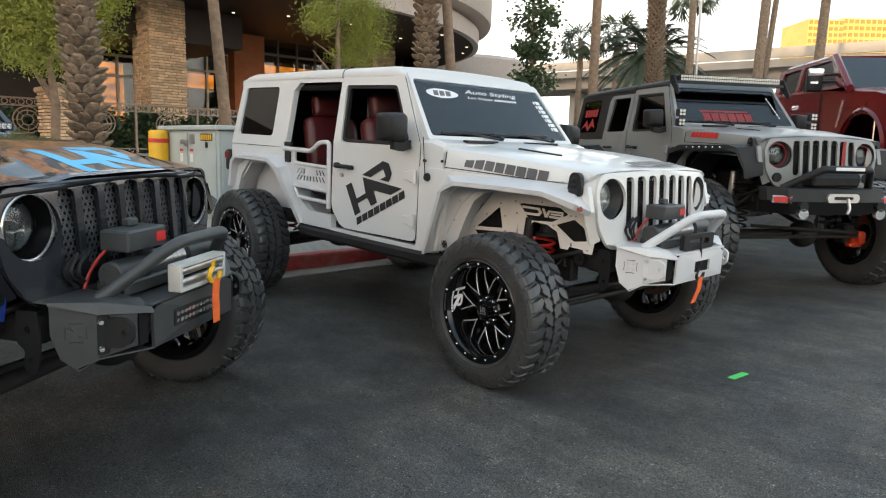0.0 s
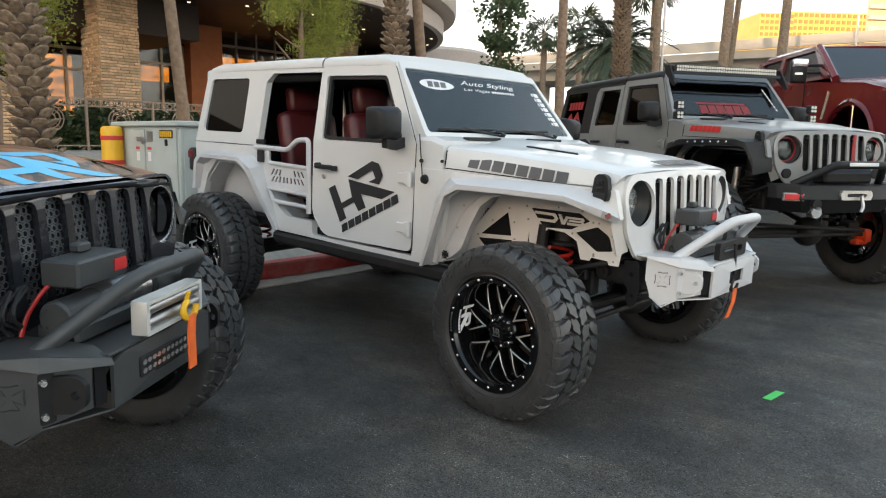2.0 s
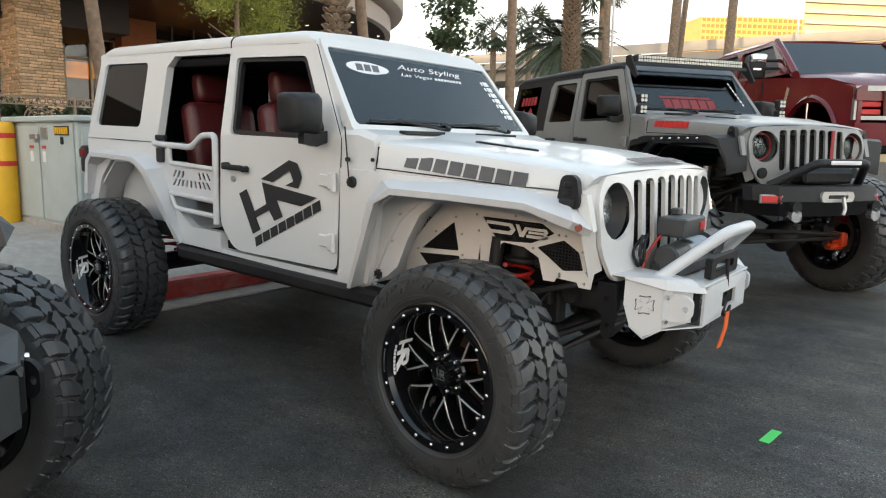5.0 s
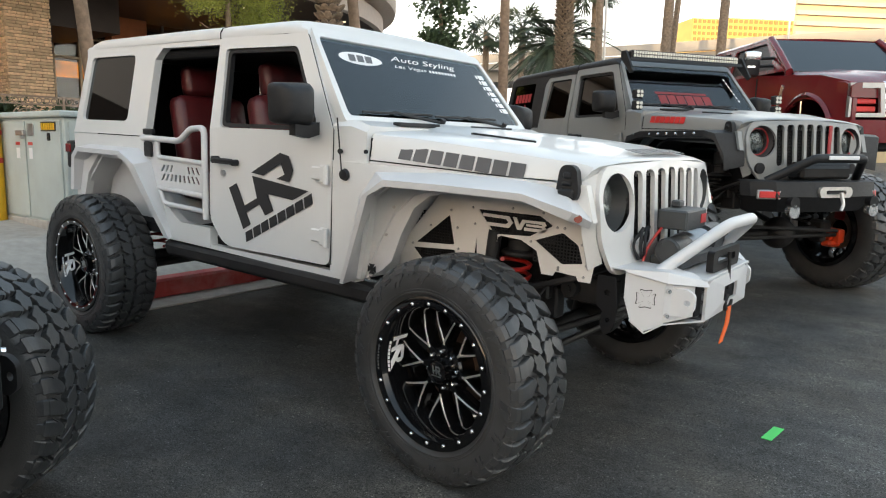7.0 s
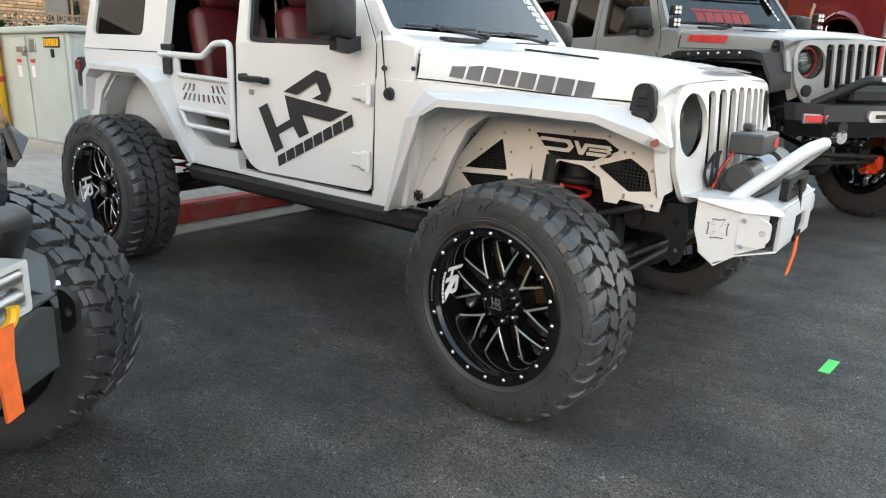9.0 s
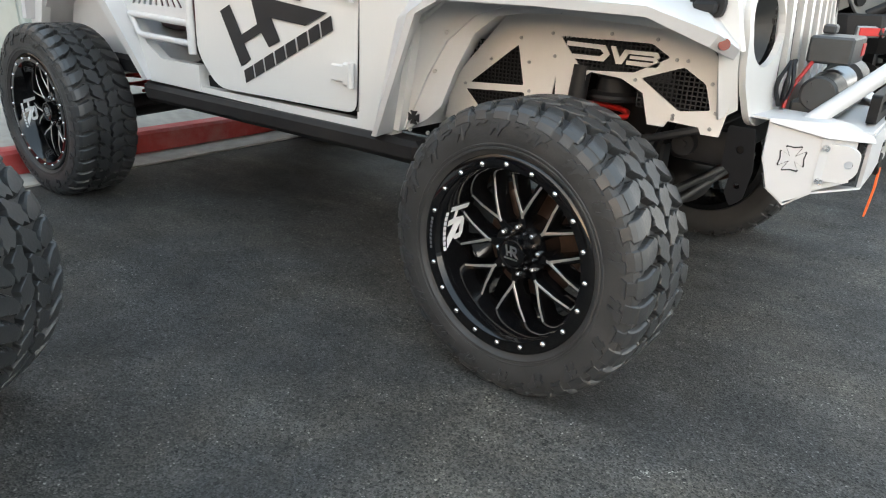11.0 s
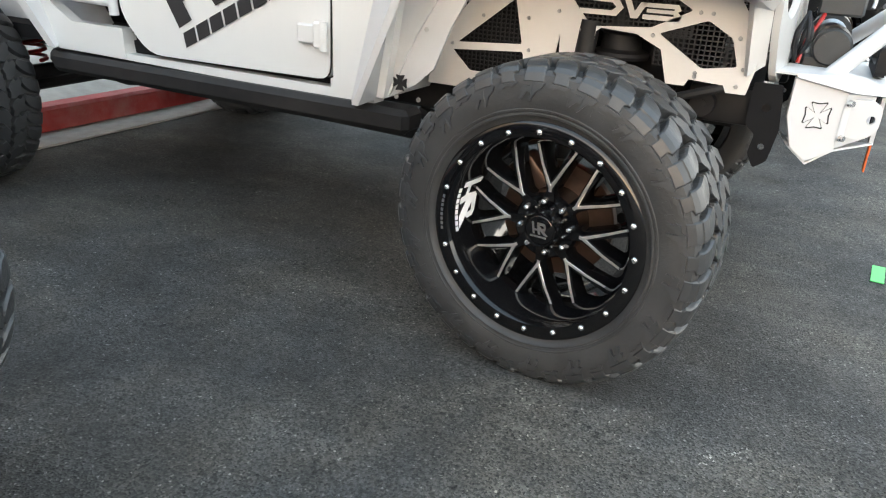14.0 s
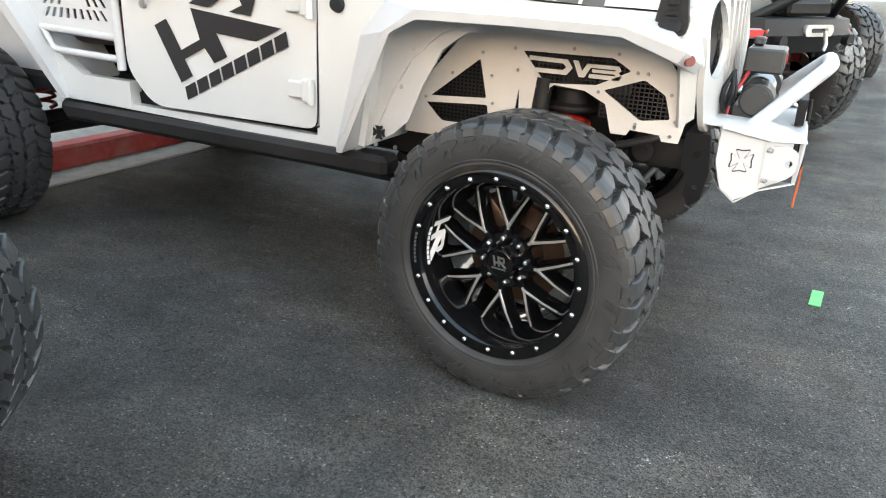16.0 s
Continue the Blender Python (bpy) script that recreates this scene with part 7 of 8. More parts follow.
part("handle", bm, STEEL, cab, "steel handle with padlock", 30)
part("keyhole_plate", box_bm((0.50, -0.548, 0.865), (0.05, 0.01, 0.07), 0.01), DARK_STEEL, cab)
bol = thing("bollard", "yellow plastic sleeve bollard with a red band", "bollard", pose(-6.05, 0.572, 0.52))
bm = BM()
lathe(bm, [(0.118, 0.0), (0.118, 0.98), (0.114, 1.01), (0.096, 1.035), (0.0, 1.04)], 32, "z")
part("sleeve", bm, YELLOW, bol, "", 40)
bm = BM()
lathe(bm, [(0.119, 0.88), (0.1215, 0.885), (0.1215, 0.925), (0.119, 0.93)], 32, "z")
part("band", bm, DECAL_RED, bol, "red band")
bm = BM()
lathe(bm, [(0.119, 0.605), (0.1215, 0.61), (0.1215, 0.65), (0.119, 0.655)], 32, "z")
part("band", bm, DECAL_RED, bol, "red band")

# ---- planted bank and iron fence ----
bm = BM()
pts = [(-4.75, 0.52), (-7.0, 0.60), (-13.0, 0.95), (-15.2, 1.10), (-40.0, 1.3)]
loft(bm, [[(x, -30, z), (x, 45, z), (x, 45, -0.2), (x, -30, -0.2)] for x, z in pts])
tagged(part("terrace", bm, CONCRETE), "tan concrete terrace rising to the building", "pavement", kind="structure")
FX = -15.5
fence = thing("iron_fence", "brown iron fence with ring frieze and scroll rings", "fence", pose(FX, 0, 0))
for z, h in ((2.33, 0.035), (2.16, 0.03), (1.22, 0.03)):
    part("rail", box_bm((0, 5, z), (0.05, 26, h)), IRON, fence)
post_bm = box_bm((0, 0, 1.72), (0.06, 0.06, 1.26), 0.008)
first = part("post", post_bm, IRON, fence)
for k in range(1, 16):
    o = new("post", first.data)
    o.parent, o.location = fence, (0, -7.5 + k * 1.62, 0)
first.location = (0, -7.5, 0)
bm = BM()
lathe(bm, [(0.052, -0.012), (0.070, -0.012), (0.070, 0.012), (0.052, 0.012)], 14, "x", closed=True)
r0 = part("frieze_ring", bm, IRON, fence)
r0.location = (0, -2.0, 2.245)
for k in range(1, 76):
    o = new("frieze_ring", r0.data)
    o.parent, o.location = fence, (0, -2.0 + k * 0.165, 2.245)
bm = BM()
for rr in (0.30, 0.22, 0.12):
    lathe(bm, [(rr - 0.012, -0.012), (rr + 0.012, -0.012), (rr + 0.012, 0.012), (rr - 0.012, 0.012)], 28, "x", closed=True)
for k in range(8):
    a = math.pi * k / 4
    tube(bm, [(0, 0.12 * math.cos(a), 0.12 * math.sin(a)), (0, 0.30 * math.cos(a), 0.30 * math.sin(a))], 0.010, 5)
r0 = part("scroll_ring", bm, IRON, fence)
r0.location = (0, -7.5 + 0.81, 1.84)
for k in range(1, 15):
    o = new("scroll_ring", r0.data)
    o.parent, o.location = fence, (0, -7.5 + 0.81 + k * 1.62, 1.84)

# ---- leaf and trunk builders ----
rng = random.Random(7)


def leaves(bm, c, rad, n, size, squash=0.35):
    """n small leaf blades spread through an ellipsoid of clumps."""
    clumps = []
    for k in range(max(5, n // 45)):
        while True:
            p = Vector((rng.uniform(-1, 1), rng.uniform(-1, 1), rng.uniform(-1, 1)))
            if p.length < 1:
                break
        clumps.append(Vector((p.x * rad[0], p.y * rad[1], p.z * rad[2])) * (0.55 + 0.45 * rng.random()))
    cr = min(rad) * 0.30
    for i in range(n):
        q = rng.choice(clumps) + Vector((rng.gauss(0, cr), rng.gauss(0, cr), rng.gauss(0, cr * 0.8)))
        d = Vector((rng.gauss(0, 1), rng.gauss(0, 1), rng.gauss(-0.4, 0.7))).normalized()
        s = d.orthogonal().normalized() * size * squash * rng.uniform(0.6, 1.2)
        d = d * size * rng.uniform(0.6, 1.3)
        p = Vector(c) + q
        v = [bm.verts.new(p), bm.verts.new(p + d * 0.5 + s), bm.verts.new(p + d), bm.verts.new(p + d * 0.5 - s)]
        bm.faces.new(v)


def trunk_mesh(pts, radii, n=10):
    bm = BM()
    tube(bm, pts, radii, n)
    return bm


def booted_trunk(p, top, r0, r1, rows, per, size, parent):
    """A palm trunk: a dark core and the stubs of old leaf stalks that cover it."""
    bm = BM()
    p, top = Vector(p), Vector(top)
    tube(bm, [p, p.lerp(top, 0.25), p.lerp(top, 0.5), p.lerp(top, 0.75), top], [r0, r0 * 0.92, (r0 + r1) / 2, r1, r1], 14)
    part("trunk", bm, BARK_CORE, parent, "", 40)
    bm = BM()
    for i in range(rows):
        k = i / rows
        c = p.lerp(top, k)
        r = (r0 + (r1 - r0) * k) * 0.96
        for j in range(per):
            a = 2 * math.pi * (j + (0.5 if i % 2 else 0)) / per + rng.uniform(-0.07, 0.07)
            o = Vector((math.cos(a), math.sin(a), 0))
            s = Vector((-math.sin(a), math.cos(a), 0))
            w, h, t = size * rng.uniform(0.75, 1.1), size * rng.uniform(0.5, 0.8), size * rng.uniform(0.4, 0.95)
            up = Vector((0, 0, 1))
            rings = []
            for ff, ww, z0, z1 in ((0.0, 0.62, -0.75, 0.05), (0.45, 0.60, -0.35, 0.25), (0.85, 0.42, 0.05, 0.42), (1.0, 0.26, 0.22, 0.45)):
                q = c + o * (r + t * ff)
                rings.append([q - s * w * ww + up * h * (z0 + 0.12), q + up * h * z0, q + s * w * ww + up * h * (z0 + 0.12), q + s * w * ww * 0.7 + up * h * z1, q - s * w * ww * 0.7 + up * h * z1])
            loft(bm, rings)
    return part("leaf_stub", bm, STUB, parent, "rough tan leaf stubs", 0, "stuff")


def fronds(c, n, length, droop, leaf_len, seed, up=0.5, count=22):
    """Arching feather fronds round a palm head."""
    r = random.Random(seed)
    bm = BM()
    for k in range(n):
        a = 2 * math.pi * k / n + r.uniform(-0.2, 0.2)
        el = r.uniform(-0.3, 1.2) * up
        d = Vector((math.cos(a) * math.cos(el), math.sin(a) * math.cos(el), math.sin(el)))
        L = length * r.uniform(0.8, 1.1)
        spine = []
        for i in range(9):
            t = i / 8
            spine.append(Vector(c) + d * L * t + Vector((0, 0, -droop * L * t * t)))
        tube(bm, spine, [0.03 * (1 - 0.09 * i) for i in range(9)], 4)
        for i in range(count):
            t = 0.15 + 0.85 * i / count
            f = t * 8
            i0 = min(7, int(f))
            p = spine[i0].lerp(spine[i0 + 1], f - i0)
            tg = (spine[i0 + 1] - spine[i0]).normalized()
            side = tg.cross(Vector((0, 0, 1))).normalized()
            for s in (-1, 1):
                q = (side * s * 0.8 + tg * 0.7 + Vector((0, 0, -0.12))).normalized() * leaf_len * (1.1 - 0.6 * abs(t - 0.45))
                w = tg * (0.018 + 0.022 * leaf_len)
                bm.faces.new([bm.verts.new(p - w), bm.verts.new(p + q * 0.5 - w * 0.9 + Vector((0, 0, 0.02))), bm.verts.new(p + q), bm.verts.new(p + q * 0.5 + w)])
    return bm


def fan_head(c, n, size, seed):
    """A head of fan-shaped palm leaves."""
    r = random.Random(seed)
    bm = BM()
    for k in range(n):
        a, el = r.uniform(0, 2 * math.pi), r.uniform(-0.7, 1.1)
        d = Vector((math.cos(a) * math.cos(el), math.sin(a) * math.cos(el), math.sin(el)))
        hub = Vector(c) + d * size * r.uniform(0.45, 0.65)
        tube(bm, [Vector(c), hub], 0.02, 4)
        s = d.cross(Vector((0, 0, 1))).normalized()
        u = s.cross(d)
        for j in range(11):
            b = (j - 5) / 5 * 1.35
            q = (d * math.cos(b) + s * math.sin(b)).normalized() * size * 0.55 + Vector((0, 0, -0.22 * size * abs(b) - 0.1 * size))
            w = u * 0.0 + (s * math.cos(b) - d * math.sin(b)) * 0.035 * size
            bm.faces.new([bm.verts.new(hub), bm.verts.new(hub + q * 0.55 - w), bm.verts.new(hub + q), bm.verts.new(hub + q * 0.55 + w)])
    return bm


EYE0, FH, RH = Vector((2.69, -2.962, 0)), Vector((-0.71365, 0.70051, 0)), Vector((0.70051, 0.71365, 0))


def street(u, D, z=0.0):
    """A place by metres across and along the street axis."""
    return EYE0 + RH * u + FH * D + Vector((0, 0, z))


# shrubs behind the fence
for k in range(13):
    y = -4.0 + k * 1.2
    sh = thing("shrub", "dark green leafy shrub behind the iron fence", "shrub", pose(FX - 0.75, y, 1.1), "shrubs behind the fence")
    bm = BM()
    leaves(bm, (0, 0, 0.50), (0.55, 0.85, 0.62), 2300, 0.15, 0.34)
    part("foliage", bm, LEAF_DARK, sh)
    bm = BM()
    for j in range(4):
        tube(bm, [(0, rng.uniform(-0.3, 0.3), -0.05), (rng.uniform(-0.2, 0.2), rng.uniform(-0.6, 0.6), 0.6)], 0.02, 5)
    part("stems", bm, BARK2, sh)

# palm by the pavement
pm = thing("palm_tree", "palm trunk with rough diamond leaf stubs", "palm", Matrix.Translation(street(-5.86, 11.5, 0.85)), "palms")
booted_trunk((0, 0, -0.1), tuple(RH * -0.32 + Vector((0, 0, 6.2))), 0.225, 0.195, 42, 7, 0.20, pm)
part("crown", fronds(tuple(RH * -0.32 + Vector((0, 0, 6.3))), 22, 2.6, 0.55, 0.5, 3), PALM_LEAF, pm)
pm = thing("palm_tree", "palm trunk with rough pointed leaf stubs", "palm", Matrix.Translation(street(-0.38, 15.0, 0.6)), "palms")
booted_trunk((0, 0, -0.6), tuple(RH * -0.15 + Vector((0, 0, 6.6))), 0.19, 0.175, 50, 8, 0.165, pm)
part("crown", fronds(tuple(RH * -0.15 + Vector((0, 0, 6.7))), 22, 2.6, 0.55, 0.5, 4), PALM_LEAF, pm)
tr = thing("bare_trunk", "smooth pale slanting tree trunk", "tree", Matrix.Translation(street(-0.05, 15.6, 0.6)), "slanting trunks")
part("trunk", trunk_mesh([(0, 0, -0.6), tuple(RH * 0.12 + Vector((0, 0, 2.6))), tuple(RH * -0.22 + Vector((0, 0, 6.5)))], [0.12, 0.11, 0.09]), BARK2, tr, "", 60)
tr = thing("bare_trunk", "smooth pale slanting tree trunk", "tree", pose(-13, 5.02, 0.9), "slanting trunks")
part("trunk", trunk_mesh([(0, 0.05, -0.1), (0, -0.03, 1.3), (0, -0.26, 3.8), (0, -0.45, 6.0)], [0.15, 0.145, 0.13, 0.12]), BARK2, tr, "", 60)


def leafy_tree(m, label, limbs, crowns, leaf_mat, size, squash, trunk_mat=BARK2):
    t = thing("tree", label, "tree", m, "street trees")
    bm = BM()
    for pts, rad in limbs:
        tube(bm, pts, rad, 8)
    part("trunk", bm, trunk_mat, t, "", 60)
    bm = BM()
    for c, r, n in crowns:
        leaves(bm, c, r, n, size, squash)
    part("crown", bm, leaf_mat, t)
    return t


leafy_tree(Matrix.Translation(street(-7.9, 14.0, 0.9)), "feathery light green desert tree", [([(0, 0, -0.1), (0.1, 0.05, 1.2), (0.35, -0.1, 2.0), (0.9, 0.2, 2.8)], [0.10, 0.085, 0.06, 0.03]), ([(0.1, 0.05, 1.2), (-0.5, -0.3, 2.2), (-1.0, -0.6, 3.0)], [0.07, 0.05, 0.02])],
           [((0.1, 0.2, 3.0), (1.0, 1.0, 0.9), 11000), ((-0.9, -0.9, 3.0), (1.0, 1.0, 0.9), 10000), ((0.1, -0.2, 2.2), (0.8, 0.9, 0.5), 3800), ((-0.2, 0.1, 4.0), (1.4, 1.4, 0.7), 6000), ((0.0, 0.0, 3.2), (1.3, 1.3, 0.8), 9000), ((-1.2, -1.2, 2.5), (0.8, 0.8, 0.6), 5000), ((0.7, 0.8, 3.6), (0.6, 0.6, 0.6), 4500), ((-1.7, -1.8, 3.4), (0.9, 0.9, 0.8), 5000)], LEAF, 0.082, 0.20)
leafy_tree(pose(-13.0, 8.35, 0.9), "feathery light green desert tree", [([(0, 0, -0.1), (0, -0.05, 2.0), (0.05, -0.1, 3.6), (0.1, -0.1, 4.8)], [0.09, 0.08, 0.06, 0.03]), ([(0, 0, 2.2), (-0.1, -0.8, 3.0)], [0.04, 0.015]), ([(0, 0, 2.4), (0.2, 0.9, 3.3)], [0.04, 0.015]), ([(0, 0, 2.8), (0.1, -0.9, 3.2)], [0.03, 0.01])],
           [((0, -0.55, 3.85), (0.7, 0.7, 0.5), 3600), ((0, 0.75, 3.3), (0.7, 0.75, 0.75), 5200), ((0, 0.3, 4.5), (0.9, 1.3, 0.7), 5200), ((0, 0.9, 4.1), (0.7, 0.7, 0.7), 3600), ((0, 0.2, 2.9), (0.5, 0.5, 0.4), 1500)], LEAF, 0.07, 0.18)
leafy_tree(Matrix.Translation(street(2.95, 25.0, 0.0)), "slender dark green leafy tree", [([(0, 0, -0.1), (0.03, 0, 3.0), (0, 0.02, 7.0)], [0.12, 0.10, 0.04])],
           [(tuple(RH * -0.1 + Vector((0, 0, 7.2))), (0.9, 0.9, 0.8), 900), ((0, 0, 6.0), (1.0, 1.0, 0.6), 900), (tuple(RH * 0.3 + Vector((0, 0, 5.0))), (0.8, 0.8, 0.5), 700), (tuple(RH * 0.15 + Vector((0, 0, 3.9))), (0.8, 0.8, 0.6), 800), (tuple(RH * -0.3 + Vector((0, 0, 5.0))), (0.6, 0.6, 0.4), 350)], LEAF_DARK, 0.17, 0.32)

# tall bare palm trunks and fan palms beyond the cars
for u, D, r, lean, m_ in ((5.8, 28, 0.19, 0.0, BARK2), (9.6, 28, 0.145, -0.05, BARK), (12.25, 28, 0.195, 0.12, BARK), (12.75, 28.6, 0.12, 0.25, BARK), (14.6, 28, 0.185, 0.1, BARK)):
    pm = thing("palm_tree", "tall thin palm trunk rising out of view", "palm", Matrix.Translation(street(u, D, 0)), "tall palms")
    bm = trunk_mesh([(0, 0, -0.1), tuple(RH * lean * 0.2 + Vector((0, 0, 4))), tuple(RH * lean * 1.3 + Vector((0, 0, 8))), tuple(RH * lean * 2 + Vector((0, 0, 12.5)))], [r * 1.05, r, r * 0.95, r * 0.85], 12)
    part("trunk", bm, m_, pm, "", 60)
    part("crown", fan_head(tuple(RH * lean * 2 + Vector((0, 0, 12.8))), 34, 1.6, int(u * 10)), PALM_LEAF, pm)
pm = thing("palm_tree", "thick palm trunk with rough leaf stubs", "palm", Matrix.Translation(street(8.3, 28, 0)), "tall palms")
booted_trunk((0, 0, -0.1), tuple(RH * -0.25 + Vector((0, 0, 11.5))), 0.29, 0.27, 100, 9, 0.18, pm)
part("crown", fronds(tuple(RH * -0.25 + Vector((0, 0, 11.6))), 26, 3.0, 0.55, 0.5, 14), PALM_LEAF, pm)
pm = thing("date_palm", "broad date palm with arching grey-green fronds", "palm", Matrix.Translation(street(10.1, 35, 0)), "tall palms")
booted_trunk((0, 0, -0.1), (0, 0, 6.4), 0.36, 0.36, 48, 9, 0.2, pm)
part("crown", fronds((0, 0, 6.3), 62, 3.35, 0.52, 0.62, 21, 0.98, 44), PALM_LEAF, pm)
for u, D, h, sz in ((8.4, 45, 8.4, 1.6), (10.7, 45, 8.8, 1.8), (14.3, 42, 10.6, 1.7)):
    pm = thing("fan_palm", "small-headed fan palm with a thin trunk", "palm", Matrix.Translation(street(u, D, 0)), "fan palms")
    part("trunk", trunk_mesh([(0, 0, -0.1), (0, 0, h * 0.5), (0.05, 0, h)], [0.24, 0.19, 0.2], 10), BARK, pm, "", 60)
    part("crown", fan_head((0.05, 0, h), 40, sz, int(u * 7)), PALM_LEAF, pm)
lp = thing("lamp_post", "thin grey street lamp post", "lamp post", Matrix.Translation(street(10.55, 30, 0)))
bm = BM()
tube(bm, [(0, 0, -0.05), (0, 0, 9.5)], 0.06, 8)
part("pole", bm, STEEL, lp, "", 60)
lp = thing("street_lamp", "thin grey street lamp pole rising out of view", "street lamp", Matrix.Translation(street(26.8, 42, -1.0)))
bm = BM()
tube(bm, [(0, 0, 0.95), (0, 0, 14.6), tuple(RH * 0.4 + Vector((0, 0, 15.4))), tuple(RH * 1.5 + Vector((0, 0, 15.6)))], 0.06, 8, 0.3)
part("pole", bm, STEEL, lp, "", 60)
part("lamp_head", box_bm(tuple(RH * 1.6 + Vector((0, 0, 15.58))), (0.5, 0.5, 0.12), 0.03), STEEL, lp)

# ---- elevated road and towers ----
A, B = street(-12, 79.5, 0), street(52, 26.0, 0)
dr_ = (B - A).normalized()
nr_ = Vector((-dr_.y, dr_.x, 0))
if nr_.dot(FH) < 0:
    nr_ = -nr_
via = thing("elevated_road", "pale concrete elevated road with parapet and columns", "bridge", kind="structure")


def beam(name, off, w, z0, z1, mt):
    bm = BM()
    loft(bm, [[P + nr_ * off + Vector((0, 0, z0)), P + nr_ * (off + w) + Vector((0, 0, z0)), P + nr_ * (off + w) + Vector((0, 0, z1)), P + nr_ * off + Vector((0, 0, z1))] for P in (A - dr_ * 30, B + dr_ * 10)])
    part(name, bm, mt, via)


beam("parapet", 0.0, 0.3, 8.35, 9.05, CONC_LIGHT)
beam("deck", 0.25, 9.0, 7.75, 8.30, CONC_LIGHT)
beam("girder", 1.4, 6.5, 6.9, 7.75, CONC_LIGHT)
for k in range(7):
    P = A.lerp(B, k / 6) + nr_ * 4.5
    bm = BM()
    box(bm, (P.x, P.y, 3.4), (1.3, 1.3, 7.0), 0.15)
    part("column", bm, CONC_LIGHT, via)


def tower(name, label, u, D, w, dep, z, nx, nz, z0, wall, pane):
    """A tall block with a window grid on the side towards the lot."""
    t = thing(name, label, "building", kind="structure")
    bm = BM()
    c = [street(u, D), street(u + w, D), street(u + w, D + dep), street(u, D + dep)]
    loft(bm, [[p.copy() for p in c], [p + Vector((0, 0, z)) for p in c]])
    part("wall", bm, wall, t)
    me = None
    for i in range(nx):
        for j in range(nz):
            x0, zz = u + w * (i + 0.2) / nx, z0 + (z - z0) * (j + 0.2) / nz
            if me is None:
                bm = BM()
                box(bm, (0, 0, 0), (w / nx * 0.6, 0.6, (z - z0) / nz * 0.55))
                o = part("window", bm, pane, t)
                me = o.data
            else:
                o = new("window", me)
                o.parent = t
            ang = math.atan2(RH.y, RH.x)
            p = street(x0 + w / nx * 0.3, D - 0.1, zz + (z - z0) / nz * 0.28)
            o.matrix_basis = Matrix.Translation(p) @ Matrix.Rotation(ang, 4, "Z")
    return t


tower("hotel_tower", "sunlit golden hotel tower with window grid", 131.0, 260, 13, 20, 51.5, 7, 7, 36, TOWER_GOLD, TOWER_GLASS)
tower("hotel_tower", "sunlit cream hotel tower with window grid", 144.5, 262, 42, 20, 52.5, 20, 7, 36, TOWER_GOLD, TOWER_GLASS)
bm = BM()
cr = thing("cream_block", "cream building with long horizontal louvre bands", "building", kind="structure")
c = [street(53.8, 82), street(86, 82), street(107, 100), street(67, 100)]
loft(bm, [c, [p + Vector((0, 0, 26)) for p in c]])
part("wall", bm, TOWER, cr)
for k in range(8):
    bm = BM()
    box(bm, tuple(street(69.8, 81.7, 15.6 + k * 1.25)), (32, 0.5, 0.5), 0, Matrix.Rotation(math.atan2(RH.y, RH.x), 3, "Z"))
    part("louvre", bm, CONC_LIGHT, cr)

# ---- casino building ----
SHOP_GLASS = glass_mat("shop_glass", (0.75, 0.7, 0.62), 0.55)
cas = thing("casino_building", "low modern building with stone piers and a curved canopy", "building", kind="structure")
WX = -25.0


def wall_box(name, y0, y1, z0, z1, mt, x=WX, t=0.4, label=""):
    return part(name, box_bm((x - t / 2, (y0 + y1) / 2, (z0 + z1) / 2), (t, y1 - y0, z1 - z0)), mt, cas, label)


wall_box("wall", -30, 6.1, 1.2, 6.2, SOFFIT, WX - 0.3)
wall_box("wall", 7.5, 9.4, 1.2, 6.2, SOFFIT, WX - 0.02)
wall_box("wall", 11.3, 12.7, 1.2, 6.2, TERRACOTTA, WX + 0.5, 0.9, "orange rendered wall")
wall_box("wall", 6.1, 22.0, 6.2, 8.0, SOFFIT, WX - 0.05)
wall_box("wall", 7.5, 11.3, 5.1, 6.2, SOFFIT, WX - 0.01)
wall_box("interior_glow", 6.1, 7.5, 2.2, 4.45, AMBER, WX - 1.4, 0.1, "warm lit room")
wall_box("interior_glow", 9.4, 11.3, 3.75, 4.35, AMBER, WX - 1.4, 0.1, "warm lit room")
wall_box("interior_glow", 12.7, 18.6, 4.1, 5.05, AMBER, WX - 1.4, 0.1, "warm lit room")
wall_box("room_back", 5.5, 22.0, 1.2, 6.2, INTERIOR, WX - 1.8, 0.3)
for y0, y1, z0, z1 in ((6.1, 7.5, 1.3, 4.6), (9.4, 11.3, 1.3, 5.1), (12.7, 18.6, 3.2, 6.1), (20.0, 22.0, 1.3, 6.1)):
    wp = wall_box("window", y0, y1, z0, z1, SHOP_GLASS, WX - 0.1, 0.02, "dark shop window")
    n = max(2, int((y1 - y0) / 0.85))
    for k in range(n + 1):
        y = y0 + (y1 - y0) * k / n
        o = part("window_frame", box_bm((WX - 0.07, y, (z0 + z1) / 2), (0.10, 0.09, z1 - z0)), GOLD_FRAME if y0 < 12 else DARK_FRAME, wp)
    for z in (z0, z1, z1 - 0.75):
        part("window_frame", box_bm((WX - 0.06, (y0 + y1) / 2, z), (0.10, y1 - y0, 0.09)), GOLD_FRAME if y0 < 12 else DARK_FRAME, wp)
wall_box("upper_storeys", -45, 7, 6.2, 24, STUCCO, WX - 3.0, 1.0, "plain tan upper wall")
# lower entry soffit
part("entry_soffit", box_bm((-23.0, -4.0, 5.45), (4.0, 27.6, 1.3)), SOFFIT, cas, "dark glossy panelled soffit")
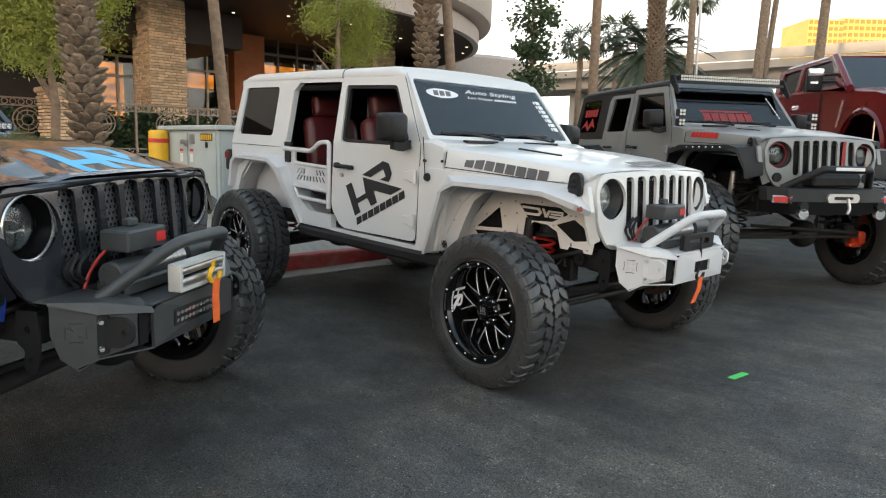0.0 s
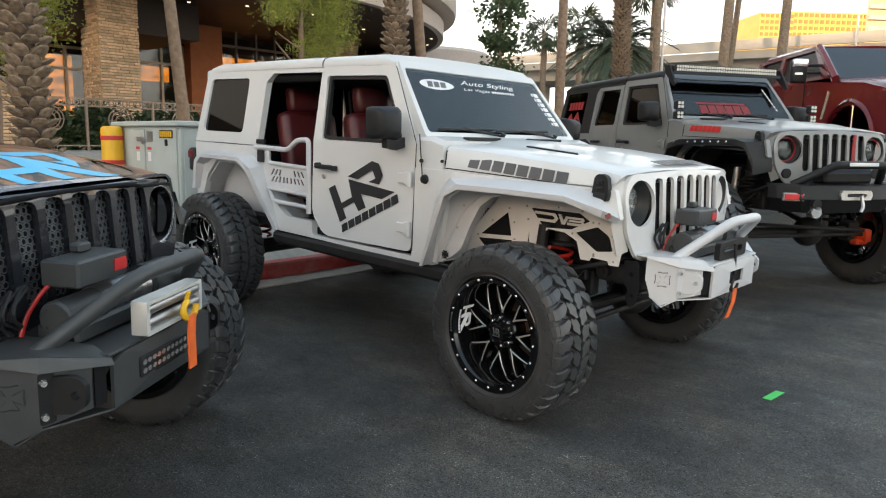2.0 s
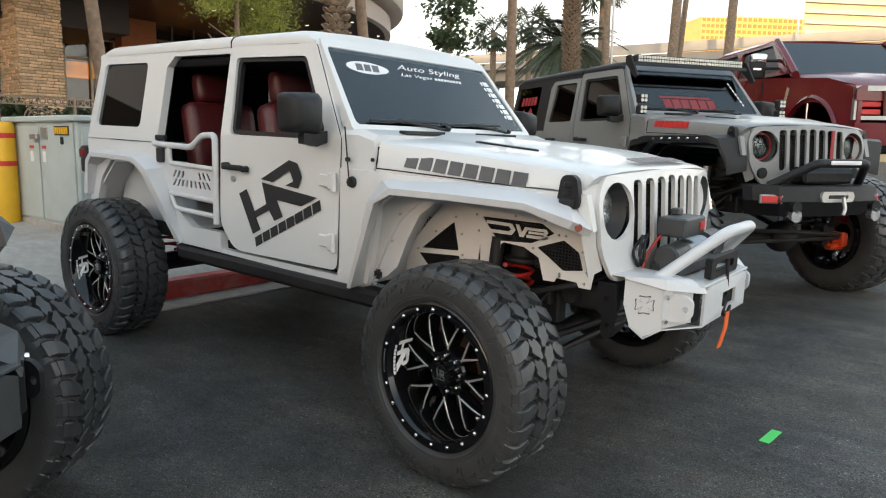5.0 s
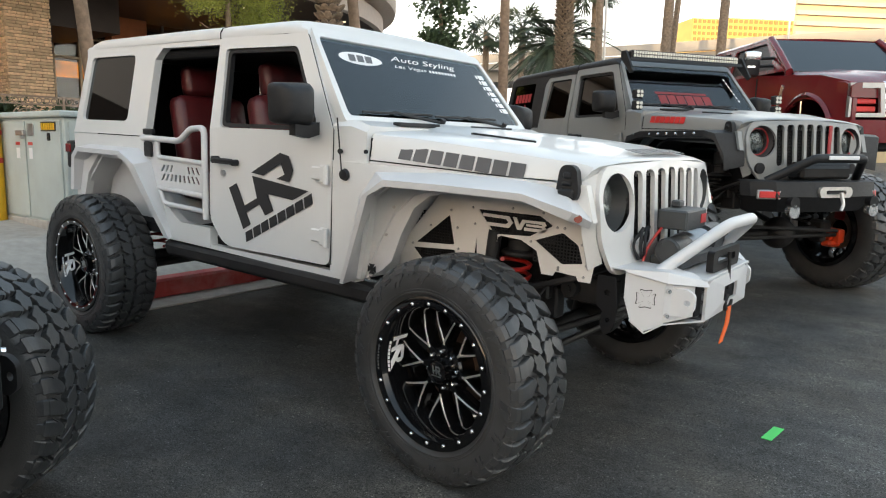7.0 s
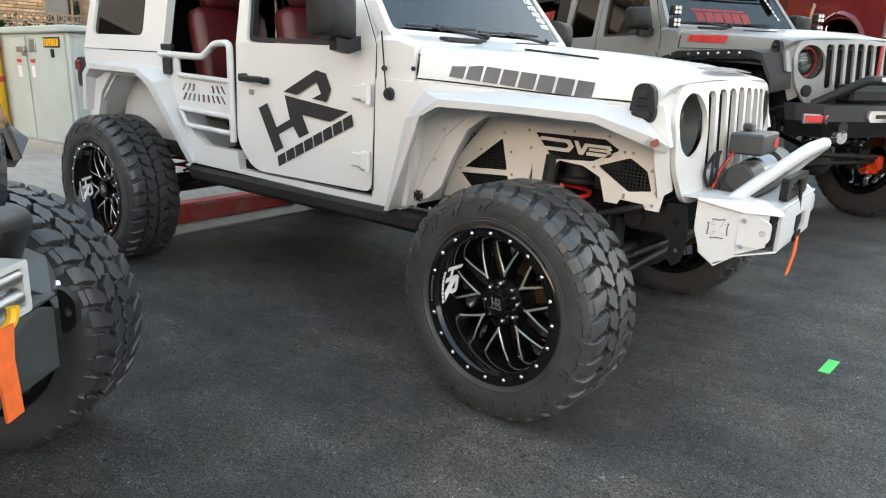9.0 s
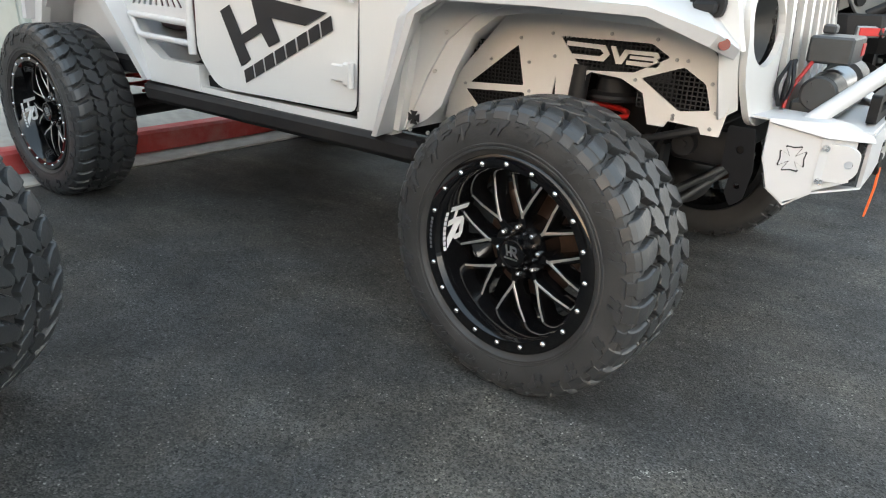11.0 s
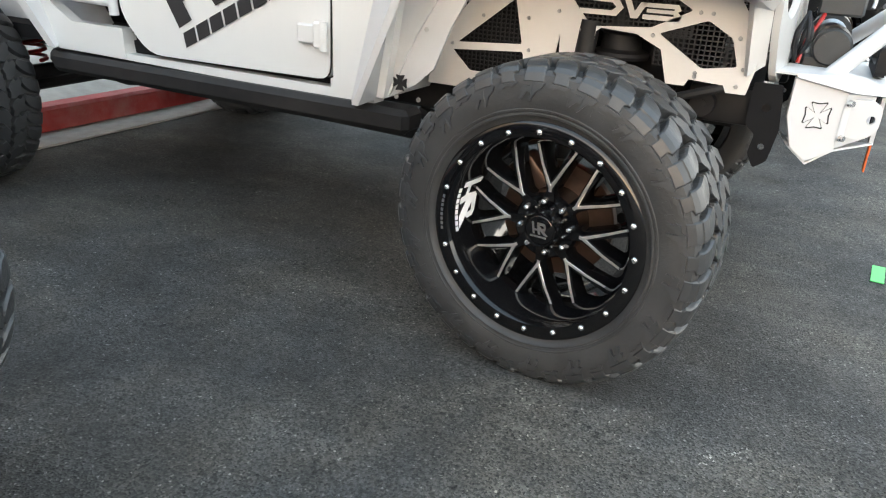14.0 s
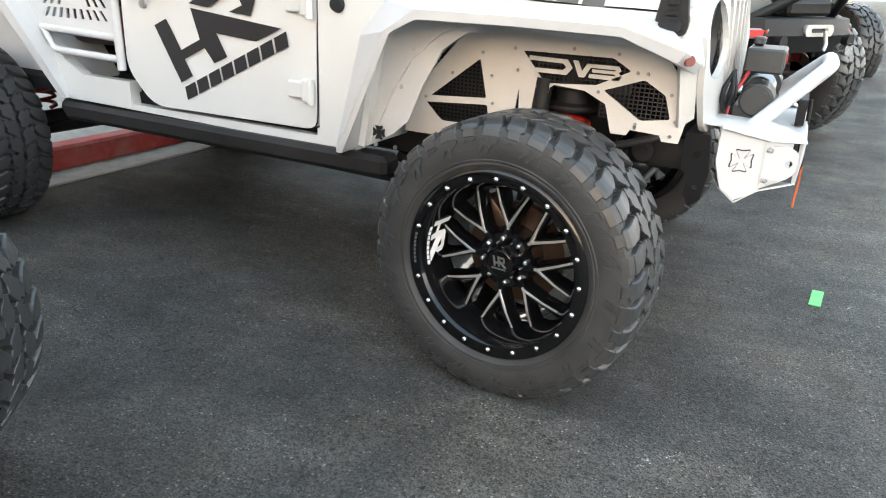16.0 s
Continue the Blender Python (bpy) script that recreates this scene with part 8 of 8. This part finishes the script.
# round canopy
CC = Vector((-29.3, 11.5, 0))
bm = BM()
lathe(bm, [(0.5, 6.02), (13.3, 6.0), (13.5, 6.0), (13.5, 6.62), (13.25, 6.66), (13.25, 6.8), (14.0, 6.86), (14.05, 7.0), (14.05, 8.1), (13.8, 8.2), (0.5, 8.3)], 120, "z")
bmesh.ops.translate(bm, verts=bm.verts, vec=CC)
part("canopy", bm, STUCCO, cas, "curved tan two-step canopy fascia", 30)
bm = BM()
lathe(bm, [(0.5, 5.97), (13.25, 5.97), (13.25, 5.99), (0.5, 5.99)], 120, "z")
bmesh.ops.translate(bm, verts=bm.verts, vec=CC)
part("canopy_soffit", bm, SOFFIT, cas, "dark glossy canopy underside", 30)
bm = BM()
lathe(bm, [(11.4, 1.2), (11.4, 5.97), (11.2, 5.97), (11.2, 1.2)], 120, "z")
bmesh.ops.translate(bm, verts=bm.verts, vec=CC)
bmesh.ops.delete(bm, geom=[v for v in bm.verts if v.co.y < 20.3], context="VERTS")
part("rotunda_wall", bm, SOFFIT, cas, "", 30)
bm = BM()
lathe(bm, [(3.0, 5.0), (4.6, 5.0), (4.6, 6.2), (4.4, 6.4), (3.0, 6.4)], 80, "z")
bmesh.ops.translate(bm, verts=bm.verts, vec=street(0.6, 46, 0.6))
part("far_canopy", bm, STUCCO, cas, "second curved canopy", 30)
bm = BM()
lathe(bm, [(3.0, 0.0), (4.0, 0.0), (4.0, 5.0), (3.0, 5.0)], 80, "z")
bmesh.ops.translate(bm, verts=bm.verts, vec=street(0.6, 46, 0.6))
part("far_drum", bm, SOFFIT, cas, "", 30)
for k, (x, y) in enumerate(((-20.5, 9.2), (-19.5, 10.8), (-20.4, 12.6), (-19.0, 13.2), (-20.0, 16.5), (-19.5, 20.0), (-21.0, 21.3), (-18.0, 17.0))):
    z = 5.955
    bm = BM()
    lathe(bm, [(0.0, 0.0), (0.06, 0.0), (0.06, 0.012), (0.0, 0.012)], 14, "z")
    bmesh.ops.translate(bm, verts=bm.verts, vec=(x, y, z))
    part("downlight", bm, LAMP, cas, "small warm ceiling light")
# plain backs that close the place; the first, added unseen, blocks the low sun
bm = box_bm((30, -160, 11.0), (420, 8, 22))
tagged(part("building_behind", bm, GREY_RENDER), "plain grey block added unseen to shut out the low sun", "building", kind="structure")

# added unseen wall: covers low sky and gives the car fronts grey reflections
bm = box_bm((85, 10, 3.0), (8, 320, 6))
tagged(part("building_front", bm, GREY_RENDER), "plain low grey block added unseen for the car fronts to reflect", "building", kind="structure")

# ---- stone piers ----
def pier(x0, x1, y0, y1, z0, z1, course, nlen, name, label, single):
    """A square pier clad in thin split stones; single: heights between which every stone is an object of its own."""
    p = thing(name, label, "pier", kind="structure")
    part("core", box_bm(((x0 + x1) / 2, (y0 + y1) / 2, (z0 + z1) / 2), (x1 - x0 - 0.10, y1 - y0 - 0.10, z1 - z0)), STONE_CORE, p)
    sizes = {}
    rest = BM()
    k, z = 0, z0
    while z < z1 - 0.01:
        for face in (0, 1):
            a, b = (y0, y1) if face == 0 else (x0, x1)
            t = a - (0.02 if k % 2 else 0.05)
            while t < b:
                L = rng.choice((0.22, 0.30, 0.40)) * nlen
                L = min(L, b - t + 0.02)
                if L > 0.05:
                    jut = rng.uniform(0.0, 0.045)
                    d = 0.08
                    c = (x1 - d / 2 + jut, t + L / 2, z + course / 2) if face == 0 else (t + L / 2, y0 + d / 2 - jut, z + course / 2)
                    dims = (d, L - 0.010, course - 0.018) if face == 0 else (L - 0.010, d, course - 0.018)
                    if single[0] <= z <= single[1]:
                        key = (face, round(L, 2))
                        if key not in sizes:
                            o = part("stone", box_bm((0, 0, 0), dims, 0.006), STONE, p)
                            sizes[key] = o.data
                        else:
                            o = new("stone", sizes[key])
                            o.parent = p
                        o.location = c
                    else:
                        box(rest, c, dims)
                t += L
        z += course
        k += 1
    part("stone_cladding", rest, STONE, p, kind="stuff")
    return p


pier(-21.4, -20.0, 6.05, 7.20, 1.2, 8.0, 0.088, 1.0, "stone_pier", "square pier clad in thin tan split stone", (2.5, 6.1))
pier(-24.6, -23.2, 17.6, 18.9, 1.2, 6.2, 0.10, 1.2, "stone_pier", "square pier clad in thin tan split stone", (9, 9))
gp = pier(-15.1, -14.5, 1.55, 2.1, 0.95, 2.44, 0.075, 0.9, "gate_pier", "short stone pier with a rounded cap", (0.9, 2.5))
part("cap", box_bm((-14.8, 1.82, 2.50), (0.76, 0.70, 0.13), 0.05, None, 3), STONE, gp, "", 40)
